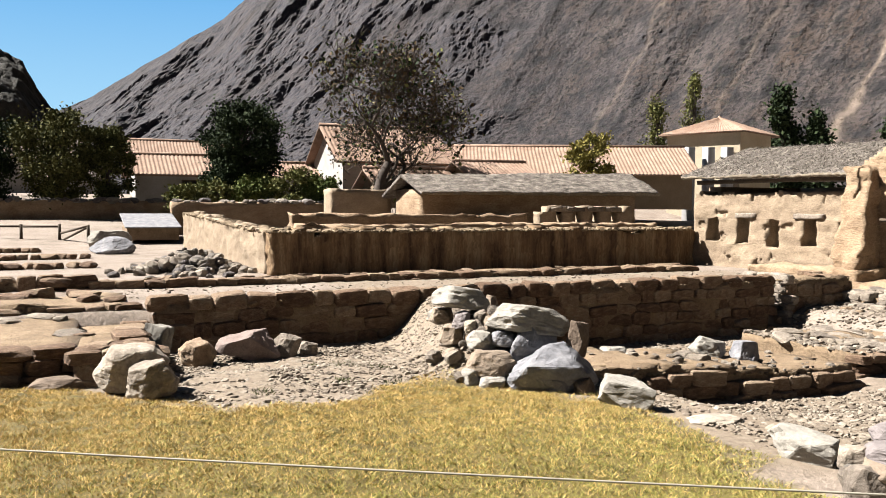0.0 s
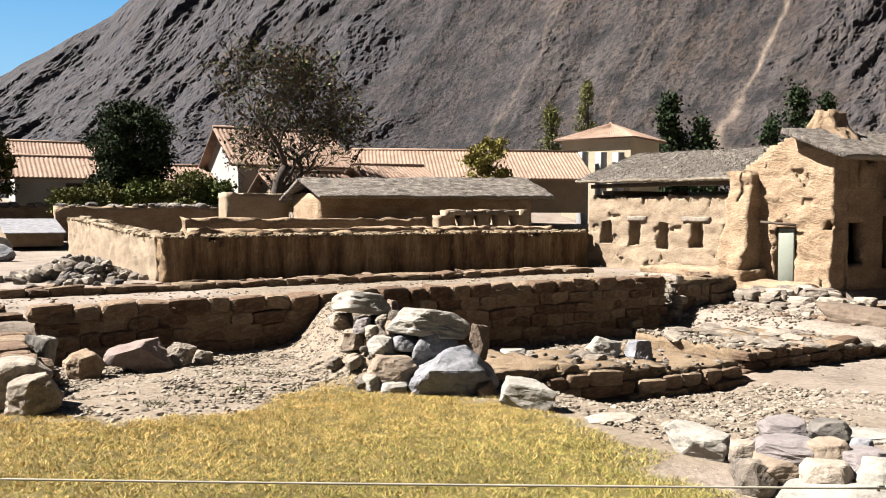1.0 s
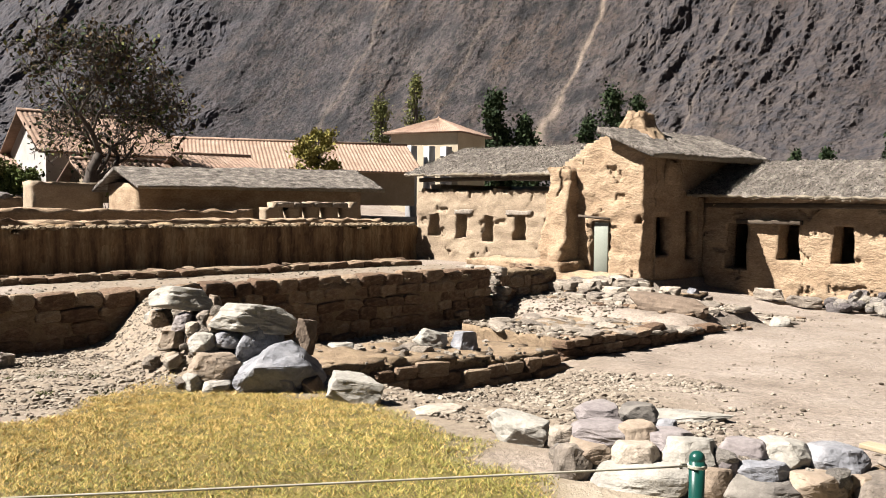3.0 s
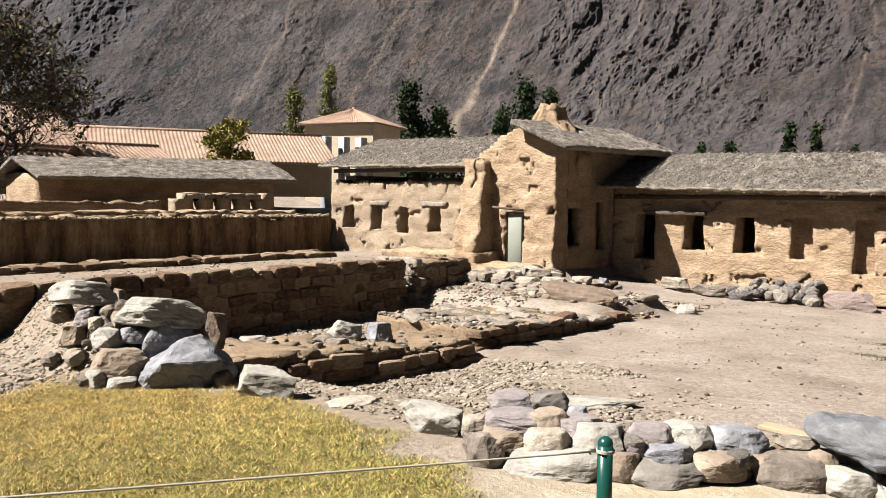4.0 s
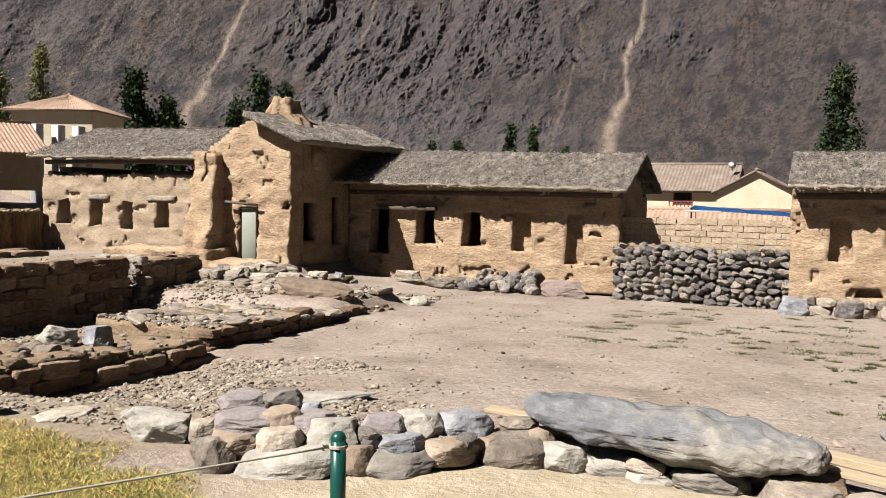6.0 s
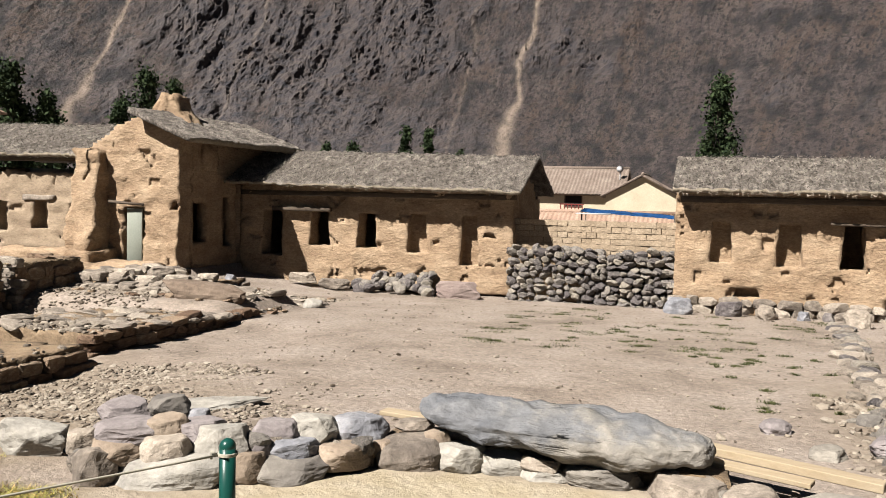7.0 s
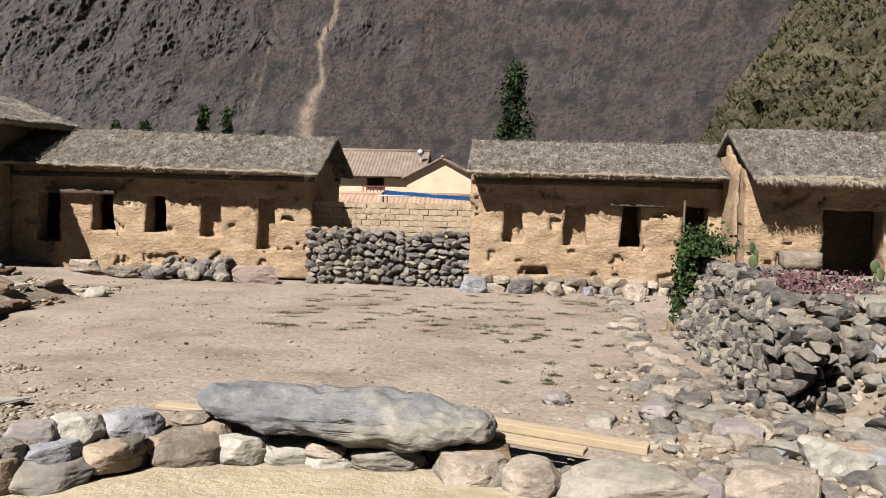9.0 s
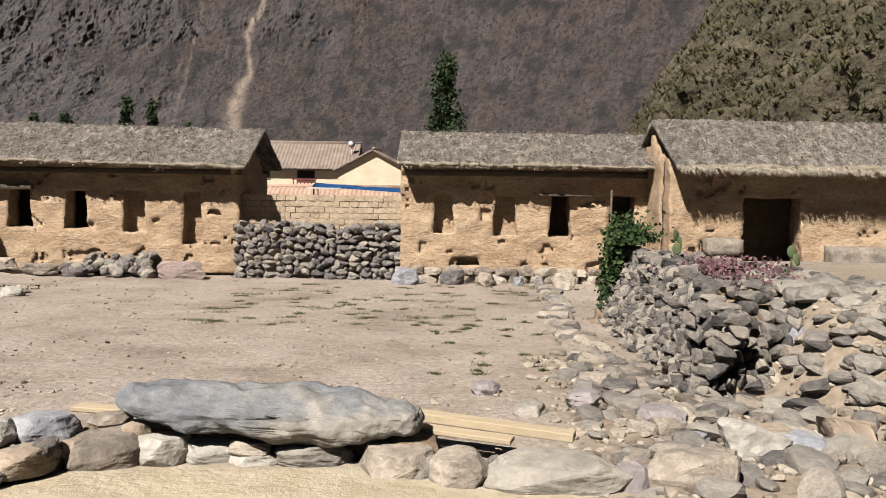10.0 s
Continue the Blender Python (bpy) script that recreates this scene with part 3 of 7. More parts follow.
def scar_mask(az, s):
    """Pale slide scars that widen into fans at the foot."""
    lean = az - 16.2 * s * steepness(az) + 0.5 * nz(az, s * 30, 0, 0.4)
    out = 0.0
    for mid, wide in ((21.2, 0.16), (51.2, 0.17), (47.6, 0.1), (13.5, 0.12), (6.0, 0.12), (31.0, 0.10)):
        w = wide * (1 + 4.0 * smooth(0.35, 0.05, s) * (wide > 0.15))
        out = max(out, math.exp(-((lean - mid) / w) ** 2) * (0.72 if wide > 0.15 else 0.26) * (0.75 + 0.5 * nz(az * 4, s * 160, 2, 0.5)))
    return out


def build_mountain():
    na, ns = 1150, 250
    co, faces, uvs, scars, rocks = [], [], [], [], []
    for i in range(na + 1):
        az = -40 + 150 * i / na
        for j in range(ns + 1):
            s = (j / ns) ** 1.6
            p, rock = mountain_point(az, s)
            co.append(p)
            rocks.append(rock)
            uvs.append((az * 10.5 - 170 * s * steepness(az), s * 700))
            scars.append(scar_mask(az, s))
    n1 = ns + 1
    for i in range(na):
        for j in range(ns):
            faces.append((i * n1 + j, (i + 1) * n1 + j, (i + 1) * n1 + j + 1, i * n1 + j + 1))
    me = bpy.data.meshes.new("mountain")
    me.from_pydata(co, [], faces)
    lay = me.uv_layers.new(name="UVMap")
    idx = np.empty(len(me.loops), dtype=np.int32)
    me.loops.foreach_get("vertex_index", idx)
    lay.data.foreach_set("uv", np.array(uvs, dtype=np.float32)[idx].ravel())
    me.attributes.new("scar", "FLOAT", "POINT").data.foreach_set("value", scars)
    me.attributes.new("rock", "FLOAT", "POINT").data.foreach_set("value", rocks)
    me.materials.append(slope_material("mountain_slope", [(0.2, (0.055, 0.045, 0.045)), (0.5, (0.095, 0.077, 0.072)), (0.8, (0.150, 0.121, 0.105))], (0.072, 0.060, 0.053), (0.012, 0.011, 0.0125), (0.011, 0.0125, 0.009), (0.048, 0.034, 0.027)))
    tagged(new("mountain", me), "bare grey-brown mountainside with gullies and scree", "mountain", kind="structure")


build_mountain()


def build_sky_backdrop():
    """The clear blue sky far behind the mountain's shoulder, paler towards the ground."""
    m = bpy.data.materials.new("clear_sky")
    m.use_nodes = True
    nd, lk = m.node_tree.nodes, m.node_tree.links
    nd.remove(nd["Principled BSDF"])
    em = nd.new("ShaderNodeEmission")
    tc = nd.new("ShaderNodeTexCoord")
    sep = nd.new("ShaderNodeSeparateXYZ")
    lk.new(tc.outputs["Object"], sep.inputs[0])
    rng_node = nd.new("ShaderNodeMapRange")
    rng_node.inputs[1].default_value, rng_node.inputs[2].default_value = 150, 800
    lk.new(sep.outputs[2], rng_node.inputs[0])
    rp = nd.new("ShaderNodeValToRGB")
    for el, (p, c) in zip(rp.color_ramp.elements, ((0.0, (0.092, 0.158, 0.205, 1)), (1.0, (0.018, 0.080, 0.172, 1)))):
        el.position, el.color = p, c
    lk.new(rng_node.outputs[0], rp.inputs[0])
    lk.new(rp.outputs[0], em.inputs[0])
    lk.new(em.outputs[0], nd["Material Output"].inputs[0])
    bm = bmesh.new()
    cols = [[bm.verts.new((2600 * math.sin(radians(az)), 2600 * math.cos(radians(az)), z)) for z in (-60, 400, 1000, 1600)] for az in range(-48, 13, 6)]
    for p, q in zip(cols, cols[1:]):
        for k in range(3):
            bm.faces.new((p[k], q[k], q[k + 1], p[k + 1]))
    me = bpy.data.meshes.new("backdrop")
    bm.to_mesh(me)
    bm.free()
    me.materials.append(m)
    tagged(new("backdrop", me), "clear blue sky paling towards the ground", "sky", kind="structure")


build_sky_backdrop()


def build_hill(name, label, az0, az1, r0, crest, depth, material, seed, rough):
    """A nearer hill: foot at r0, its crest by heading and elevation."""
    na, ns = 150, 90
    co, faces, uvs = [], [], []
    for i in range(na + 1):
        az = az0 + (az1 - az0) * i / na
        a = radians(az)
        top = radians(interp(az, crest))
        for j in range(ns + 1):
            s = j / ns
            far = r0 + depth * s
            q = Vector((az * r0 * 0.0175, s * depth, seed))
            d = noise.fractal(q * 0.06, 0.8, 2.1, 6) * rough * min(1, s * 4)
            z = far * math.tan(top) * s ** 0.85 + d * 0.7
            co.append((math.sin(a) * (far - d), math.cos(a) * (far - d), z - 1.5 + 2.0 * (az < 0)))
            uvs.append((az * r0 * 0.0175, s * depth))
    n1 = ns + 1
    for i in range(na):
        for j in range(ns):
            faces.append((i * n1 + j, (i + 1) * n1 + j, (i + 1) * n1 + j + 1, i * n1 + j + 1))
    me = bpy.data.meshes.new(name)
    me.from_pydata(co, [], faces)
    lay = me.uv_layers.new(name="UVMap")
    idx = np.empty(len(me.loops), dtype=np.int32)
    me.loops.foreach_get("vertex_index", idx)
    lay.data.foreach_set("uv", np.array(uvs, dtype=np.float32)[idx].ravel())
    me.polygons.foreach_set("use_smooth", [True] * len(faces))
    me.materials.append(material)
    tagged(new(name, me), label, "hill", kind="structure")


HILL_GREEN = earthy("scrub_hill", [(0.25, (0.055, 0.05, 0.026)), (0.5, (0.11, 0.092, 0.052)), (0.75, (0.21, 0.175, 0.12))], 0.16, 0.9, bump=1.0, depth=0.9, speck=0.9)
HILL_DARK = earthy("dark_hill", [(0.25, (0.03, 0.028, 0.025)), (0.6, (0.07, 0.065, 0.05))], 0.2, 1.5, bump=1.0, depth=0.8, speck=0.5)
HILL_CREST = [(77, 2.0), (79, 6.0), (82, 10.0), (84.5, 13.0), (88, 16), (95, 22), (130, 25)]
build_hill("scrub_hill", "steep hillside with dry olive scrub and pale crags", 77, 130, 75, HILL_CREST, 90, HILL_GREEN, 4.0, 8)
build_hill("dark_hill", "dark rocky hill with ruined walls on top", -45, -22, 190, [(-45, 12), (-30, 11.0), (-27.6, 10.2), (-26.0, 9.4), (-24.8, 7.2), (-23.4, 5.0), (-22, 2.5)], 90, HILL_DARK, 9.0, 6)


# ---- stone walls ----
def stone_face(parent, kind, a, b, z0, z1, out, course=0.16, wide=0.27, thick=0.22, rng=random, slant=0.0, proud=0.055, gap=0.0, jumble=0.12, fit=1.0, batter=0.0):
    """Courses of stones along a line on the side out; z0 and z1 are heights or functions of (u, v)."""
    a, b = Vector(a), Vector(b)
    if kind == "masonry":
        proud, fit = min(proud, 0.03), fit * 1.05
    length = (b - a).length
    d = (b - a) / length
    n = Vector(out).normalized()
    turn = math.atan2(d.y, d.x)
    f0 = z0 if callable(z0) else lambda u, v: z0
    f1 = z1 if callable(z1) else lambda u, v: z1
    low = min(f0(*(a + d * length * i / 6)) for i in range(7))
    high = max(f1(*(a + d * length * i / 6)) for i in range(7))
    z = low
    while z < high - 0.03:
        h = course * rng.uniform(0.8, 1.25)
        s = rng.uniform(-0.6, 0) * wide
        while s < length - 0.04:
            w = wide * rng.uniform(0.6, 1.5)
            p = a + d * min(max(s + w / 2, 0), length)
            if f0(*p) - 0.1 < z + h / 2 < f1(*p) + 0.03 and rng.random() > gap:
                q = p + n * rng.uniform(-0.5 * thick + proud - 0.03, -0.5 * thick + proud + 0.04)
                q -= n * batter * (z + h / 2 - f0(*p))
                hh = h * rng.uniform(0.9, 1.25)
                stone(parent, kind, (q.x, q.y, z + h / 2 + rng.uniform(-0.12, 0.12) * jumble), (w * fit, thick * rng.uniform(0.95, 1.25), hh * 1.02 * fit), (rng.uniform(-jumble, jumble), rng.uniform(-jumble, jumble) + slant, turn + rng.uniform(-0.15, 0.15)), rng)
            s += w
        z += h


def core(u0, u1, v0, v1, z0, z1, step=0.25, rough=0.05, seed=0.0, top=None):
    f = top or (lambda u, v: z1)
    return carved(spans(u0, u1, step), spans(v0, v1, step), spans(z0, z1, step * 0.6), lambda u, v, z: z < f(u, v), rough, 0.02, seed=seed)


def cap_stones(parent, kind, u0, u1, v0, v1, z, n, size, rng, flat=0.45):
    for _ in range(n):
        w = size * rng.uniform(0.5, 1.5)
        u, v = rng.uniform(u0, u1), rng.uniform(v0, v1)
        zz = z(u, v) if callable(z) else z
        stone(parent, kind, (u, v, zz + w * flat * 0.12), (w, w * rng.uniform(0.6, 1), w * flat * rng.uniform(0.7, 1.2)), (rng.uniform(-0.15, 0.15), rng.uniform(-0.15, 0.15), rng.uniform(0, 6.3)), rng)


def build_stone_walls():
    rng = random.Random(5)
    # the long wall of the ruined rooms
    w = thing("stone_wall", (-11.4, 6, -0.7), "long brown fieldstone wall set in mud beside the hollow", "stone wall", "ruined stone walls")
    part("core", core(-11.9, -11.05, 1.0, 11.12, -0.75, 0.40, seed=1), EARTH, w, "mud core")
    stone_face(w, "masonry", (-11.05, 1.0), (-11.05, 11.12), ground_h_low, 0.40, (1, 0), 0.18, 0.36, 0.25, rng)
    cap_stones(w, "brown", -11.9, -11.1, 1.0, 11.0, 0.40, 80, 0.18, rng, 0.2)
    w = thing("stone_wall", (-11.4, 12.2, -0.7), "short brown fieldstone wall with a pale squared pier", "stone wall", "ruined stone walls")
    part("core", core(-11.9, -11.05, 11.52, 13.0, -0.75, 0.42, seed=2), EARTH, w, "mud core")
    stone_face(w, "masonry", (-11.05, 11.55), (-11.05, 13.0), -0.6, 0.40, (1, 0), 0.17, 0.3, 0.25, rng)
    stone_face(w, "block", (-11.95, 11.5), (-11.05, 11.5), -0.6, 0.42, (0, -1), 0.15, 0.26, 0.2, rng)
    cap_stones(w, "brown", -11.9, -11.1, 11.8, 13.0, 0.42, 10, 0.28, rng, 0.3)
    # the wall behind it
    w = thing("stone_wall", (-14.8, 6, 0.0), "low back wall of flat brown stones", "stone wall", "ruined stone walls")
    part("core", core(-15.2, -14.55, 0.5, 12.4, 0.0, 0.40, seed=3), EARTH, w, "mud core")
    stone_face(w, "masonry", (-14.55, 0.5), (-14.55, 12.4), 0.12, 0.40, (1, 0), 0.15, 0.34, 0.22, rng)
    cap_stones(w, "brown", -15.2, -14.6, 0.5, 12.4, 0.40, 80, 0.2, rng, 0.2)
    w = thing("stone_wall", (-14.8, -1.5, 0.0), "low wall of dark flat stones at the yard's end", "stone wall", "ruined stone walls")
    part("core", core(-15.2, -14.6, -3.5, 0.25, 0.0, 0.42, seed=4), EARTH, w, "mud core")
    stone_face(w, "masonry", (-14.6, -3.5), (-14.6, 0.25), 0.1, 0.42, (1, 0), 0.2, 0.4, 0.22, rng)
    cap_stones(w, "brown", -15.2, -14.6, -3.5, 0.25, 0.42, 20, 0.35, rng, 0.3)
    # the stepped corner by the turf
    w = thing("stone_terrace", (-10, 0, -0.3), "stepped corner of dark flat stones beside the gravel", "stone terrace", "ruined stone walls")
    part("core", core(-12.4, -8.62, -3.0, 0.1, -0.4, 0.26, seed=6), EARTH, w, "mud core")
    part("step", core(-12.0, -9.9, 0.1, 0.85, -0.4, 0.14, seed=6), EARTH, w, "mud core")
    part("pier", core(-9.7, -8.38, 0.1, 0.68, -0.4, 0.28, 0.12, 0.03, seed=5), EARTH, w, "stub of a cross wall")
    stone_face(w, "masonry", (-8.55, -3.0), (-8.55, 0.05), -0.15, 0.27, (1, 0), 0.12, 0.3, 0.3, rng, jumble=0.06)
    stone_face(w, "masonry", (-8.3, 0.12), (-8.3, 0.66), -0.1, 0.27, (1, 0), 0.13, 0.3, 0.28, rng, jumble=0.06)
    stone_face(w, "masonry", (-9.7, 0.70), (-8.35, 0.70), -0.2, 0.27, (0, 1), 0.14, 0.3, 0.28, rng, jumble=0.06)
    stone_face(w, "masonry", (-12.0, 0.88), (-9.9, 0.88), -0.3, 0.12, (0, 1), 0.16, 0.34, 0.3, rng)
    cap_stones(w, "brown", -9.6, -8.4, 0.12, 0.66, 0.28, 10, 0.30, rng, 0.25)
    part("upper_core", core(-13.2, -11.6, -3.0, 0.7, 0.1, 0.38, seed=7), EARTH, w, "mud core")
    stone_face(w, "masonry", (-11.6, -3.0), (-11.6, 0.7), 0.12, 0.36, (1, 0), 0.13, 0.32, 0.3, rng)
    cap_stones(w, "pale", -11.5, -8.7, -2.6, 0.05, 0.26, 26, 0.26, rng, 0.28)
    cap_stones(w, "brown", -13.1, -11.7, -2.8, 0.6, 0.38, 22, 0.32, rng, 0.35)
    # the low eroded wall beside the rubble, and the terrace edge that continues it
    w = thing("low_wall", (-7.2, 6.5, -0.5), "low eroded wall of mud and rubble with loose stones on top", "low wall", "ruined stone walls")
    lowtop = lambda u, v: 0.04 - 0.17 * smooth(5.2, 8.0, v) + 0.035 * nz(u, v, 0, 1.3)
    part("core", core(-8.0, -6.80, 4.4, 8.1, -0.6, 0.12, 0.1, 0.03, 8, top=lowtop), EARTH, w, "crumbling mud core")
    stone_face(w, "masonry", (-6.74, 4.6), (-6.74, 8.1), lambda u, v: ground_h(-6.4, v) - 0.05, lambda u, v: lowtop(u, v) - 0.13, (1, 0), 0.15, 0.30, 0.2, rng, proud=0.03, jumble=0.06)
    cap_stones(w, "pale", -8.0, -6.75, 4.5, 8.0, lowtop, 90, 0.07, rng, 0.6)
    cap_stones(w, "pale", -8.0, -7.2, 4.5, 8.0, lowtop, 7, 0.2, rng, 0.4)
    w = thing("low_wall", (-7.6, 10.8, -0.5), "low terrace edge of flat brown stones before the courtyard", "low wall", "ruined stone walls")
    edge = lambda u, v: -0.05 - 0.24 * smooth(8.4, 13.2, v)
    part("core", core(-8.9, -7.08, 8.5, 13.3, -0.7, 0.0, 0.12, 0.03, 9, top=edge), EARTH, w, "packed earth core")
    stone_face(w, "masonry", (-7.0, 8.5), (-7.0, 13.3), lambda u, v: ground_h(-6.5, v) - 0.06, edge, (1, 0), 0.12, 0.3, 0.25, rng)
    cap_stones(w, "pale", -8.8, -7.0, 8.5, 13.2, edge, 70, 0.34, rng, 0.22)
    cap_stones(w, "pale", -8.9, -7.0, 8.5, 13.2, edge, 120, 0.10, rng, 0.5)
    # stepped masonry in front of the gabled house
    w = thing("stone_terrace", (-10, 13.5, -0.5), "stepped terrace of pale squared stones by the gabled house", "stone terrace", "ruined stone walls")
    part("core", core(-11.2, -8.9, 12.9, 15.2, -0.6, 0.12, 0.25, 0.05, 11, top=lambda u, v: -0.05 + 0.16 * smooth(-9.6, -10.6, u)), EARTH, w, "packed earth core")
    stone_face(w, "block", (-8.9, 12.9), (-8.9, 15.2), -0.55, -0.06, (1, 0), 0.15, 0.26, 0.25, rng)
    stone_face(w, "block", (-11.0, 12.88), (-8.9, 12.88), -0.5, lambda u, v: -0.05 + 0.16 * smooth(-9.6, -10.6, u), (0, -1), 0.15, 0.26, 0.25, rng)
    cap_stones(w, "pale", -11.0, -7.2, 12.6, 16.0, lambda u, v: ground_h(u, v), 80, 0.45, rng, 0.18)
    stone_face(w, "block", (-11.0, 12.7), (-8.0, 12.7), -0.5, -0.08, (0, -1), 0.14, 0.24, 0.25, rng)
    stone_face(w, "block", (-10.6, 14.6), (-9.0, 13.9), -0.3, 0.05, (0.4, -1), 0.14, 0.24, 0.25, rng)
    cap_stones(w, "brown", -11.0, -7.3, 12.0, 16.5, lambda u, v: ground_h(u, v), 60, 0.16, rng, 0.4)
    cap_stones(w, "pale", -11.0, -9.0, 13.0, 15.0, lambda u, v: -0.04 + 0.16 * smooth(-9.6, -10.6, u), 40, 0.34, rng, 0.4)


def ground_h_low(u, v):
    return ground_h(-10.4, v) - 0.08


# ---- adobe walls and houses ----
def thatch_slope(a, b, c, d, thick=0.16, seed=0.0, ragged=0.03, cols=90, rows=22):
    """A thick thatched slope: a, b along the ridge, c, d along the eave below them."""
    a, b, c, d = map(Vector, (a, b, c, d))
    n = (b - a).cross(c - a).normalized()
    if n.z < 0:
        n = -n
    bm = bmesh.new()
    top, low = [], []
    for i in range(cols + 1):
        s = i / cols
        e = ragged * nz(s * 40 + seed, 0, 0, 1.0, 3)
        r0, r1 = [], []
        for j in range(rows + 1):
            t = j / rows
            p = a.lerp(b, s).lerp(c.lerp(d, s), t * (1 + e * (j == rows)))
            sag = 0.05 * nz(p.x + seed, p.y, p.z, 0.6, 2) + 0.045 * nz(p.x, p.y + seed, p.z, 8, 3)
            r0.append(bm.verts.new(p + n * sag))
            r1.append(bm.verts.new(p - n * thick + Vector((0, 0, -0.02 * nz(p.x * 9, p.y * 9, seed, 1)))))
        top.append(r0)
        low.append(r1)
    for i in range(cols):
        for j in range(rows):
            bm.faces.new((top[i][j], top[i + 1][j], top[i + 1][j + 1], top[i][j + 1]))
            bm.faces.new((low[i][j], low[i][j + 1], low[i + 1][j + 1], low[i + 1][j]))
        bm.faces.new((top[i][rows], top[i + 1][rows], low[i + 1][rows], low[i][rows])).material_index = 1
        bm.faces.new((top[i][0], low[i][0], low[i + 1][0], top[i + 1][0]))
    for j in range(rows):
        bm.faces.new((top[0][j], top[0][j + 1], low[0][j + 1], low[0][j]))
        bm.faces.new((top[cols][j], low[cols][j], low[cols][j + 1], top[cols][j + 1]))
    bmesh.ops.recalc_face_normals(bm, faces=bm.faces)
    return bm


def gabled_roof(parent, u0, u1, v_front, v_ridge, v_back, z_eave, z_ridge, seed, thick=0.08, drop=0.0):
    """Two thatched slopes with the ridge along u; drop lowers the far end a little."""
    loose_straw(parent, (u0, v_ridge, z_ridge), (u1, v_ridge, z_ridge - drop), (u0, v_front, z_eave), (u1, v_front, z_eave - drop), int((u1 - u0) * 2200), int(seed))
    cols = int((u1 - u0) * 14)
    part("roof", thatch_slope((u0, v_ridge, z_ridge), (u1, v_ridge, z_ridge - drop), (u0, v_front, z_eave), (u1, v_front, z_eave - drop), thick, seed, cols=cols), [THATCH, STRAW], parent, "grey weathered thatch slope")
    part("roof", thatch_slope((u0, v_ridge + 0.02, z_ridge), (u1, v_ridge + 0.02, z_ridge - drop), (u0, v_back, z_eave), (u1, v_back, z_eave - drop), thick, seed + 5, cols=cols, rows=10), [THATCH, STRAW], parent, "grey weathered thatch slope")


def loose_straw(parent, a, b, c, d, count, seed):
    """Short broken straw lying over a slope: a, b along the ridge, c, d along the eave."""
    r = random.Random(seed)
    a, b, c, d = map(Vector, (a, b, c, d))
    n = (b - a).cross(c - a).normalized()
    n = n if n.z > 0 else -n
    co = []
    for _ in range(count):
        s, t = r.random(), r.random()
        p = a.lerp(b, s).lerp(c.lerp(d, s), t) + n * r.uniform(-0.01, 0.07)
        e = Vector((r.gauss(0, 1), r.gauss(0, 1), r.gauss(0, 0.5))).normalized() * r.uniform(0.012, 0.034)
        w = e.cross(n + Vector((r.gauss(0, 0.6), r.gauss(0, 0.6), 0))).normalized() * r.uniform(0.006, 0.013)
        co += [p - e - w, p - e + w, p + e]
    bm = bmesh.new()
    vs = [bm.verts.new(q) for q in co]
    for k in range(0, len(vs), 3):
        bm.faces.new(vs[k:k + 3])
    tagged(part("loose_straw", bm, THATCH_BITS, parent, smooth=False), "broken grey straw on the thatch", kind="stuff")


def eave_fringe(parent, u0, u1, v, z0, z1, per_metre, seed, long=0.12):
    """Loose straw hanging and sticking out along an eave."""
    r = random.Random(seed)
    bm = bmesh.new()
    for _ in range(int((u1 - u0) * per_metre)):
        t = r.random()
        p = Vector((u0 + (u1 - u0) * t, v + r.uniform(-0.02, 0.10), z0 + (z1 - z0) * t - 0.02 + r.uniform(-0.03, 0.05)))
        d = Vector((r.gauss(0, 0.5), -r.uniform(0.2, 1.0), -r.uniform(0.0, 1.1))).normalized() * long * r.uniform(0.3, 1.3)
        w = Vector((0.008, 0, 0.004))
        bm.faces.new([bm.verts.new(q) for q in (p - w, p + w, p + d)])
    tagged(part("fringe", bm, STRAW, parent, smooth=False), "ragged pale straw along the eave", kind="stuff")


def facade(u0, u1, v0, thick, z0, z1, holes, top=None, step=0.075, rough=0.032, grain=0.028, seed=0.0, ends=True):
    """An adobe front with openings: holes are (u0, u1, z0, z1, depth); depth past the thickness goes through."""
    um = [h[0] for h in holes] + [h[1] for h in holes]
    zm = [h[2] for h in holes] + [h[3] for h in holes]
    f = top or (lambda u: z1)

    def solid(u, v, z):
        if z > f(u):
            return False
        if v < v0 + 0.06 and nz(u + seed, 0, z * 1.3, 1.7, 4) > 0.42 + 0.12 * smooth(z0 + 0.4, z0 + 1.2, z):
            return False
        for a, b, c, d, e in holes:
            if a < u < b and c < z < d and v < v0 + e:
                return False
        return True

    def taper(u, v, z):
        for a, b, c, d, e in holes:
            if c - 1e-6 <= z <= d + 1e-6 and v < v0 + e + 0.01:
                k = 0.05 * ((z - c) / (d - c) - 0.5)
                if abs(u - a) < 1e-6:
                    u += k
                elif abs(u - b) < 1e-6:
                    u -= k
        return u, v + (0.03 * (z - z0) + 0.018 * nz(u * 0.35 + seed, 0, z * 3.2, 1.6, 3)) * (v < v0 + 0.06)

    return carved(spans(u0, u1, step, um), spans(v0, v0 + thick, 0.16, [v0 + 0.055] + [v0 + h[4] for h in holes]), spans(z0, z1, step, zm), solid, rough, grain, taper, seed=seed)


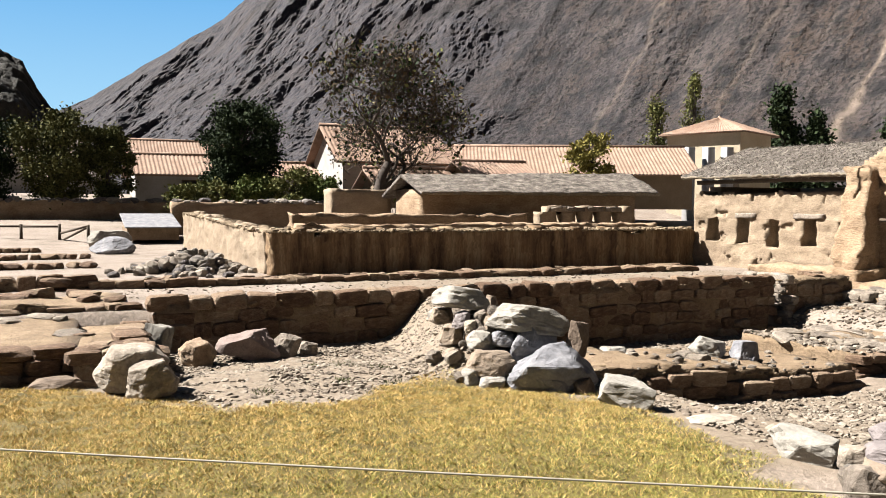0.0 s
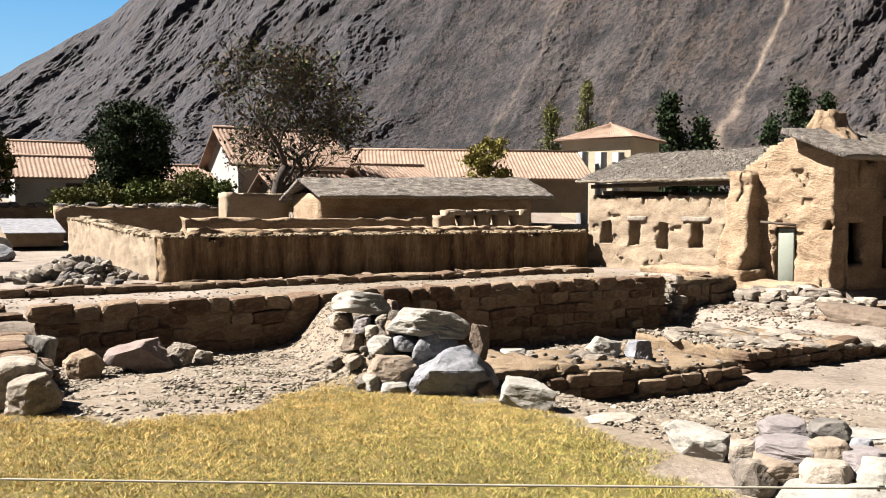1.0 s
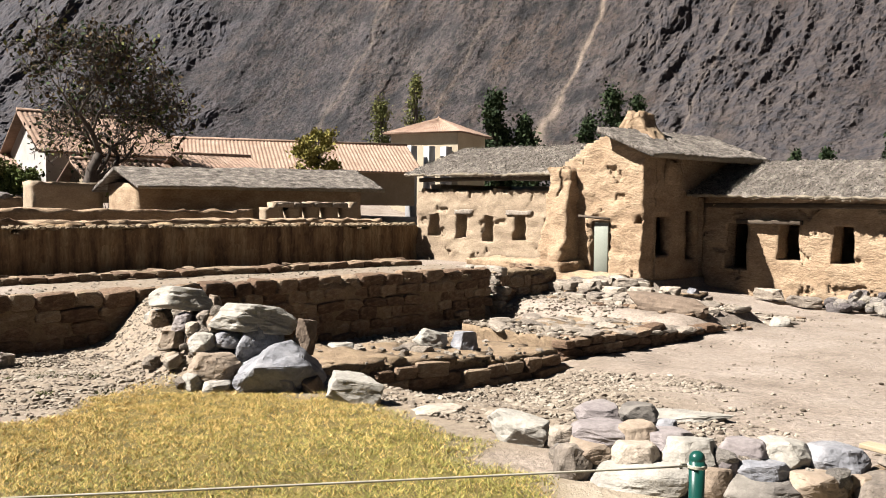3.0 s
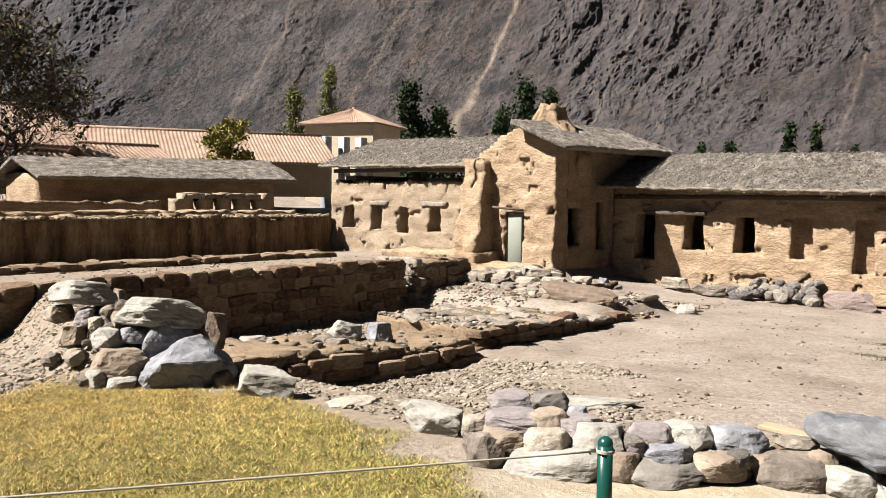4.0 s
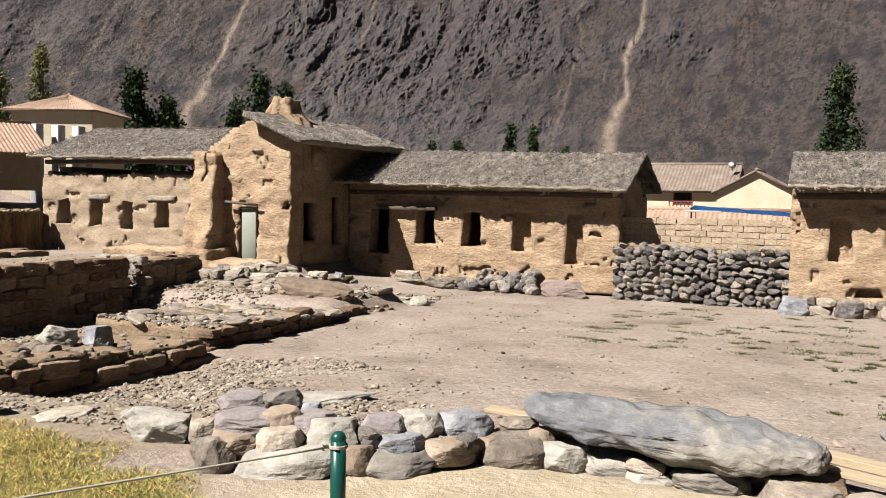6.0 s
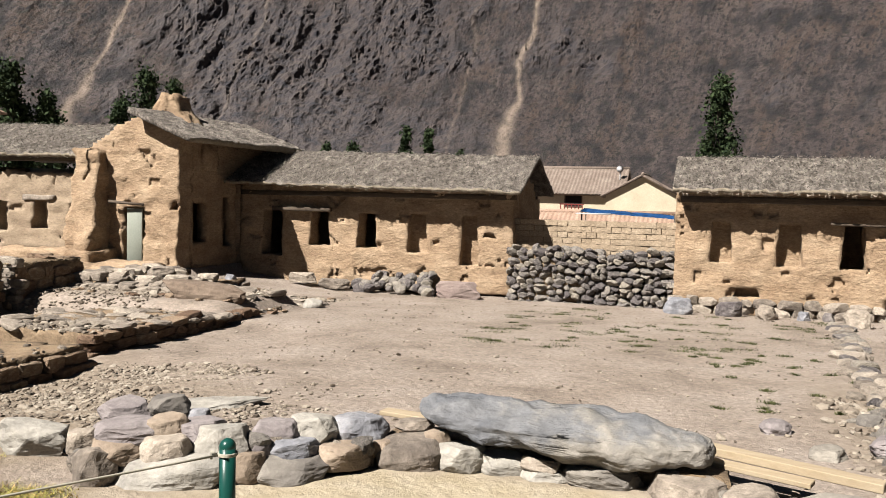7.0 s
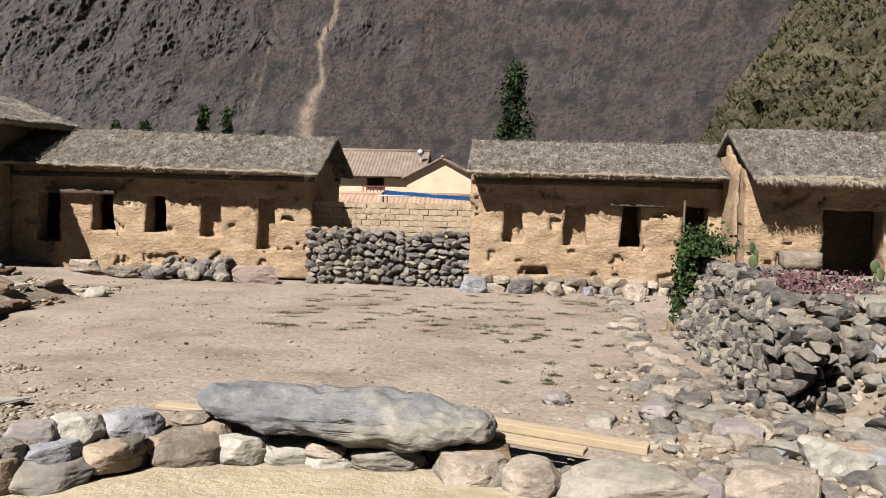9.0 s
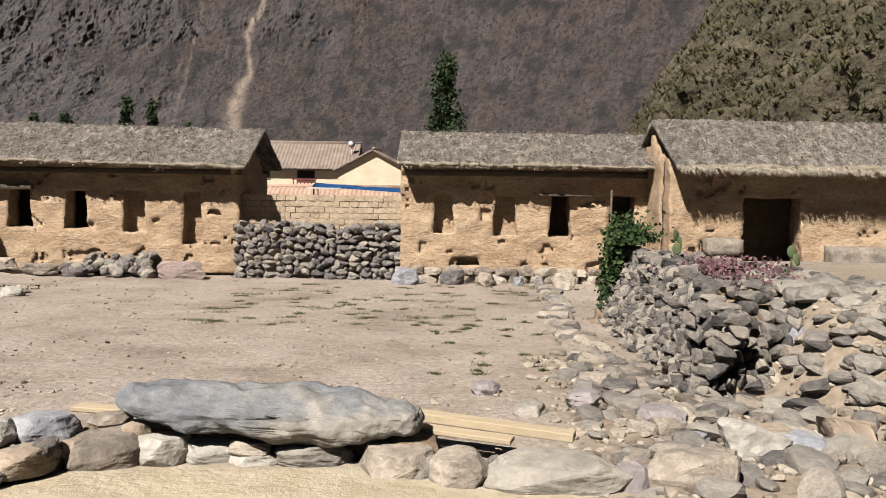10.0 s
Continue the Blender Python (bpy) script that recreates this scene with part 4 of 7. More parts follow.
def build_adobe():
    rng = random.Random(11)
    # the large enclosure
    w = thing("adobe_wall", (-20.3, 10, 0), "long tall adobe wall with a crumbling streaked face, shade darkened into its colour", "adobe wall", "adobe enclosure")
    part("wall", carved(spans(-20.55, -19.9, 0.22), spans(4.45, 17.25, 0.13), spans(-0.15, 1.12, 0.08), lambda u, v, z: z < 1.06 - 0.05 * (v > 14.2) + 0.12 * nz(u, v, 0, 1.5) and not (u > -20.1 and v > 14.3 and nz(0, v, z, 2.0) < 0.9), 0.06, 0.06, seed=21), ADOBE_STREAK_SHADE, w)
    w = thing("adobe_wall", (-28, 4.7, 0), "sunlit adobe wall of the enclosure's side", "adobe wall", "adobe enclosure")
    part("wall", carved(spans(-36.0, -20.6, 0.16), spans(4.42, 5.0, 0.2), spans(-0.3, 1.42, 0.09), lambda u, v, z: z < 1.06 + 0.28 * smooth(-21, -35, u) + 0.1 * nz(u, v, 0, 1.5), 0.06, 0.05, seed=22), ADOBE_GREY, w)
    for k, (u, v0, v1, z) in enumerate(((-23.5, 6.0, 18.5, 1.14), (-26.2, 6.5, 14.9, 1.40))):
        w = thing("adobe_wall", (u, (v0 + v1) / 2, 0), "worn inner adobe wall topped with dry turf", "adobe wall", "adobe enclosure")
        part("wall", carved(spans(u - 0.55, u, 0.14), spans(v0, v1, 0.2), spans(-0.1, z, 0.13), lambda a, b, c: True, 0.10, 0.05, seed=24 + k), ADOBE, w)


build_stone_walls()
build_adobe()


def build_long_house():
    """The long thatched house in the courtyard with a row of openings."""
    h = thing("thatched_house", (-7.6, 20.3, -0.6), "long adobe house with five openings under a grey thatch roof", "house", "thatched houses")
    holes = [(-10.95, -10.4, 0.15, 1.28, 0.9), (-9.63, -9.1, 0.42, 1.28, 0.9), (-8.32, -7.86, 0.42, 1.28, 0.9), (-7.03, -6.54, 0.36, 1.28, 0.35), (-5.69, -5.27, 0.10, 1.28, 0.35), (-5.15, -4.86, 0.78, 0.88, 0.2)]
    part("wall", facade(-11.6, -4.45, 19.45, 0.6, -0.55, 2.04, holes, seed=31), ADOBE, h, "eroded ochre adobe front")
    part("wall", carved(spans(-5.05, -4.45, 0.2), spans(20.05, 22.6, 0.25), spans(-0.65, 2.5, 0.2), lambda u, v, z: z < 2.45 - abs(v - 21) * 0.55, 0.04, 0.02, seed=32), ADOBE, h, "adobe gable end")
    part("wall", box(-11.6, -5.05, 22.2, 22.6, -0.6, 1.7), ADOBE, h, "adobe back wall")
    part("wall", box(-12.0, -11.62, 19.5, 22.6, -0.6, 1.9), ADOBE, h, "adobe end wall")
    part("beam", box(-10.6, -9.0, 19.3, 19.46, 1.28, 1.38), OLDWOOD, h)
    part("beam", box(-11.6, -4.4, 19.5, 19.66, 1.66, 1.78), OLDWOOD, h)
    gabled_roof(h, -11.7, -4.15, 18.85, 21.0, 23.1, 2.0, 2.88, 33.0, drop=0.14)
    eave_fringe(h, -11.6, -4.2, 18.83, 1.96, 1.82, 45, 34, 0.05)


def build_court_house():
    """The niche house at the courtyard's end."""
    h = thing("thatched_house", (1.5, 19.4, -0.6), "adobe house with three tall niches under a grey thatch roof", "house", "thatched houses")
    holes = [(-0.08, 0.35, 0.46, 1.3, 0.35), (1.23, 1.7, 0.42, 1.3, 0.35), (2.45, 2.88, 0.42, 1.3, 0.9), (0.46, 0.92, -0.24, -0.06, 0.3), (3.72, 4.3, -0.3, 1.3, 0.9)]
    part("wall", facade(-0.78, 5.2, 18.8, 0.55, -0.6, 2.08, holes, seed=41), ADOBE, h, "eroded ochre adobe front")
    part("wall", carved(spans(-0.78, -0.2, 0.2), spans(19.35, 21.6, 0.25), spans(-0.65, 2.5, 0.2), lambda u, v, z: z < 2.4 - abs(v - 20.3) * 0.55, 0.04, 0.02, seed=42), ADOBE, h, "adobe gable end")
    part("wall", box(-0.2, 5.2, 21.3, 21.7, -0.6, 1.7), ADOBE, h, "adobe back wall")
    part("wall", box(4.7, 5.2, 19.35, 21.3, -0.6, 1.7), ADOBE, h, "adobe end wall")
    part("beam", tube([(2.2, 18.7, 1.33), (3.3, 18.68, 1.30)], [0.03, 0.025]), OLDWOOD, h)
    part("beam", box(-0.7, 5.1, 18.84, 19.0, 1.70, 1.83), OLDWOOD, h)
    gabled_roof(h, -0.85, 5.15, 18.2, 20.3, 22.2, 1.97, 2.72, 43.0)
    eave_fringe(h, -0.8, 5.1, 18.18, 1.93, 1.93, 60, 44, 0.06)


def build_near_house():
    """The thatched house with the dark doorway beside the rubble."""
    h = thing("thatched_house", (7.5, 18.0, 0.0), "adobe house with a dark doorway under a shaggy thatch roof", "house", "thatched houses")
    part("wall", facade(4.55, 10.5, 17.0, 0.6, -0.4, 2.12, [(5.98, 7.15, -0.4, 1.35, 1.0)], seed=51), ADOBE, h, "eroded ochre adobe front")
    part("wall", carved(spans(4.55, 5.1, 0.2), spans(17.6, 19.6, 0.25), spans(-0.4, 2.6, 0.2), lambda u, v, z: z < 2.6 - abs(v - 18.5) * 0.6, 0.04, 0.02, seed=52), ADOBE, h, "adobe gable end")
    part("wall", box(10.0, 10.5, 17.6, 19.6, -0.4, 1.6), ADOBE, h, "adobe end wall")
    part("wall", box(5.1, 10.5, 19.6, 20.0, -0.4, 1.6), ADOBE, h, "adobe back wall")
    gabled_roof(h, 4.5, 10.3, 16.35, 18.5, 20.6, 1.95, 2.93, 53.0, thick=0.12)
    eave_fringe(h, 4.55, 10.3, 16.33, 1.90, 1.90, 300, 54, 0.13)


def build_window_house():
    """The house with five small trapezoid windows."""
    h = thing("thatched_house", (-17, 18.5, 0.0), "pale adobe house with five trapezoid windows under thatch", "house", "thatched houses")
    holes = [(-19.6, -19.12, 0.71, 1.38, 0.35), (-18.4, -17.95, 0.70, 1.40, 0.35), (-17.25, -16.83, 0.62, 1.38, 0.35), (-16.07, -15.62, 0.70, 1.39, 0.35), (-14.97, -14.5, 0.68, 1.36, 0.35)]
    part("wall", facade(-20.2, -13.6, 17.2, 0.6, -0.1, 2.30, holes, top=lambda u: 2.10 + 0.10 * nz(u, 0, 0, 1.3), seed=61, rough=0.035), ADOBE_GREY, h, "pale eroded adobe front")
    part("wall", box(-20.2, -19.7, 17.8, 21.0, -0.1, 2.3), ADOBE_GREY, h, "adobe end wall")
    part("wall", box(-20.2, -13.6, 21.0, 21.5, -0.1, 2.3), ADOBE_GREY, h, "adobe back wall")
    for a, b in ((-18.45, -17.7), (-16.35, -15.4)):
        part("lintel", rock_box(a, b, 17.2, 17.45, 1.40, 1.53), PALESTONE, h, "pale stone lintel")
    part("beam", box(-20.1, -14.3, 17.24, 17.4, 2.36, 2.48), OLDWOOD, h)
    gabled_roof(h, -20.4, -14.2, 16.88, 19.4, 22.0, 2.6, 3.5, 63.0, drop=0.1)
    eave_fringe(h, -20.3, -14.2, 16.86, 2.56, 2.46, 40, 64, 0.05)


def rock_box(u0, u1, v0, v1, z0, z1, seed=1.0, rough=0.015):
    n = 6
    return carved(spans(u0, u1, (u1 - u0) / n), spans(v0, v1, (v1 - v0) / 3), spans(z0, z1, (z1 - z0) / 3), lambda u, v, z: True, rough * 2, rough, seed=seed)


def build_gabled_house():
    """The tall ruined house with the broken gable between the two wings."""
    h = thing("gabled_house", (-12.6, 18.6, -0.3), "tall ruined adobe house with a broken gable and thatch remains", "house", "thatched houses")

    def top(u):
        return interp(u, [(-14.4, 2.62), (-13.9, 2.93), (-13.44, 3.2), (-12.85, 3.45), (-12.5, 3.3), (-11.6, 2.95)])

    holes = [(-13.25, -12.66, -0.5, 1.30, 0.25), (-11.98, -11.8, 1.25, 1.45, 0.3)]
    part("wall", facade(-14.3, -11.75, 17.0, 0.6, -0.4, 3.6, holes, top=top, seed=71, rough=0.06, grain=0.03), ADOBE, h, "eroded ochre adobe front")
    # the shaded side with two tall openings
    hs = [(17.62, 18.28, 0.45, 1.45), (18.9, 19.4, 0.35, 1.6)]

    def solid(u, v, z):
        if z > 2.95:
            return False
        return not any(a < v < b and c < z < d for a, b, c, d in hs)

    part("wall", carved(spans(-12.08, -11.75, 0.15), spans(17.55, 21.5, 0.13, [k for q in hs for k in q[:2]]), spans(-0.4, 3.0, 0.13, [k for q in hs for k in q[2:]]), solid, 0.06, 0.02, seed=72), ADOBE, h, "shaded adobe side wall")
    part("wall", box(-14.3, -13.8, 17.6, 21.5, -0.4, 2.6), ADOBE, h, "adobe side wall")
    part("gable_stump", carved(spans(-14.0, -11.7, 0.1), spans(18.0, 18.6, 0.12), spans(2.2, 4.05, 0.1), lambda u, v, z: True, 0.10, 0.06, lambda u, v, z: (-12.75 + (u + 12.75) * (1 - 0.86 * smooth(2.6, 4.15, z)), v), seed=73), ADOBE, h, "weathered adobe gable stump")
    part("roof", thatch_slope((-12.85, 16.7, 3.58), (-12.5, 21.2, 3.6), (-11.2, 16.7, 2.90), (-10.75, 21.2, 2.88), 0.12, 74.0, cols=60), [THATCH, STRAW], h, "grey thatch remains")
    part("door", box(-13.14, -12.72, 17.02, 17.08, -0.1, 1.26), GREENDOOR, h, "grey-green plank door")
    # unseen slab and back wall, added to keep the room behind the openings dark
    part("ceiling", box(-13.8, -12.05, 17.6, 21.5, 2.3, 2.4), ADOBE, h, "unseen slab keeping light out of the room")
    part("wall", box(-14.3, -11.75, 21.5, 21.9, -0.4, 2.6), ADOBE, h, "adobe back wall")
    part("beam", tube([(-13.5, 16.85, 1.42), (-12.6, 16.92, 1.36)], [0.035, 0.03]), OLDWOOD, h)
    # the broken cross wall that stands out between the two fronts
    part("pilaster", carved(spans(-14.35, -13.62, 0.09), spans(16.3, 17.1, 0.09), spans(-0.1, 2.62, 0.09), lambda u, v, z: True, 0.11, 0.05,
                            lambda u, v, z: (u - 0.12 * smooth(0.3, 2.6, z) * (u > -13.9), 17.1 + (v - 17.1) * (1 - 0.55 * smooth(0.2, 2.4, z))), seed=76), ADOBE, h, "broken stub of a cross wall")
    for u0, u1, v0, v1, top, seed in ((-16.6, -13.4, 16.0, 17.1, 0.27, 77.0), (-13.5, -11.95, 15.6, 16.9, 0.03, 78.0)):
        part("footing", carved(spans(u0, u1, 0.1), spans(v0, v1, 0.1), spans(-0.4, top, 0.1), lambda u, v, z: True, 0.09, 0.03, seed=seed), ADOBE, h, "worn earth footing")


build_long_house()
build_court_house()
build_near_house()
build_window_house()
build_gabled_house()


# ---- loose rocks ----
def big_rock(name, label, material, at, size, turn=0.0, tilt=(0, 0), seed=1, category="rock", group="", cuts=9, lumps=0.14, fine=0.035, sub=4, sink=0.03, hard=1.0, boxy=0.0, peak=None):
    """A boulder that rests on the point at; few cuts make it round, peak narrows its top."""
    if cuts <= 6:
        bm = rock_bm(seed, (1, 1, 1), cuts, sub, lumps, fine, hard=hard)
    elif boxy:
        bm = hull_rock(seed, 4 if boxy > 0.7 else 6, 0.94, 0.92 if boxy > 0.7 else 0.66, 0.10, 0.045)
    else:
        bm = hull_rock(seed, 6, 0.9, 0.7 if peak is None else peak, 0.2, 0.04)
    bmesh.ops.transform(bm, matrix=Euler((tilt[0], tilt[1], turn)).to_matrix().to_4x4() @ Matrix.Diagonal((size[0], size[1], size[2], 1)), verts=bm.verts)
    low = min(v.co.z for v in bm.verts)
    bmesh.ops.translate(bm, verts=bm.verts, vec=(0, 0, -low - sink))
    ob = new(name, mesh_of(name, bm, material, smooth=False))
    ob.matrix_world = GRID @ Matrix.Translation(at)
    BASE[ob] = Vector(at)
    return tagged(ob, label, category, group)


def on_ground(u, v):
    return (u, v, ground_h(u, v))


def build_rock_pile():
    g = "rock pile by the turf"
    r = 1.154
    big_rock("boulder", "large blue-grey angular boulder at the turf's edge", GREYROCK, (-6.55, 4.02, 0.0), (0.84, 0.62, 0.47), r, (0.0, 0.05), 203, group=g, peak=0.28)
    big_rock("boulder", "grey angular rock leaning on the larger boulder", GREYROCK, (-6.86, 3.98, 0.2), (0.48, 0.4, 0.40), r, (0.1, -0.1), 204, group=g, peak=0.35)
    big_rock("boulder", "pale grey slab on top of the pile", WHITEROCK, (-7.62, 3.60, 0.63), (0.60, 0.44, 0.22), r, (-0.1, 0.12), 205, group=g, boxy=0.6)
    big_rock("boulder", "pale grey slanting slab over the pile", WHITEROCK, (-6.98, 4.02, 0.44), (0.84, 0.55, 0.27), r, (-0.12, 0.14), 209, group=g, boxy=0.55)
    big_rock("boulder", "brown rounded rock in the pile", TANSTONE, (-6.93, 3.57, 0.06), (0.52, 0.4, 0.30), r, (0, 0), 207, group=g, boxy=0.5)
    big_rock("boulder", "rough brown stone leaning against the slab", BROWNROCK, (-6.62, 4.34, 0.28), (0.22, 0.2, 0.34), r, (0.1, 0.15), 211, group=g)
    big_rock("boulder", "long pale squared block beside the turf", WHITEROCK, (-5.66, 4.2, -0.02), (0.50, 0.27, 0.26), r - 0.55, (0.2, 0.16), 208, group=g, boxy=0.8)
    for k, (u, v, z, a, h, m) in enumerate(((-6.9, 3.34, 0.04, 0.21, 0.16, WHITEROCK), (-6.78, 3.5, 0.0, 0.30, 0.15, WHITEROCK), (-6.37, 3.97, 0.0, 0.28, 0.18, GREYROCK), (-6.26, 4.17, 0.02, 0.26, 0.15, BROWNROCK),
                                            (-7.09, 3.53, 0.33, 0.28, 0.18, WHITEROCK), (-6.99, 3.75, 0.35, 0.26, 0.17, GREYROCK), (-7.42, 3.52, 0.49, 0.26, 0.17, PURPLEROCK), (-7.27, 3.54, 0.47, 0.17, 0.12, PALESTONE))):
        big_rock("boulder", "small loose stone in the pile", m, (u, v, z), (a, a * 0.8, h), 0.9 * k, seed=220 + k, group=g)
    for k, (u, v, z, a, h) in enumerate(((-7.16, 3.69, 0.47, 0.13, 0.17), (-7.48, 3.43, 0.33, 0.28, 0.18), (-7.73, 3.43, 0.5, 0.25, 0.17), (-7.49, 3.76, 0.62, 0.14, 0.11), (-7.8, 4.03, 0.62, 0.18, 0.15), (-7.3, 3.36, 0.2, 0.2, 0.14))):
        big_rock("boulder", "tan broken stone under the pale slabs", TANSTONE, (u, v, z), (a, a * 0.8, h), 0.7 * k, seed=240 + k, group=g)
    h = thing("rubble_heap", (-7.3, 3.7, 0.0), "heap of broken stones under the slabs", "rubble", g)
    rng = random.Random(8)
    for k in range(110):
        u, v = -7.25 + rng.gauss(0, 0.30), 3.78 + rng.gauss(0, 0.22)
        s = rng.uniform(0.06, 0.17)
        stone(h, rng.choice(["pale", "pale", "block", "brown"]), (u, v, ground_h(u, v) + rng.uniform(-0.02, 0.10)), (s * 1.2, s, s * 0.8), (rng.uniform(-0.5, 0.5), rng.uniform(-0.5, 0.5), rng.uniform(0, 6)), rng)
    big_rock("boulder", "pale grey rock on the earth ridge", WHITEROCK, (-9.3, 4.1, ground_h(-9.3, 4.1)), (0.28, 0.24, 0.18), 0.4, seed=261, group=g)


def build_loose_rocks():
    g = "loose rocks among the ruins"
    r = 1.154
    big_rock("boulder", "dark rounded boulder on the gravel", PINKROCK, (-10.2, 1.98, -0.2), (0.76, 0.5, 0.40), r, (0, -0.15), 231, group=g, cuts=6)
    big_rock("boulder", "brown angular rock on the gravel", STONE, (-10.1, 1.35, -0.2), (0.46, 0.4, 0.30), r, (0.2, 0), 232, group=g)
    big_rock("boulder", "pale angular rock on the gravel", PALESTONE, (-10.25, 2.45, -0.2), (0.34, 0.3, 0.28), r, (0, 0.3), 233, group=g)
    big_rock("boulder", "pale angular rock on the gravel", PALESTONE, (-10.3, 2.75, -0.2), (0.24, 0.2, 0.18), r, (0, 0.3), 234, group=g)
    big_rock("standing_slab", "thin pale slab standing upright by the terrace", WHITEROCK, (-9.6, 0.88, -0.12), (0.34, 0.12, 0.52), r - 0.2, (0.1, 0.18), 235, group=g, boxy=0.8)
    big_rock("boulder", "flat-topped pale block at the turf's edge", PALESTONE, (-7.9, 0.50, 0.0), (0.62, 0.5, 0.42), r, (0.05, 0.1), 236, group=g, boxy=0.6)
    big_rock("boulder", "angular tan block at the turf's edge", PALESTONE, (-7.55, 0.62, 0.0), (0.46, 0.4, 0.30), r, (0.15, -0.2), 237, group=g, boxy=0.5)
    big_rock("boulder", "flat brown stone at the terrace's foot", BROWNROCK, (-8.2, -0.08, -0.02), (0.5, 0.4, 0.16), r, (0, 0), 238, group=g)
    big_rock("boulder", "long pale squared stone at the turf's corner", WHITEROCK, (-4.02, 4.38, -0.02), (0.50, 0.24, 0.24), r - 0.85, (0.1, 0.12), 239, group=g, boxy=0.8)
    big_rock("boulder", "flat tan stone sunk in the gravel", PALESTONE, (-5.05, 4.6, -0.03), (0.5, 0.34, 0.10), r, (0, 0), 240, group=g)
    big_rock("boulder", "grey round stone on the low wall", GREYROCK, (-7.35, 7.05, -0.08), (0.34, 0.3, 0.26), r, (0, 0), 241, group=g)
    big_rock("boulder", "pale stone on the low wall", WHITEROCK, (-7.6, 6.75, -0.08), (0.42, 0.3, 0.24), r, (0, 0.3), 242, group=g)
    big_rock("boulder", "pale stone at the hollow's edge", WHITEROCK, (-7.8, 5.55, 0.0), (0.36, 0.28, 0.13), r, (0, 0), 243, group=g)
    big_rock("boulder", "pale stone on the courtyard's earth", WHITEROCK, on_ground(-7.05, 14.5), (0.42, 0.3, 0.2), 0.4, (0, 0), 244, group=g)
    big_rock("boulder", "flat pale slab lying by the low wall", WHITEROCK, (-3.75, 6.15, ground_h(-3.7, 6.1)), (0.75, 0.36, 0.09), r - 0.4, (0, 0), 245, group=g, cuts=12)
    big_rock("boulder", "small ochre stone on the earth", STONE, on_ground(-2.25, 5.65), (0.2, 0.16, 0.13), 0.4, (0, 0), 246, group=g, sub=3)
    big_rock("boulder", "thick weathered brown stone lying on the terrace", BROWNROCK, (-8.05, 12.35, -0.16), (1.75, 0.5, 0.36), -0.08, (0, 0.02), 247, group=g, cuts=5)
    for k, (u, v, s) in enumerate(((-10.2, 13.2, 0.5), (-9.75, 13.3, 0.55), (-9.9, 13.9, 0.6), (-9.4, 13.6, 0.6), (-9.1, 14.2, 0.4))):
        big_rock("boulder", "squared grey block on the terrace", PALESTONE, (u, v, 0.06 if u < -9.8 else -0.05), (s, s * 0.6, 0.22), 0.1 * k, seed=250 + k, group=g, sub=3, boxy=0.8)
    big_rock("boulder", "smooth grey stone on the terrace", GREYROCK, (-9.0, 14.8, -0.08), (0.24, 0.2, 0.2), 0, seed=258, group=g, sub=3)
    # foundation blocks before the long house
    big_rock("foundation_block", "long pinkish squared block lying by the house", PINKROCK, (-5.5, 18.75, -0.6), (1.15, 0.42, 0.42), -0.12, (0, 0.02), 261, category="stone block", lumps=0.05, boxy=0.85)
    for k, (u, w) in enumerate(((-9.6, 0.75), (-8.75, 0.85), (-7.95, 0.6))):
        big_rock("foundation_block", "pale squared block along the house's foot", PALESTONE, (u, 19.1, -0.56 if u > -9 else -0.45), (w, 0.3, 0.26), 0.03, seed=262 + k, category="stone block", lumps=0.05, boxy=0.85)
    rng = random.Random(4)
    h = thing("rubble_heap", (-6.8, 19.1, -0.6), "heap of grey rubble against the adobe front", "rubble", g)
    for _ in range(60):
        u = rng.uniform(-8.1, -6.2)
        s = rng.uniform(0.14, 0.32)
        t = rng.random()
        stone(h, "field", (u, 19.36 - 0.5 * t, -0.5 + 0.34 * (1 - t) * rng.uniform(0.6, 1.1)), (s * 1.2, s, s * 0.8), (rng.uniform(-0.5, 0.5), rng.uniform(-0.5, 0.5), rng.uniform(0, 6)), rng)
    for k, (u, v, s) in enumerate(((-0.65, 18.2, 0.6), (0.35, 18.25, 0.55), (1.05, 18.15, 0.5), (1.75, 18.3, 0.34), (2.2, 18.3, 0.34), (2.55, 17.3, 0.6))):
        big_rock("boulder", "grey stone at the foot of the niche house", (GREYROCK, FIELDSTONE, PALESTONE)[k % 3], on_ground(u, v), (s, s * 0.7, s * 0.62), 0.4 * k, seed=270 + k, group=g, sub=3)
    h = thing("foundation", (2.2, 18.7, -0.6), "row of pale foundation stones under the niche house", "foundation")
    stone_face(h, "pale", (-0.75, 18.72), (4.9, 18.72), -0.62, -0.36, (0, -1), 0.15, 0.34, 0.22, rng)
    h = thing("stone_edging", (1.8, 12, -0.5), "line of grey edging stones across the courtyard", "stone edging")
    for k in range(120):
        t = k / 120
        v = 17.2 - 10.4 * t + rng.uniform(-0.1, 0.1)
        w = 0.18 + 0.5 * smooth(12, 8, v)
        u = 2.15 - 0.75 * smooth(17, 8.5, v) + rng.uniform(-0.1, w)
        s = rng.uniform(0.14, 0.38)
        stone(h, rng.choice(["field", "pale"]), (u, v, ground_h(u, v) + 0.02), (s, s * 0.8, s * 0.45), (rng.uniform(-0.2, 0.2), rng.uniform(-0.2, 0.2), rng.uniform(0, 6)), rng)


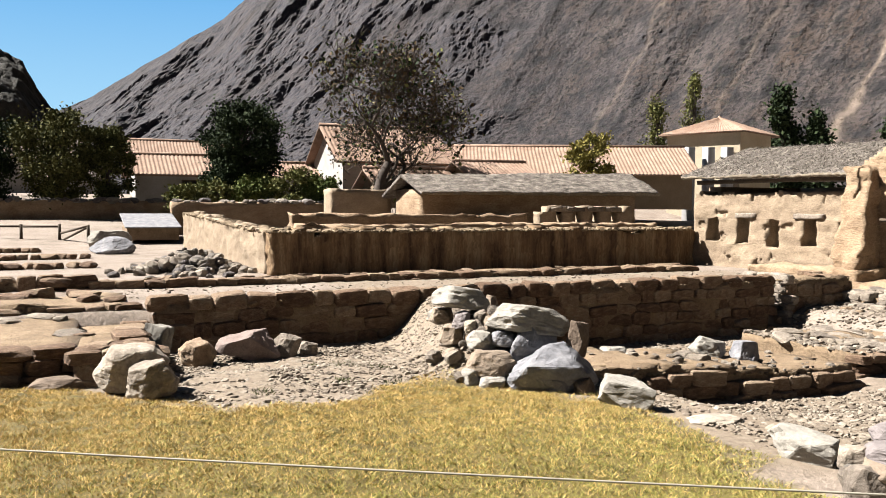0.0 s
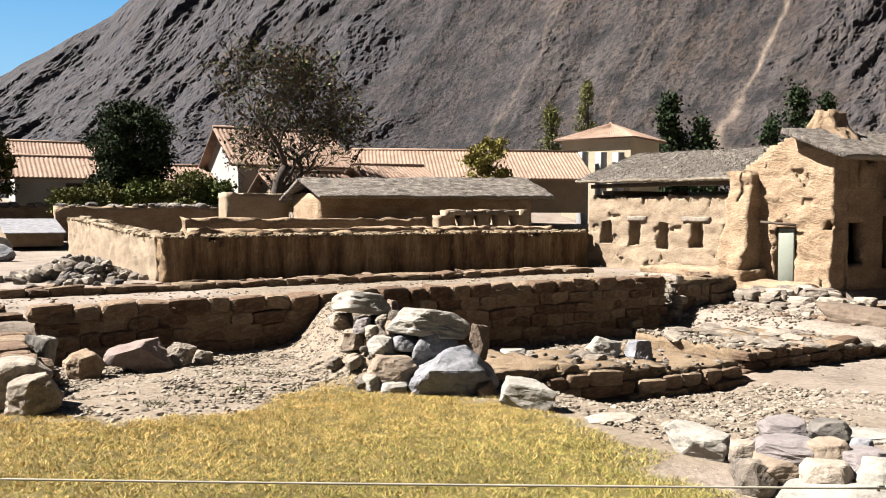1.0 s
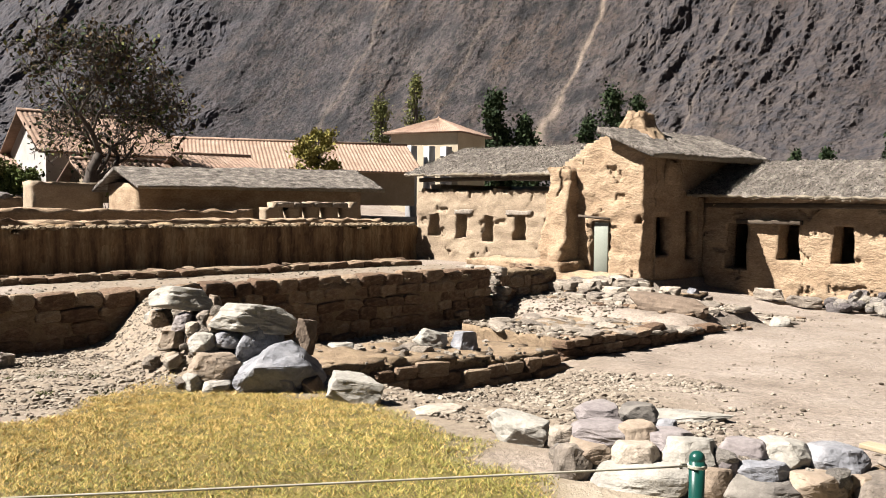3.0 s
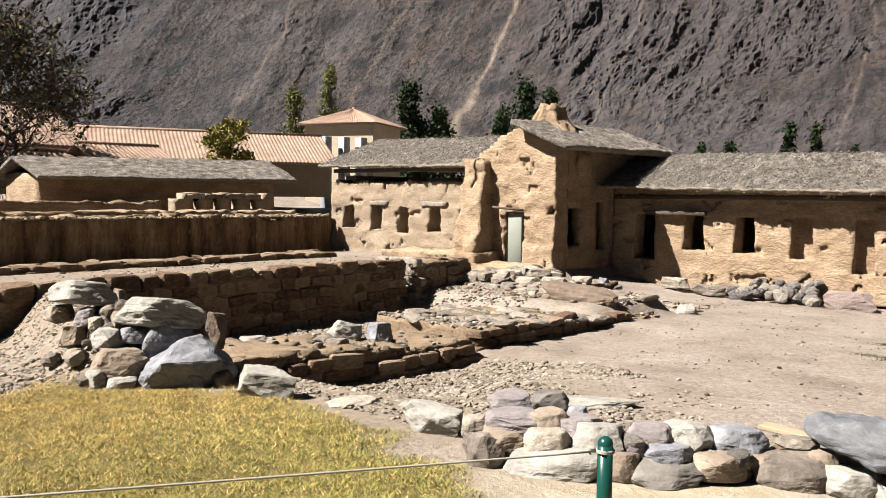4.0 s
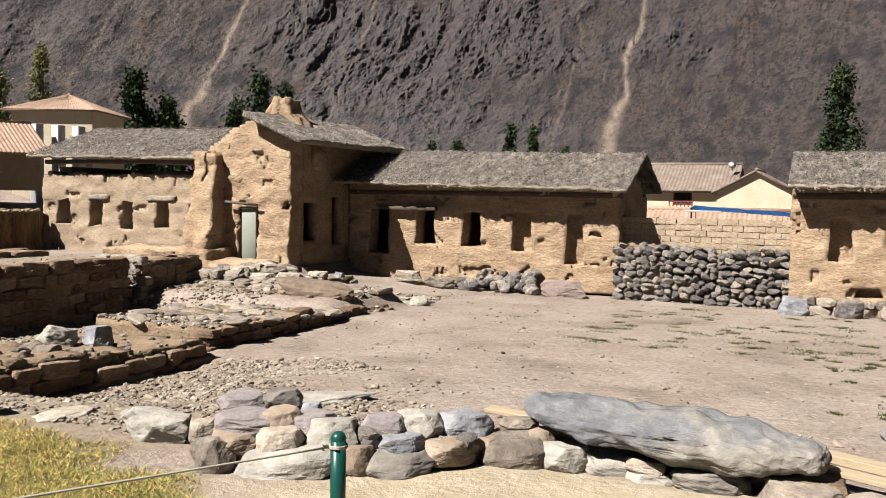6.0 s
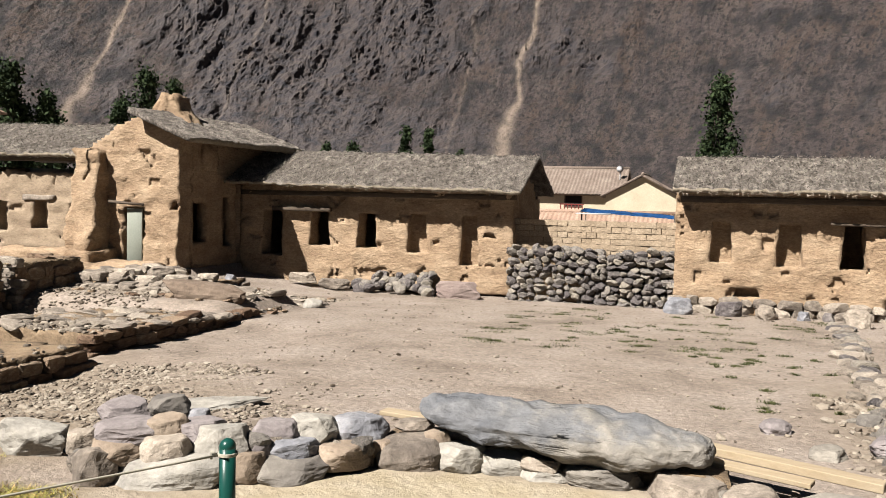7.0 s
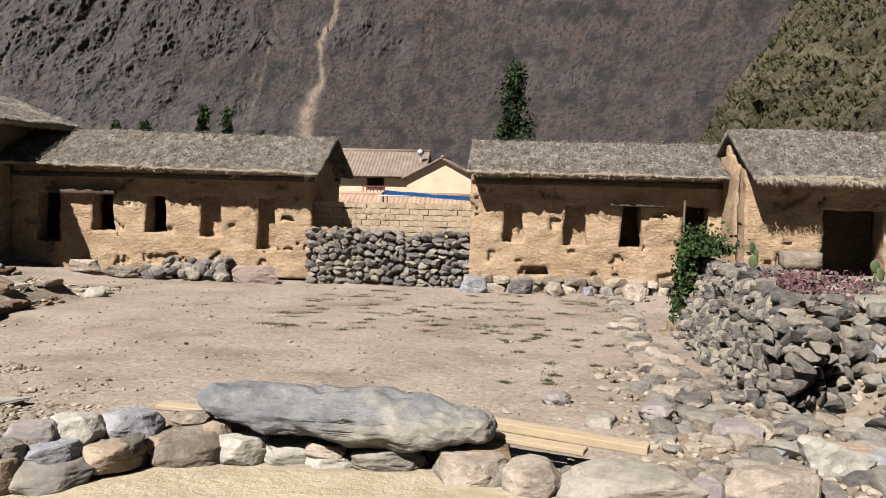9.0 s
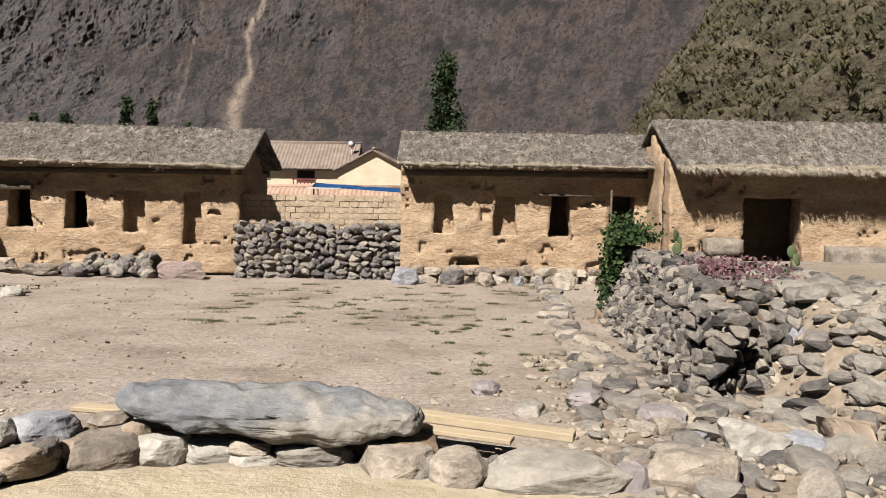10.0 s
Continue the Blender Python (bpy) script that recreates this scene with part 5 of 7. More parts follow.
# ---- the dry-stone edge with the great slab ----
def wall_line(s):
    """A point on the front of the dry-stone edge, s metres from its turf end, and its heading."""
    pts = [(-3.35, 3.9), (-2.83, 4.11), (-2.24, 4.45), (-1.74, 4.92), (-1.3, 5.03), (-0.6, 5.0), (0.2, 4.72), (0.68, 4.63), (1.4, 4.63)]
    for a, b in zip(pts, pts[1:]):
        d = math.hypot(b[0] - a[0], b[1] - a[1])
        if s <= d or b is pts[-1]:
            t = s / d
            return a[0] + t * (b[0] - a[0]), a[1] + t * (b[1] - a[1]), math.atan2(b[1] - a[1], b[0] - a[0])
        s -= d


def build_edge_wall():
    w = thing("dry_stone_wall", (-1.5, 4.9, 0.0), "low dry wall of pale and purple-grey river stones", "stone wall")
    rng = random.Random(12)
    mats = {"p": PALESTONE, "w": WHITEROCK, "g": GREYROCK, "v": PURPLEROCK, "b": RIVERROCK, "t": TANSTONE}

    def row(items, back):
        """Stones (distance along the wall, height of the middle, width, height, kind) set back from its front."""
        for s, z, width, high, m in items:
            u, v, a = wall_line(s)
            deep = min(0.36, width * 0.85)
            bm = hull_rock(int(s * 977 + z * 331), 7, 0.86, 0.76, 0.15, 0.09, 0.014)
            bmesh.ops.transform(bm, matrix=Euler((rng.uniform(-0.1, 0.15), rng.uniform(-0.1, 0.1), a + rng.uniform(-0.1, 0.1))).to_matrix().to_4x4() @ Matrix.Diagonal((width * 1.16, deep * 1.1, high * 1.0, 1)), verts=bm.verts)
            n = Vector((-math.sin(a), math.cos(a), 0))
            bmesh.ops.translate(bm, verts=bm.verts, vec=Vector((u, v, z - 0.12 * max(0.0, z - 0.08))) + n * (back + deep * 0.3 - 0.06))
            part("stone", bm, mats[m], w, smooth=False)

    row([(0.14, 0.08, 0.22, 0.26, "p"), (0.53, 0.05, 0.60, 0.20, "w"), (0.97, 0.08, 0.2, 0.18, "t"), (1.28, 0.04, 0.43, 0.18, "b"), (1.57, 0.08, 0.33, 0.17, "t"), (1.95, 0.06, 0.40, 0.21, "p"), (2.23, 0.05, 0.31, 0.18, "w"),
         (2.46, 0.03, 0.31, 0.14, "w"), (2.70, 0.07, 0.21, 0.08, "p"), (2.74, 0.0, 0.29, 0.10, "w"), (3.05, 0.04, 0.43, 0.12, "b"), (3.51, 0.03, 0.42, 0.19, "p"), (3.87, 0.04, 0.32, 0.20, "p"), (4.41, 0.05, 0.72, 0.22, "b"), (4.85, 0.02, 0.2, 0.22, "v"), (5.17, 0.05, 0.47, 0.28, "p")], 0.12)
    row([(0.24, 0.17, 0.29, 0.12, "t"), (0.52, 0.18, 0.28, 0.17, "p"), (0.84, 0.20, 0.33, 0.23, "w"), (1.05, 0.16, 0.14, 0.13, "v"), (1.29, 0.14, 0.28, 0.15, "g"), (2.09, 0.15, 0.16, 0.13, "t"), (1.84, 0.10, 0.13, 0.1, "t")], 0.2)
    row([(0.02, 0.20, 0.17, 0.15, "p"), (0.26, 0.25, 0.40, 0.15, "v"), (0.49, 0.27, 0.24, 0.17, "t"), (0.70, 0.25, 0.33, 0.14, "v"), (1.16, 0.23, 0.28, 0.16, "v"), (1.47, 0.22, 0.32, 0.18, "w"), (1.76, 0.18, 0.35, 0.20, "g"), (1.94, 0.21, 0.23, 0.07, "p")], 0.32)
    row([(0.39, 0.32, 0.25, 0.13, "b"), (0.68, 0.25, 0.13, 0.1, "g"), (0.14, 0.29, 0.3, 0.12, "v")], 0.72)
    # small stones wedged behind and between
    for _ in range(150):
        u, v, a = wall_line(rng.uniform(0.0, 5.3))
        n = Vector((-math.sin(a), math.cos(a), 0)) * rng.uniform(0.12, 0.42)
        q = rng.uniform(0.07, 0.15)
        stone(w, rng.choice(["cobble", "field", "pale"]), (u + n.x, v + n.y, rng.uniform(-0.02, 0.20 if u < -1.9 else 0.03)), (q * 1.3, q, q * 0.8), (rng.uniform(-0.4, 0.4), rng.uniform(-0.4, 0.4), rng.uniform(0, 6)), rng)
    front = [(-3.5, 4.2), (-2.83, 4.4), (-2.24, 4.75), (-1.74, 5.2), (-1.3, 5.3), (-0.6, 5.27), (0.2, 5.05), (1.4, 4.95)]
    part("backing", carved(spans(-3.4, 0.1, 0.16), spans(4.3, 6.0, 0.16), spans(-0.4, 0.12, 0.1), lambda u, v, z: v > interp(u, front) and z < 0.10 - 0.25 * smooth(interp(u, front) + 0.2, interp(u, front) + 0.7, v), 0.04, 0.02, seed=90), EARTH, w, "earth fill behind the stones")
    bm = bmesh.new()
    bmesh.ops.create_icosphere(bm, subdivisions=6, radius=1)
    for v in bm.verts:
        x, y, z = [math.copysign(abs(c) ** 0.62, c) for c in v.co]
        end = smooth(-0.2, -1.1, x)
        z = z * (1 - 0.45 * end) + 0.32 * end
        y *= 1 - 0.25 * end - 0.12 * smooth(0.6, 1.05, x)
        p = Vector((x * 0.88, y * 0.25, z * 0.128))
        p.z -= 0.07 * (y < 0) * smooth(0.1, 1.0, z) * -y
        bed = 0.006 * nz(x * 0.4, 0.2, p.z * 26, 1.0, 3)
        n = Vector((x * 0.3, y, z)).normalized()
        v.co = p + n * (0.05 * nz(p.x, p.y, p.z, 2.1, 3) + 0.024 * nz(p.x, p.y, p.z * 1.4, 7, 4) + bed)
    low = min(v.co.z for v in bm.verts)
    bmesh.ops.transform(bm, matrix=Matrix.Translation((-0.88, 5.2, 0.09 - low)) @ Matrix.Rotation(-0.02, 4, "Z") @ Matrix.Rotation(0.02, 4, "Y"), verts=bm.verts)
    solo("stone_slab", bm, SLABROCK, (-0.88, 5.2, 0.09), "huge grey weathered slab with pale streaks lying on small stones", "stone slab")
    for u0, v0, u1, v1, z, t, fall in ((-0.15, 5.53, 0.88, 5.22, 0.172, 0.05, 0.045), (-0.15, 5.42, 0.52, 5.2, 0.125, 0.03, 0.02), (-2.1, 5.45, -1.4, 5.32, 0.20, 0.03, 0.0)):
        a = Vector((u0, v0, z))
        d = Vector((u1 - u0, v1 - v0, 0))
        bm = bmesh.new()
        add_box(bm, 0, d.length, -0.055, 0.055, -t / 2, t / 2, bevel=0.004)
        bmesh.ops.transform(bm, matrix=Matrix.Translation(a) @ Matrix.Rotation(math.atan2(d.y, d.x), 4, "Z") @ Matrix.Rotation(fall / d.length, 4, "Y"), verts=bm.verts)
        solo("timber_plank", bm, NEWWOOD, (u0, v0, z), "fresh sawn timber plank lying beside the slab", "plank", "timber planks", smooth=False)


def build_rope_fence():
    p = thing("rope_post", (-2.07, 3.48, 0.0), "short round green metal post holding a rope", "post")
    part("pole", tube([(-2.07, 3.48, -0.05), (-2.07, 3.48, 0.5)], [0.036, 0.036], 20), POSTGREEN, p)
    bm = bmesh.new()
    bmesh.ops.create_uvsphere(bm, u_segments=20, v_segments=10, radius=0.037, matrix=Matrix.Translation((-2.07, 3.48, 0.5)))
    part("cap", bm, POSTGREEN, p, "rounded green cap")
    bm = bmesh.new()
    for k in range(3):
        ring = [(-2.07 + 0.041 * math.cos(a), 3.48 + 0.041 * math.sin(a), 0.463 + 0.004 * k) for a in [2 * math.pi * i / 16 for i in range(17)]]
        tube(ring, [0.005] * 17, 6, bm)
    tube([(-2.1, 3.45, 0.465), (-2.125, 3.44, 0.475), (-2.12, 3.43, 0.45)], [0.009, 0.012, 0.007], 6, bm)
    part("knot", bm, ROPE, p, "rope knot")
    pts = []
    for i in range(41):
        t = i / 40
        pts.append((-2.1 - 4.24 * t, 3.45 - 6.65 * t, 0.465 + 0.03 * t - 0.08 * t * (1 - t)))
    solo("rope", tube(pts, [0.0055] * 41, 8), ROPE, (-3.5, 0, 0.4), "thin pale rope strung across the turf", "rope")
    p2 = thing("rope_post", (-6.34, -3.2, 0.0), "short round green metal post holding a rope", "post")
    part("pole", tube([(-6.34, -3.2, -0.05), (-6.34, -3.2, 0.52)], [0.036, 0.036], 20), POSTGREEN, p2)


# ---- the rubble bank with ivy ----
def leaves(n, place, size, rng, material, name="foliage", flat=0.0, length=1.6):
    """Many small leaves, each a folded pair of triangles."""
    co, faces = [], []
    for _ in range(n):
        p = place(rng)
        if p is None:
            continue
        a = Vector((rng.gauss(0, 1), rng.gauss(0, 1), rng.gauss(0, 1) * (1 - flat))).normalized()
        b = a.orthogonal().normalized()
        b = (Matrix.Rotation(rng.uniform(0, 6.3), 3, a) @ b)
        s = size * rng.uniform(0.6, 1.4)
        p = Vector(p)
        k = len(co)
        co += [p - b * s * 0.5, p + a * s * length * 0.5 + a.cross(b) * s * 0.15, p + b * s * 0.5, p - a * s * length * 0.5]
        faces += [(k, k + 1, k + 2), (k, k + 2, k + 3)]
    me = bpy.data.meshes.new(name)
    me.from_pydata(co, [], faces)
    me.materials.append(material)
    return me


def build_bank():
    rng = random.Random(21)
    w = thing("rubble_wall", (2.8, 9.5, -0.3), "steep dry wall of small grey and tan fieldstones", "stone wall")
    rise = lambda u, v: min(0.50 + 0.06 * nz(u, v, 0, 1) - 0.12 * (1 - smooth(6.9, 8.6, v)), -0.32 + 1.35 * (u - 2.2), -0.2 + 1.1 * (v - 7.0))
    part("core", core(2.15, 3.7, 7.0, 12.3, -0.6, 0.78, 0.12, 0.03, 14, top=rise), EARTH, w, "earth fill")
    crest = lambda u, v: 0.64 - 0.12 * (1 - smooth(6.9, 8.6, v))
    stone_face(w, "bank", (2.1, 6.95), (2.32, 12.3), lambda u, v: ground_h(1.9, v) - 0.08, crest, (-1, 0), 0.10, 0.085, 0.2, rng, slant=0.35, proud=0.10, jumble=0.45, fit=1.12, batter=0.45)
    stone_face(w, "bank", (2.15, 6.95), (3.1, 7.15), lambda u, v: ground_h(u, 6.6) - 0.12, crest, (0, -1), 0.10, 0.09, 0.2, rng, slant=0.3, proud=0.10, jumble=0.45, fit=1.12, batter=0.6)
    stone_face(w, "bank", (2.62, 12.3), (3.5, 12.3), -0.4, 0.7, (0, 1), 0.13, 0.2, 0.24, rng)
    cap_stones(w, "cobble", 2.9, 4.6, 6.2, 8.6, lambda u, v: ground_h(u, v), 150, 0.22, rng, 0.45)
    cap_stones(w, "bank", 3.2, 4.6, 6.6, 12.5, lambda u, v: ground_h(u, v), 130, 0.2, rng, 0.5)
    cap_stones(w, "bank", 2.75, 3.7, 7.7, 12.2, lambda u, v: 0.60 - 0.12 * (1 - smooth(6.9, 8.6, v)), 170, 0.17, rng, 0.6)
    h = thing("rubble_heap", (2.6, 6.0, 0.0), "spread of flat grey slabs and cobbles below the bank", "rubble")
    for _ in range(420):
        u, v = rng.uniform(1.1, 4.4), rng.uniform(4.6, 8.2)
        if v > 6.8 and u < 2.2 and rng.random() < 0.6:
            continue
        s = rng.choice([0.07, 0.1, 0.14, 0.2, 0.26])
        stone(h, rng.choice(["bank", "cobble", "cobble", "pale"]), (u, v, ground_h(u, v) + s * 0.1), (s * 1.3, s, s * 0.5), (rng.uniform(-0.3, 0.3), rng.uniform(-0.3, 0.3), rng.uniform(0, 6)), rng)
    g = "cobbles below the bank"
    for k, (u, v, z, a, b, c, m) in enumerate(((1.97, 5.41, -0.14, 0.54, 0.34, 0.27, WHITEROCK), (2.18, 5.62, -0.08, 0.29, 0.26, 0.17, TANSTONE), (2.33, 5.50, -0.14, 0.36, 0.30, 0.22, GREYROCK), (2.70, 5.74, -0.14, 0.40, 0.36, 0.27, TANSTONE),
                                               (2.45, 5.28, -0.18, 0.60, 0.34, 0.12, PALESTONE), (1.86, 5.1, -0.2, 0.22, 0.22, 0.17, PALESTONE), (2.06, 5.15, -0.2, 0.22, 0.2, 0.16, TANSTONE), (3.07, 7.36, 0.22, 0.34, 0.3, 0.24, GREYROCK))):
        big_rock("cobble", "rounded stone resting on the rubble", m, (u, v, z + 0.03), (a, b, c), 1.154 - 0.9 * (k == 0), (0.0, 0.3 * (k == 0)), seed=320 + k, category="stone", group=g, sub=4, cuts=6)
    for k, (u, v, z, a, b, c, m) in enumerate(((1.67, 6.31, -0.1, 0.44, 0.36, 0.12, PURPLEROCK), (1.18, 6.7, -0.08, 0.30, 0.26, 0.12, PURPLEROCK), (1.15, 6.64, -0.18, 0.30, 0.26, 0.12, PALESTONE), (3.04, 7.15, 0.08, 0.48, 0.34, 0.2, GREYROCK),
                                               (0.76, 6.49, -0.13, 0.32, 0.26, 0.12, RIVERROCK), (0.47, 7.19, -0.13, 0.30, 0.24, 0.1, PURPLEROCK), (1.29, 6.2, -0.1, 0.36, 0.24, 0.07, BROWNROCK), (1.73, 5.71, -0.1, 0.2, 0.18, 0.11, GREYROCK))):
        big_rock("cobble", "flat angular slab lying below the bank", m, (u, v, z + 0.03), (a, b, c), 1.154, seed=340 + k, category="stone", group=g, boxy=0.5)

    def ivy(r):
        t = r.random()
        if t < 0.55:
            return (2.45 + r.gauss(0, 0.06), r.uniform(11.85, 12.4), r.uniform(-0.35, 0.95) * (0.4 + 0.6 * r.random()) + 0.05)
        return (2.45 + abs(r.gauss(0, 0.24)), 12.1 + r.gauss(0, 0.2), 0.78 + abs(r.gauss(0, 0.13)))

    o = Vector((2.6, 12.1, 0.0))
    for name, mat, n, label in (("ivy", IVY, 4200, "dark green ivy trailing over the wall's end"),):
        me = leaves(n, lambda r: Vector(ivy(r)) - o, 0.045, rng, mat)
        ob = new(name, me)
        ob.matrix_world = GRID @ Matrix.Translation(o)
        tagged(ob, label, "ivy")
    o = Vector((3.3, 9.8, 0.62))
    me = leaves(900, lambda r: Vector((r.gauss(0, 0.28), r.gauss(0, 0.5), abs(r.gauss(0, 0.06)))), 0.035, rng, PURPLE)
    ob = new("succulent", me)
    ob.matrix_world = GRID @ Matrix.Translation(o)
    tagged(ob, "low purple-pink succulents growing over the rubble", "plant")
    for u, v, z, pads in ((3.15, 11.35, 0.70, 3), (4.2, 10.35, 0.50, 4)):
        c = thing("cactus", (u, v, z), "prickly pear cactus with flat green pads", "cactus", "cacti")
        for k in range(pads):
            bm = bmesh.new()
            bmesh.ops.create_uvsphere(bm, u_segments=14, v_segments=8, radius=1, matrix=Matrix.Translation((u + rng.uniform(-0.06, 0.06), v + rng.uniform(-0.05, 0.05), z + 0.06 + 0.085 * k)) @ Euler((rng.uniform(-0.3, 0.3), rng.uniform(-0.4, 0.4), rng.uniform(0, 3))).to_matrix().to_4x4() @ Matrix.Diagonal((0.06, 0.016, 0.08, 1)))
            part("pad", bm, CACTUS, c)
    solo("pole", tube([(3.66, 18.25, -0.6), (3.65, 18.25, 1.45)], [0.025, 0.022], 8), OLDWOOD, (3.66, 18.25, -0.6), "thin reddish wooden pole by the niche house", "pole")
    w = thing("stone_wall", (7.5, 16.9, -0.3), "pale squared stones at the doorway's side", "stone wall")
    for k, (a, b, z0, z1) in enumerate(((7.6, 9.2, 0.02, 0.42), (7.6, 8.1, -0.32, 0.0), (8.12, 8.5, -0.32, 0.0), (8.52, 9.3, -0.32, 0.0), (5.2, 5.85, 0.25, 0.55), (5.2, 5.85, -0.1, 0.22), (5.2, 5.7, -0.4, -0.12))):
        part("stone", rock_box(a, b, 16.55, 17.1, z0, z1, k, 0.012), PALESTONE, w)


# ---- walls between the houses ----
def build_yard_walls():
    rng = random.Random(31)
    w = thing("rubble_wall", (-2.5, 19.3, -0.6), "dry-stone wall of dark grey rounded fieldstones", "stone wall")
    part("core", core(-4.4, -0.8, 19.25, 19.75, -0.7, 0.5, seed=15), EARTH, w, "earth core")
    stone_face(w, "field", (-4.45, 19.2), (-0.8, 19.05), -0.65, lambda u, v: 0.55 + 0.06 * nz(u, v, 0, 2), (0, -1), 0.11, 0.20, 0.28, rng, slant=0.1, proud=0.06, jumble=0.4, fit=1.1)
    cap_stones(w, "field", -4.4, -0.8, 19.1, 19.6, 0.5, 30, 0.24, rng, 0.6)
    w = thing("adobe_wall", (-2.5, 20, -0.6), "pale adobe brick yard wall behind the dry stones", "adobe wall")
    part("wall", carved(spans(-5.5, 0.2, 0.2), spans(19.85, 20.25, 0.2), spans(-0.7, 1.22, 0.14), lambda u, v, z: True, 0.02, 0.008, seed=16), EARTH, w, "mud joints")
    z, k = 0.36, 0
    brick = [mesh_of("brick", rock_box(-0.105, 0.105, -0.12, 0.12, -0.062, 0.062, s, 0.009), ADOBE_GREY, smooth=False) for s in range(5)]
    while z < 1.2:
        u = -4.45 + (k % 2) * 0.11
        while u < -0.7:
            b = new("brick", rng.choice(brick))
            b.parent = w
            b.matrix_local = Matrix.Translation(Vector((u, 19.93 + rng.uniform(-0.015, 0.015), z)) - BASE[w]) @ Matrix.Diagonal((rng.uniform(1.0, 1.08), 1, 1, 1))
            u += 0.222
        z += 0.134
        k += 1


# ---- the village ----
def tiled_slope(a, b, c, d, pitch=0.24, thick=0.1, lift=0.06):
    """A slope of clay tiles with round ridges: a, b along the top, c, d along the eave."""
    a, b, c, d = map(Vector, (a, b, c, d))
    n = (b - a).cross(c - a).normalized()
    if n.z < 0:
        n = -n
    length = max((b - a).length, (d - c).length)
    waves = max(4, int(length / pitch))
    rows = max(3, int((c - a).length / 0.38))
    bm = bmesh.new()
    grid = []
    for i in range(waves * 4 + 1):
        s = i / (waves * 4)
        w = (0, 0.75, 1, 0.75)[i % 4]
        grid.append([bm.verts.new(a.lerp(b, s).lerp(c.lerp(d, s), j / rows) + n * lift * (w + 0.35 * (j / rows * rows % 2))) for j in range(rows + 1)])
    for p, q in zip(grid, grid[1:]):
        for j in range(rows):
            bm.faces.new((p[j], q[j], q[j + 1], p[j + 1]))
    under = [bm.verts.new(p - n * thick) for p in (a, b, d, c)]
    bm.faces.new(under)
    ends = [bm.verts.new(p) for p in (a, b, d, c)]
    for k in range(4):
        bm.faces.new((ends[k], ends[(k + 1) % 4], under[(k + 1) % 4], under[k]))
    return bm


def village_house(base, length, depth, eave, ridge, turn, wall, tile, label, windows=(), over=0.5, group="village houses", name="house", hip=0.0):
    """A house with a tiled roof, ridge along its length; turn is its heading on the grid."""
    ob = new(name)
    ob.matrix_world = GRID @ Matrix.Translation(base) @ Matrix.Rotation(turn, 4, "Z")
    BASE[ob] = Vector((0, 0, 0))
    tagged(ob, label, "house", group)
    L, W = length / 2, depth / 2
    bm = bmesh.new()
    pro = [(-W, 0), (W, 0), (W, eave), (0, ridge - 0.08 if not hip else eave + 0.02), (-W, eave)]
    ends = [[bm.verts.new((x, y, z)) for y, z in pro] for x in (-L, L)]
    bm.faces.new(ends[0][::-1])
    bm.faces.new(ends[1])
    for k in range(5):
        bm.faces.new((ends[0][k], ends[0][(k + 1) % 5], ends[1][(k + 1) % 5], ends[1][k]))
    bmesh.ops.recalc_face_normals(bm, faces=bm.faces)
    part("wall", bm, wall, ob, smooth=False)
    o = over
    fall = (ridge - eave) / W * o
    for sgn in (-1, 1):
        part("roof", tiled_slope((-L - o + hip, 0, ridge), (L + o - hip, 0, ridge), (-L - o, sgn * (W + o), eave - fall * 0.9), (L + o, sgn * (W + o), eave - fall * 0.9)), tile, ob)
        if hip:
            part("roof", tiled_slope((sgn * (L + o - hip), -0.02, ridge), (sgn * (L + o - hip), 0.02, ridge), (sgn * (L + o), -(W + o), eave - fall * 0.9), (sgn * (L + o), W + o, eave - fall * 0.9)), tile, ob)
    part("ridge_tiles", tube([(-L - o + hip, 0, ridge + 0.05), (L + o - hip, 0, ridge + 0.05)], [0.12, 0.12], 8), tile, ob)
    for side, x, z, w, h in windows:
        win = part("window", box(x - w / 2, x + w / 2, side * W - 0.05, side * W + 0.03, z, z + h), OLDWOOD, ob, "dark wooden window", smooth=False)
        part("pane", box(x - w / 2 + 0.08, x + w / 2 - 0.08, side * W - 0.06, side * W + 0.045 * side + 0.04 * (side > 0), z + 0.08, z + h - 0.08), DARK, win, smooth=False)
    return ob


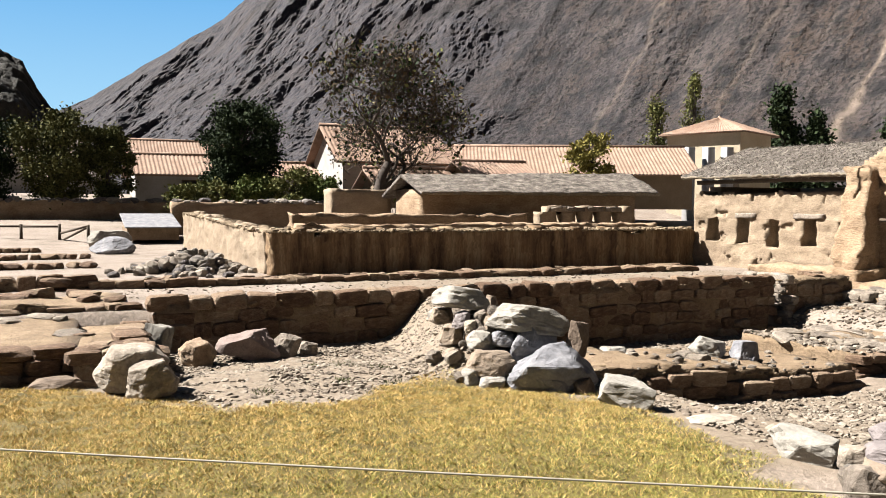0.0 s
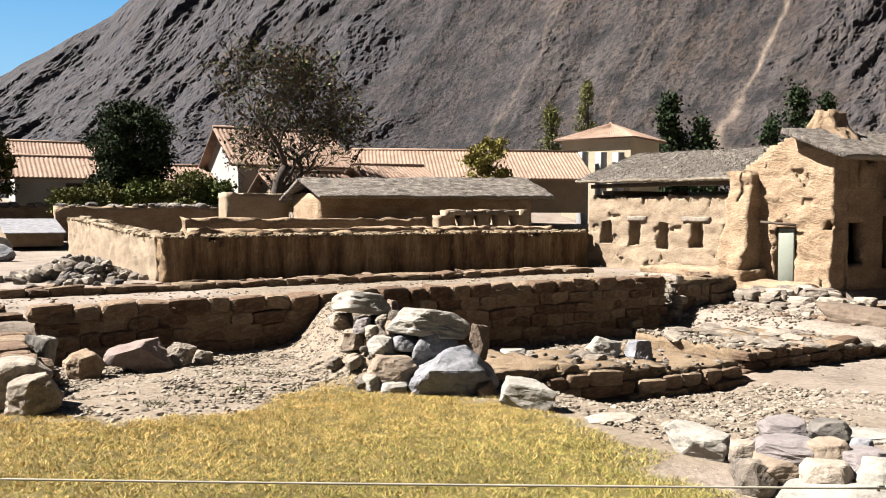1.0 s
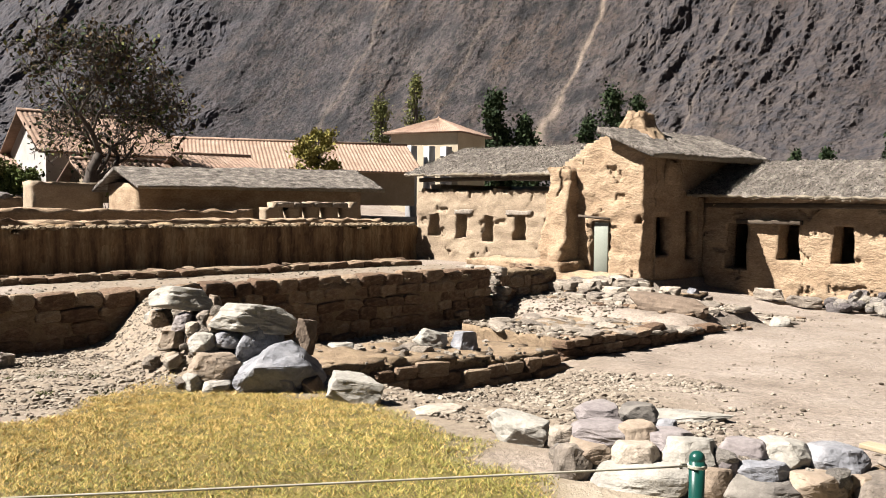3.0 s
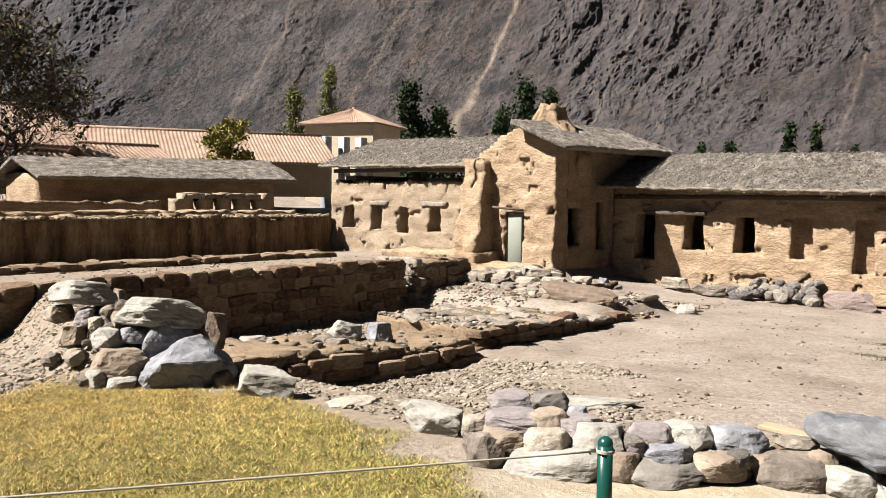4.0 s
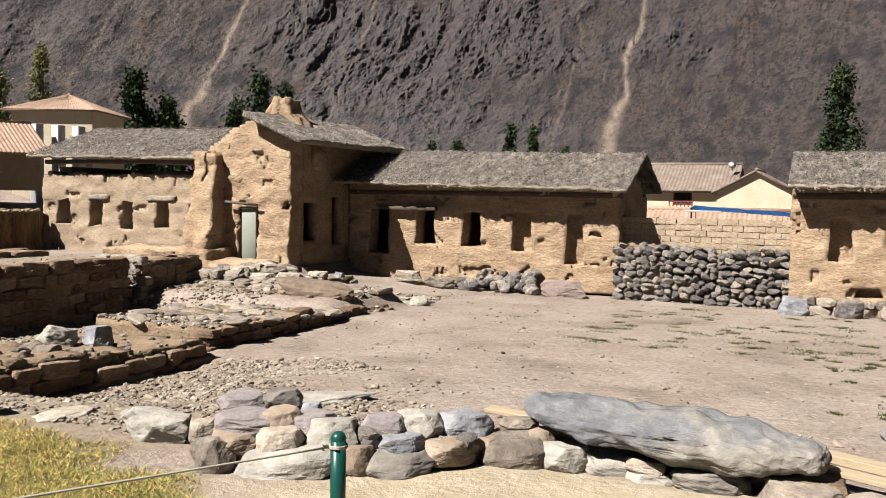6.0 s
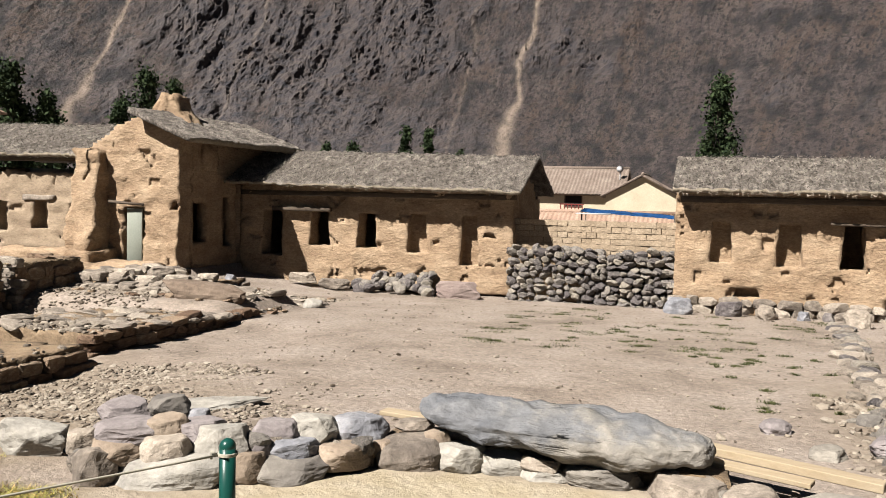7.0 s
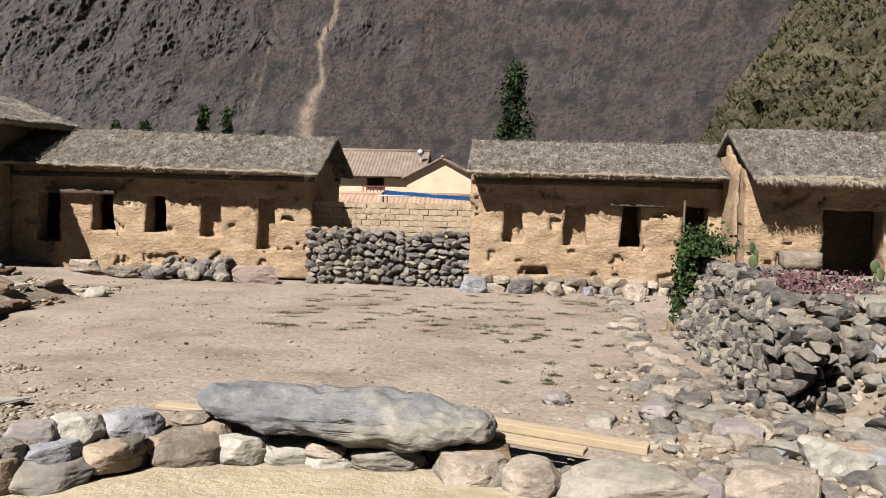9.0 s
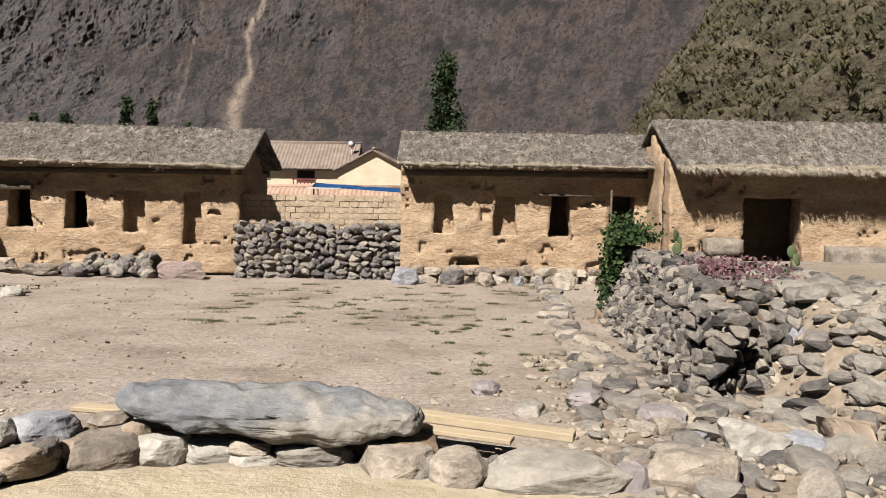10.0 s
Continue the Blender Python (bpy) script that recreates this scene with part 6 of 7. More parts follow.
def build_village():
    e = math.pi / 2
    # white house beside the bare tree
    village_house((-48.6, 17.4, 2.0), 6.4, 6.0, 2.45, 4.4, e, WHITEWASH, TILE, "whitewashed house with a clay tile roof behind the bare tree", [(-1, 0, 1.2, 1, 1)])
    village_house((-43.0, 17.0, 1.6), 4.0, 3.0, 1.3, 2.1, e, TAN, TILE, "low outbuilding with a clay tile roof")
    village_house((-42.0, 21.5, 1.4), 3.5, 3.0, 2.1, 2.75, e, TAN, TILE, "small outbuilding with a clay tile roof")
    # the long tiled roofs
    village_house((-49.9, 31.2, 1.6), 15.5, 7.5, 2.4, 4.2, 1.15, TAN, TILE, "long house with a broad clay tile roof")
    # tower
    village_house((-51.9, 46.6, 0.5), 5.8, 5.8, 7.0, 8.2, e + 0.42, CREAM, TILE, "square tower house with a hipped clay tile roof", [(1, 1.5, 4.6, 1.6, 1.2)], over=0.5, hip=3.3, name="tower_house")
    for u, v in ((-49.8, 41.9), (-49.2, 43.2), (-48.6, 44.4)):
        solo("white_pillar", box(u - 0.32, u + 0.32, v - 0.32, v + 0.32, 0.5, 6.15), WHITE, (u, v, 0.5), "white plastered pillar before the tower house", "pillar", "white pillars")
    # house with the dark window, and those behind it
    village_house((-56.0, 7.0, 1.9), 6.2, 4.5, 1.85, 2.95, e, WHITEWASH, TILE, "low whitewashed house with one dark window", [(-1, 0.2, 0.6, 1.3, 0.75)])
    village_house((-69.5, 8.5, 2.4), 7.0, 5.0, 2.9, 4.3, e, TAN, TILE, "tan house with a clay tile roof")
    village_house((-74.0, -2.5, 2.4), 7.0, 6.0, 3.0, 4.7, e, WHITEWASH, TILE_GREY, "pale house with a weathered tile roof")
    village_house((-63.5, 0.2, 2.4), 4.0, 3.0, 1.2, 1.7, e, WHITEWASH, TILE_GREY, "small pale shed with a low roof")
    village_house((-52.0, 12.5, 1.9), 5.0, 4.0, 1.6, 2.4, e, WHITEWASH, TILE, "low whitewashed house behind the shrubs")
    # far side, between the two thatched houses
    h = village_house((-9.6, 60.6, -0.5), 7.0, 6.0, 3.0, 4.6, 0.0, CREAM, TILE_GREY, "cream house with weathered tiles and a red balcony", [(-1, -2.2, 2.05, 0.8, 0.75), (-1, 0.6, 1.9, 1.2, 0.95)])
    for x in (-4.0, 0.6):
        b = part("balcony", box(x - 0.8, x + 0.8, -3.7, -3.0, 1.5, 1.58), RED, h, "red wooden balcony", smooth=False)
        for k in range(7):
            part("baluster", box(x - 0.76 + k * 0.24, x - 0.70 + k * 0.24, -3.7, -3.62, 1.58, 2.05), RED, b, smooth=False)
        part("rail", box(x - 0.8, x + 0.8, -3.72, -3.6, 2.05, 2.12), RED, b, smooth=False)
    village_house((-4.3, 58.5, -0.5), 6.0, 4.6, 2.8, 4.05, e, CREAM, TILE_GREY, "cream house with a bright gable end", over=0.3)
    village_house((-6.5, 47.0, -0.5), 9.0, 2.0, 1.15, 1.65, 0.0, TAN, TILE, "low shed with a reddish tile roof")
    d = thing("satellite_dish", (-6.1, 59.0, 3.2), "small white satellite dish on the roof", "satellite dish")
    part("mast", tube([(-6.1, 59.0, 3.0), (-6.1, 59.0, 4.0)], [0.04, 0.04], 6), WHITE, d)
    bm = bmesh.new()
    bmesh.ops.create_cone(bm, cap_ends=True, segments=16, radius1=0.24, radius2=0.05, depth=0.10, matrix=Matrix.Translation((-6.1, 58.9, 4.05)) @ Euler((1.2, 0, 0.3)).to_matrix().to_4x4())
    part("dish", bm, WHITE, d)
    tarp = bmesh.new()
    for i in range(17):
        for j in range(5):
            tarp.verts.new((-6.1 + 4.6 * i / 16, 41.0 + 1.5 * j / 4, 1.25 + 0.16 * j / 4 + 0.04 * nz(i, j, 0, 0.7) - 0.25 * i / 16))
    tarp.verts.ensure_lookup_table()
    for i in range(16):
        for j in range(4):
            tarp.faces.new([tarp.verts[k] for k in (i * 5 + j, i * 5 + 5 + j, i * 5 + 6 + j, i * 5 + 1 + j)])
    bmesh.ops.solidify(tarp, geom=tarp.faces, thickness=0.03)
    t = thing("tarpaulin_shelter", (-3.8, 41.7, -0.6), "blue and white tarpaulin stretched over poles", "shelter")
    part("tarpaulin", tarp, BLUE, t)
    part("white_sheet", box(-6.2, -4.6, 40.4, 41.0, 1.14, 1.2), WHITE, t, "white sheet")
    for u in (-6.0, -1.7):
        for v in (41.05, 42.4):
            part("pole", tube([(u, v, -0.7), (u, v, 1.25)], [0.04, 0.04], 6), OLDWOOD, t)
    # thatched house behind the enclosure
    h = thing("thatched_house", (-28.5, 17, 0.3), "dark adobe house with thatch behind the enclosure", "house", "thatched houses")
    part("wall", carved(spans(-30.2, -27.6, 0.4), spans(11.5, 20.6, 0.4), spans(0.0, 2.3, 0.3), lambda u, v, z: True, 0.04, 0.02, seed=81), ADOBE, h)
    part("gable", carved(spans(-30.2, -27.6, 0.26), spans(20.2, 20.6, 0.2), spans(2.3, 3.0, 0.14), lambda u, v, z: z < 2.95 - abs(u + 28.9) * 0.52, 0.02, 0.02, seed=82), ADOBE, h, "adobe gable end")
    part("roof", thatch_slope((-28.9, 11.2, 2.85), (-28.9, 21.3, 3.08), (-26.9, 11.2, 2.2), (-26.9, 21.3, 2.25), 0.12, 83.0, cols=80), [THATCH, STRAW], h, "dark grey thatch slope")
    part("roof", thatch_slope((-28.92, 11.2, 2.85), (-28.92, 21.3, 3.08), (-31.0, 11.2, 2.1), (-31.0, 21.3, 2.2), 0.12, 84.0, cols=40, rows=8), [THATCH, STRAW], h, "dark grey thatch slope")
    p = thing("adobe_wall", (-25.8, 17.2, 0.9), "low pale adobe parapet with small square openings", "adobe wall", "adobe enclosure")
    hs = [(15.65, 15.97), (16.35, 16.72), (17.14, 17.48), (17.93, 18.28)]
    part("wall", carved(spans(-25.9, -25.5, 0.2), spans(15.0, 18.9, 0.16, [k for q in hs for k in q]), spans(0.6, 1.72, 0.14, [1.16, 1.52]), lambda u, v, z: not any(a < v < b and 1.16 < z < 1.52 for a, b in hs) and z < 1.72 - 0.1 * (nz(0, v, 0, 1.5) > 0.1), 0.04, 0.02, seed=85), ADOBE_GREY, p)
    for a, b in hs:
        part("lintel", rock_box(-25.95, -25.45, a - 0.16, b + 0.16, 1.53, 1.69, a), PALESTONE, p)
    for u, v, a, b, z in ((-31.5, 10.4, 0.5, 2.4, 2.32), (-30.5, 12.7, 0.5, 1.5, 2.2)):
        p = thing("adobe_wall", (u, v, 0.5), "stub of a broken pale adobe wall", "adobe wall", "adobe enclosure")
        part("wall", carved(spans(u - a, u + a, 0.25), spans(v - b / 2, v + b / 2, 0.25), spans(0.2, z, 0.2), lambda q, r, s: s < z - 0.4 * (b < 2) * abs(r - v), 0.06, 0.03, seed=86 + v), ADOBE_GREY, p)
    p = thing("adobe_wall", (-50, 2, 0.5), "long old adobe wall topped with dark stones before the village", "adobe wall")
    part("wall", carved(spans(-50.6, -50.0, 0.6), spans(-14, 13.5, 0.5), spans(0.2, 1.9, 0.28), lambda u, v, z: True, 0.08, 0.04, seed=88), ADOBE, p)
    q = thing("stone_wall", (-41.8, 9.5, 0.5), "dark rubble-topped wall before the shrubs", "stone wall")
    part("wall", carved(spans(-42.1, -41.5, 0.4), spans(4.6, 14.5, 0.4), spans(0.2, 1.85, 0.25), lambda u, v, z: True, 0.08, 0.04, seed=89), ADOBE, q)
    rng = random.Random(77)
    cap_stones(q, "field", -42.1, -41.5, 4.8, 14.3, 1.85, 60, 0.42, rng, 0.5)
    cap_stones(p, "field", -50.6, -50.0, -10, 13, 1.9, 110, 0.5, rng, 0.5)
    t = thing("stone_shed", (-39, 3.7, 0.2), "low hut with a grey sheet roof beside the enclosure", "shed")
    part("wall", box(-41.3, -38.0, 2.4, 4.5, 0.2, 0.72), EARTH, t, smooth=False)
    bm = bmesh.new()
    add_box(bm, -41.4, -37.8, 2.3, 4.6, 0.74, 0.80, bevel=0.02)
    for v in bm.verts:
        v.co.z += 0.15 * (-38 - v.co.x)
    part("roof", bm, GREYROCK, t, "grey sheet roof", smooth=False)
    big_rock("boulder", "large smooth grey boulder lying on the plaza", GREYROCK, (-31.2, 1.5, 0.0), (1.7, 1.0, 0.62), 1.154, seed=401, group="plaza boulders", cuts=5)
    big_rock("boulder", "long pale boulder behind the grey one", WHITEROCK, (-35.0, 1.6, 0.0), (1.7, 0.9, 0.75), 1.154, seed=402, group="plaza boulders", cuts=5)
    h = thing("rubble_heap", (-22.0, 2.9, 0.0), "heap of dark rubble against the enclosure", "rubble")
    for _ in range(260):
        k = abs(rng.gauss(0, 1))
        u, v = -22.3 + rng.gauss(0, 0.9), 2.9 + rng.gauss(0, 0.65)
        q = math.exp(-(((u + 22.3) / 1.1) ** 2 + ((v - 2.9) / 0.9) ** 2))
        s = rng.uniform(0.12, 0.32)
        stone(h, "pale" if rng.random() < 0.5 else "field", (u, v, rng.uniform(0, 0.55) * q + 0.03), (s * 1.2, s, s * 0.7), (rng.uniform(-0.5, 0.5), rng.uniform(-0.5, 0.5), rng.uniform(0, 6)), rng)
    f = thing("wooden_fence", (-40, -0.5, 0.1), "rough wooden rail fence on the plaza", "fence")
    for u, v in ((-40.5, -1.7), (-40, -0.2), (-38.5, 0.9)):
        part("post", tube([(u, v, -0.05), (u, v, 0.85)], [0.07, 0.06], 7), OLDWOOD, f)
    for a, b in (((-40.5, -1.7, 0.75), (-40, -0.2, 0.75)), ((-40, -0.2, 0.45), (-38.5, 0.9, 0.8)), ((-40, -0.2, 0.1), (-38.5, 0.9, 0.75)), ((-42, -5, 0.75), (-40.5, -1.7, 0.75))):
        part("rail", tube([a, b], [0.05, 0.045], 6), OLDWOOD, f)
    s = thing("stone_edging", (-26, -1, 0), "low rows of flat stones edging the plaza", "stone edging")
    for u in (-24.2, -28.5, -33.0):
        for k in range(22):
            w = rng.uniform(0.3, 0.6)
            stone(s, "brown", (u + rng.uniform(-0.2, 0.2), -7 + k * 0.36 * (0.8 if u < -30 else 1), 0.06), (w, w, 0.22), (0, 0, rng.uniform(0, 6)), rng)


# ---- trees ----
def grow(bm, p, d, length, radius, depth, rng, tips, spread=0.6, up=0.1, wob=0.18):
    pts, rad = [p], [radius]
    n = 4
    for i in range(n):
        d = (d + Vector((rng.gauss(0, wob), rng.gauss(0, wob), rng.gauss(0, wob) + up * 0.3))).normalized()
        p = p + d * length / n
        pts.append(p)
        rad.append(radius * (1 - 0.42 * (i + 1) / n))
    tube(pts, rad, 7 if depth > 3 else 4 if depth > 1 else 3, bm)
    if depth == 0:
        tips.append((p, d))
        return
    tips.append((pts[2], d))
    for k in range(rng.choice([2, 3, 3]) + (depth > 4)):
        a = d.orthogonal().normalized()
        a = Matrix.Rotation(rng.uniform(0, 6.3), 3, d) @ a
        nd = (d + a * rng.uniform(0.5, 1.1) * spread * 1.6 + Vector((0, 0, up))).normalized()
        grow(bm, pts[rng.choice([2, 3, 4])] if k else p, nd, length * rng.uniform(0.66, 0.9), max(0.019, rad[-1] * rng.uniform(0.62, 0.85)), depth - 1, rng, tips, spread, up, wob)


def tree(name, base, height, rng, bark, leaf_mats, depth=5, leaf=0.18, per_tip=10, puff=0.4, spread=0.6, up=0.12, label="", group="", trunk=0.035, category="tree"):
    t = thing(name, base, label, category, group)
    bm = bmesh.new()
    tips = []
    o = Vector(base)
    grow(bm, o + Vector((0, 0, -0.2)), Vector((0, 0, 1)), height * 0.2, height * trunk, depth, rng, tips, spread, up)
    part("trunk", bm, bark, t, "bark-brown trunk and limbs")
    for k, (mat, share) in enumerate(leaf_mats):
        me = leaves(int(len(tips) * per_tip * share), lambda r: (lambda q: q[0] + Vector((r.gauss(0, puff), r.gauss(0, puff), r.gauss(0, puff))) - o)(r.choice(tips)), leaf, rng, mat, "crown")
        c = new("crown", me)
        c.parent = t
        BASE[c] = BASE[t]
    return t


def crown_tree(name, base, height, width, rng, mat, label, leaf=0.3, n=6000, low=0.15, cone=False, group="", category="tree"):
    """A dense tree: a trunk and a crown of leafy clumps."""
    t = thing(name, base, label, category, group)
    o = Vector(base)
    bm = bmesh.new()
    tube([o + Vector((0, 0, -0.3)), o + Vector((0.1, 0, height * 0.5)), o + Vector((0, 0.1, height * 0.9))], [height * 0.03, height * 0.02, height * 0.008], 7, bm)
    clumps = []
    for _ in range(60):
        z = rng.uniform(low, 0.97)
        r = width * 0.43 * ((1 - (z - low) / (1 - low)) ** 0.8 + 0.08 if cone else math.sqrt(max(0.05, 1 - ((z - 0.55) / 0.5) ** 2)))
        a = rng.uniform(0, 6.3)
        q = r * math.sqrt(rng.random())
        c = Vector((math.cos(a) * q, math.sin(a) * q, z * height))
        clumps.append((c, width * rng.uniform(0.03, 0.10)))
        tube([o + Vector((0, 0, z * height * 0.75)), o + c], [height * 0.008, height * 0.003], 4, bm)
    part("trunk", bm, BARK, t, "bark-brown trunk and limbs")

    def place(r):
        c, s = r.choice(clumps)
        return c + Vector((r.gauss(0, s), r.gauss(0, s), r.gauss(0, s * (1.4 if cone else 0.8))))

    c = new("crown", leaves(int(n * 1.7), place, leaf * 0.62, rng, mat, "crown"))
    c.parent = t
    BASE[c] = BASE[t]
    return t


def build_trees():
    rng = random.Random(63)
    tree("bare_tree", (-39.7, 14.1, 1.2), 15.0, rng, BARK, [(LEAF_DRY, 0.45), (LEAF_OLIVE, 0.2), (LEAF_DARK, 0.35)], depth=7, leaf=0.14, per_tip=1.2, puff=0.28, spread=0.85, up=0.14, label="large half-bare tree with dry brown leaves", trunk=0.024)
    crown_tree("leafy_tree", (-46.6, 8.8, 1.2), 6.2, 4.6, rng, LEAF_DARK, "dense dark green leafy tree", 0.17, 16000, 0.2)
    crown_tree("leafy_tree", (-51.5, -0.4, 1.5), 5.2, 4.4, rng, LEAF_SHADE, "olive green tree beside the village houses", 0.16, 14000, 0.12)
    crown_tree("leafy_tree", (-52.2, 2.3, 1.5), 4.6, 3.2, rng, LEAF_SHADE, "olive green tree beside the village houses", 0.16, 10000, 0.12)
    crown_tree("leafy_tree", (-53.5, -4.6, 1.0), 5.6, 6.0, rng, LEAF_DARK, "dark bushy tree behind the old wall", 0.18, 15000, 0.02)
    for u, v, h, w, m in ((-44.6, 7.2, 1.5, 2.6, LEAF_OLIVE), (-44.3, 9.0, 1.9, 2.6, LEAF_MID), (-43.4, 10.9, 2.2, 2.8, LEAF_OLIVE), (-43.0, 12.2, 1.9, 2.4, LEAF_MID), (-44.5, 5.6, 1.3, 2.0, LEAF_OLIVE)):
        crown_tree("bush", (u, v, 1.3), h, w, rng, m, "rough green shrub in front of the houses", 0.16, 4200, 0.02, category="shrub")
    crown_tree("leafy_tree", (-43.9, 29.4, 1.5), 4.7, 3.2, rng, LEAF_YELLOW, "yellowing round tree among the roofs", 0.2, 5000, 0.15)
    for u, v, z, h, w in ((-95.9, 81.4, 4, 17.0, 5.0), (-98.5, 77.0, 4, 13.0, 6.0)):
        crown_tree("poplar", (u, v, z), h, w, rng, LEAF_OLIVE, "slim bare-branched poplar before the mountain", 0.35, 2600, 0.15, True)
    for u, v, h, w in ((-75.6, 77.4, 14.0, 7.0), (-73.0, 80.0, 11.0, 6.0), (-80.4, 108.2, 19.0, 7.0), (-77.0, 110.0, 17.0, 6.5), (-83.5, 106.0, 14.0, 6.0)):
        crown_tree("conifer", (u, v, 1.5), h, w, rng, LEAF_DARK, "dark green tree before the mountain", 0.5, 4500, 0.1, True)
    crown_tree("poplar", (0.2, 91.0, 0.0), 14.6, 5.4, rng, LEAF_DARK, "tall dark green poplar behind the thatched house", 0.4, 6500, 0.05, True)
    for u, v, h in ((-51, 152, 15.0), (-55.5, 152, 15.5), (-66.5, 152, 13.0), (-71, 150, 12.0), (-46, 155, 11.0)):
        crown_tree("conifer", (u, v, 0.0), h, 5.0, rng, LEAF_DARK, "dark green tree at the mountain's foot", 0.6, 2600, 0.05, True)


build_rock_pile()
build_loose_rocks()
build_edge_wall()
build_rope_fence()
build_bank()
build_yard_walls()
build_village()
build_trees()


# ---- turf, gravel and weeds ----
def blade_field(n, place, height, width, rng, material, name, label, category, lean=0.5, lift=0.0):
    co, faces = [], []
    for _ in range(n):
        q = place(rng)
        if q is None:
            continue
        u, v = q
        p = Vector((u, v, ground_h(u, v) + 0.02 * nz(u, v, 1, 1.1) + 0.012 * nz(u, v, 5, 5) + lift))
        a = rng.uniform(0, 6.28)
        w = Vector((math.cos(a), math.sin(a), 0)) * width * rng.uniform(0.6, 1.3)
        b = rng.uniform(0, 6.28)
        h = height * rng.uniform(0.5, 1.4)
        tip = p + Vector((math.cos(b) * lean * h * rng.random() * 2, math.sin(b) * lean * h * rng.random() * 2, h))
        k = len(co)
        co += [p - w, p + w, tip]
        faces.append((k, k + 1, k + 2))
    me = bpy.data.meshes.new(name)
    me.from_pydata(co, [], faces)
    me.materials.append(material)
    ob = new(name, me)
    ob.matrix_world = GRID
    return tagged(ob, label, category, kind="stuff")


def turf_spot(r):
    u, v = r.uniform(-9.0, -2.2), r.uniform(-1.6, 4.4)
    if edge_gap(GRASS_EDGE, u, v) + 0.25 * nz(u, v, 0, 2.0) < r.uniform(-0.12, 0.12):
        return None
    return u, v


def dry_spot(r):
    q = turf_spot(r)
    return None if q is None or r.random() < 0.75 * smooth(-7.0, -3.6, q[0]) else q


rng = random.Random(99)
blade_field(360000, dry_spot, 0.020, 0.0033, rng, GRASSBLADE, "turf", "short dry yellow-green turf", "grass", 1.1, 0.016)


def green_spot(r):
    q = turf_spot(r)
    if q and r.random() < 0.35 + 0.65 * smooth(-7.0, -3.5, q[0]) + 0.2 * nz(q[0], q[1], 4, 0.9):
        return q
    return None


blade_field(340000, green_spot, 0.020, 0.0033, rng, GREENBLADE, "green_turf", "greener patches of short turf", "grass", 1.1, 0.016)


def weed_spot(r):
    c = r.choice(WEEDS)
    return c[0] + r.gauss(0, c[2]), c[1] + r.gauss(0, c[2] * 0.7)


WEEDS = [(rng.uniform(-3.5, 2.0), rng.uniform(11, 17.8), rng.uniform(0.03, 0.13)) for _ in range(90)] + [(rng.uniform(-9.5, -7.2), rng.uniform(1.2, 3.4), rng.uniform(0.03, 0.12)) for _ in range(12)] + [(rng.uniform(0.0, 1.8), rng.uniform(8, 12), rng.uniform(0.02, 0.05)) for _ in range(25)]
blade_field(11000, weed_spot, 0.026, 0.006, rng, TUFT, "weeds", "sparse green weeds in the bare earth", "weeds", 0.9)


def scatter(n, place, sizes, rng, material, name, label, category, level=None):
    """Small broken stones as one mesh."""
    shapes = []
    for k in range(6):
        bm = rock_bm(500 + k, sub=1, cuts=6)
        shapes.append((np.array([v.co[:] for v in bm.verts]), [[v.index for v in f.verts] for f in bm.faces]))
        bm.free()
    co, faces, k = [], [], 0
    for _ in range(n):
        q = place(rng)
        if q is None:
            continue
        u, v = q[:2]
        s = rng.uniform(*sizes) * (1.8 if rng.random() < 0.12 else 1)
        pts, fs = rng.choice(shapes)
        m = np.array(Euler((rng.uniform(-0.4, 0.4), rng.uniform(-0.4, 0.4), rng.uniform(0, 6.3))).to_matrix())
        co.append((pts * np.array([s * 1.3, s, s * 0.6])) @ m.T + np.array([u, v, (level(u, v) if level else ground_h(u, v)) + s * 0.1]))
        faces += [[i + k for i in f] for f in fs]
        k += len(pts)
    me = bpy.data.meshes.new(name)
    me.from_pydata(np.concatenate(co).tolist(), [], faces)
    me.materials.append(material)
    ob = new(name, me)
    ob.matrix_world = GRID
    return tagged(ob, label, category, kind="stuff")


GRAVEL = earthy("gravel_stone", [(0.15, (0.19, 0.15, 0.11)), (0.4, (0.33, 0.27, 0.20)), (0.6, (0.45, 0.38, 0.285)), (0.85, (0.57, 0.50, 0.39))], 4, 20, bump=0.5, depth=0.01, speck=0.3, island=0.3)


def gravel_spot(r):
    if r.random() < 0.45:
        u, v = r.uniform(-6.6, -2.9), r.uniform(4.4, 8.4)
        if v > 8.0 + 0.9 * (u + 4.6) * -0.6 or (u > -4.2 and v > 6.4 and r.random() < 0.8):
            return None
        return u, v
    u, v = r.uniform(-10.8, -6.6), r.uniform(0.6, 4.6)
    return None if edge_gap(GRASS_EDGE, u, v) > -0.02 else (u, v)


scatter(15000, gravel_spot, (0.010, 0.040), rng, GRAVEL, "gravel", "broken grey-tan gravel and stone chips", "gravel")
scatter(2600, lambda r: (r.uniform(-8.5, 4), r.uniform(5.2, 18.5)), (0.012, 0.035), rng, GRAVEL, "pebbles", "small pebbles strewn over the courtyard", "pebbles")
scatter(900, lambda r: (r.uniform(-14.4, -11.9), r.uniform(0, 13)), (0.012, 0.045), rng, GRAVEL, "stone_chips", "stone chips on the platform between the walls", "gravel")


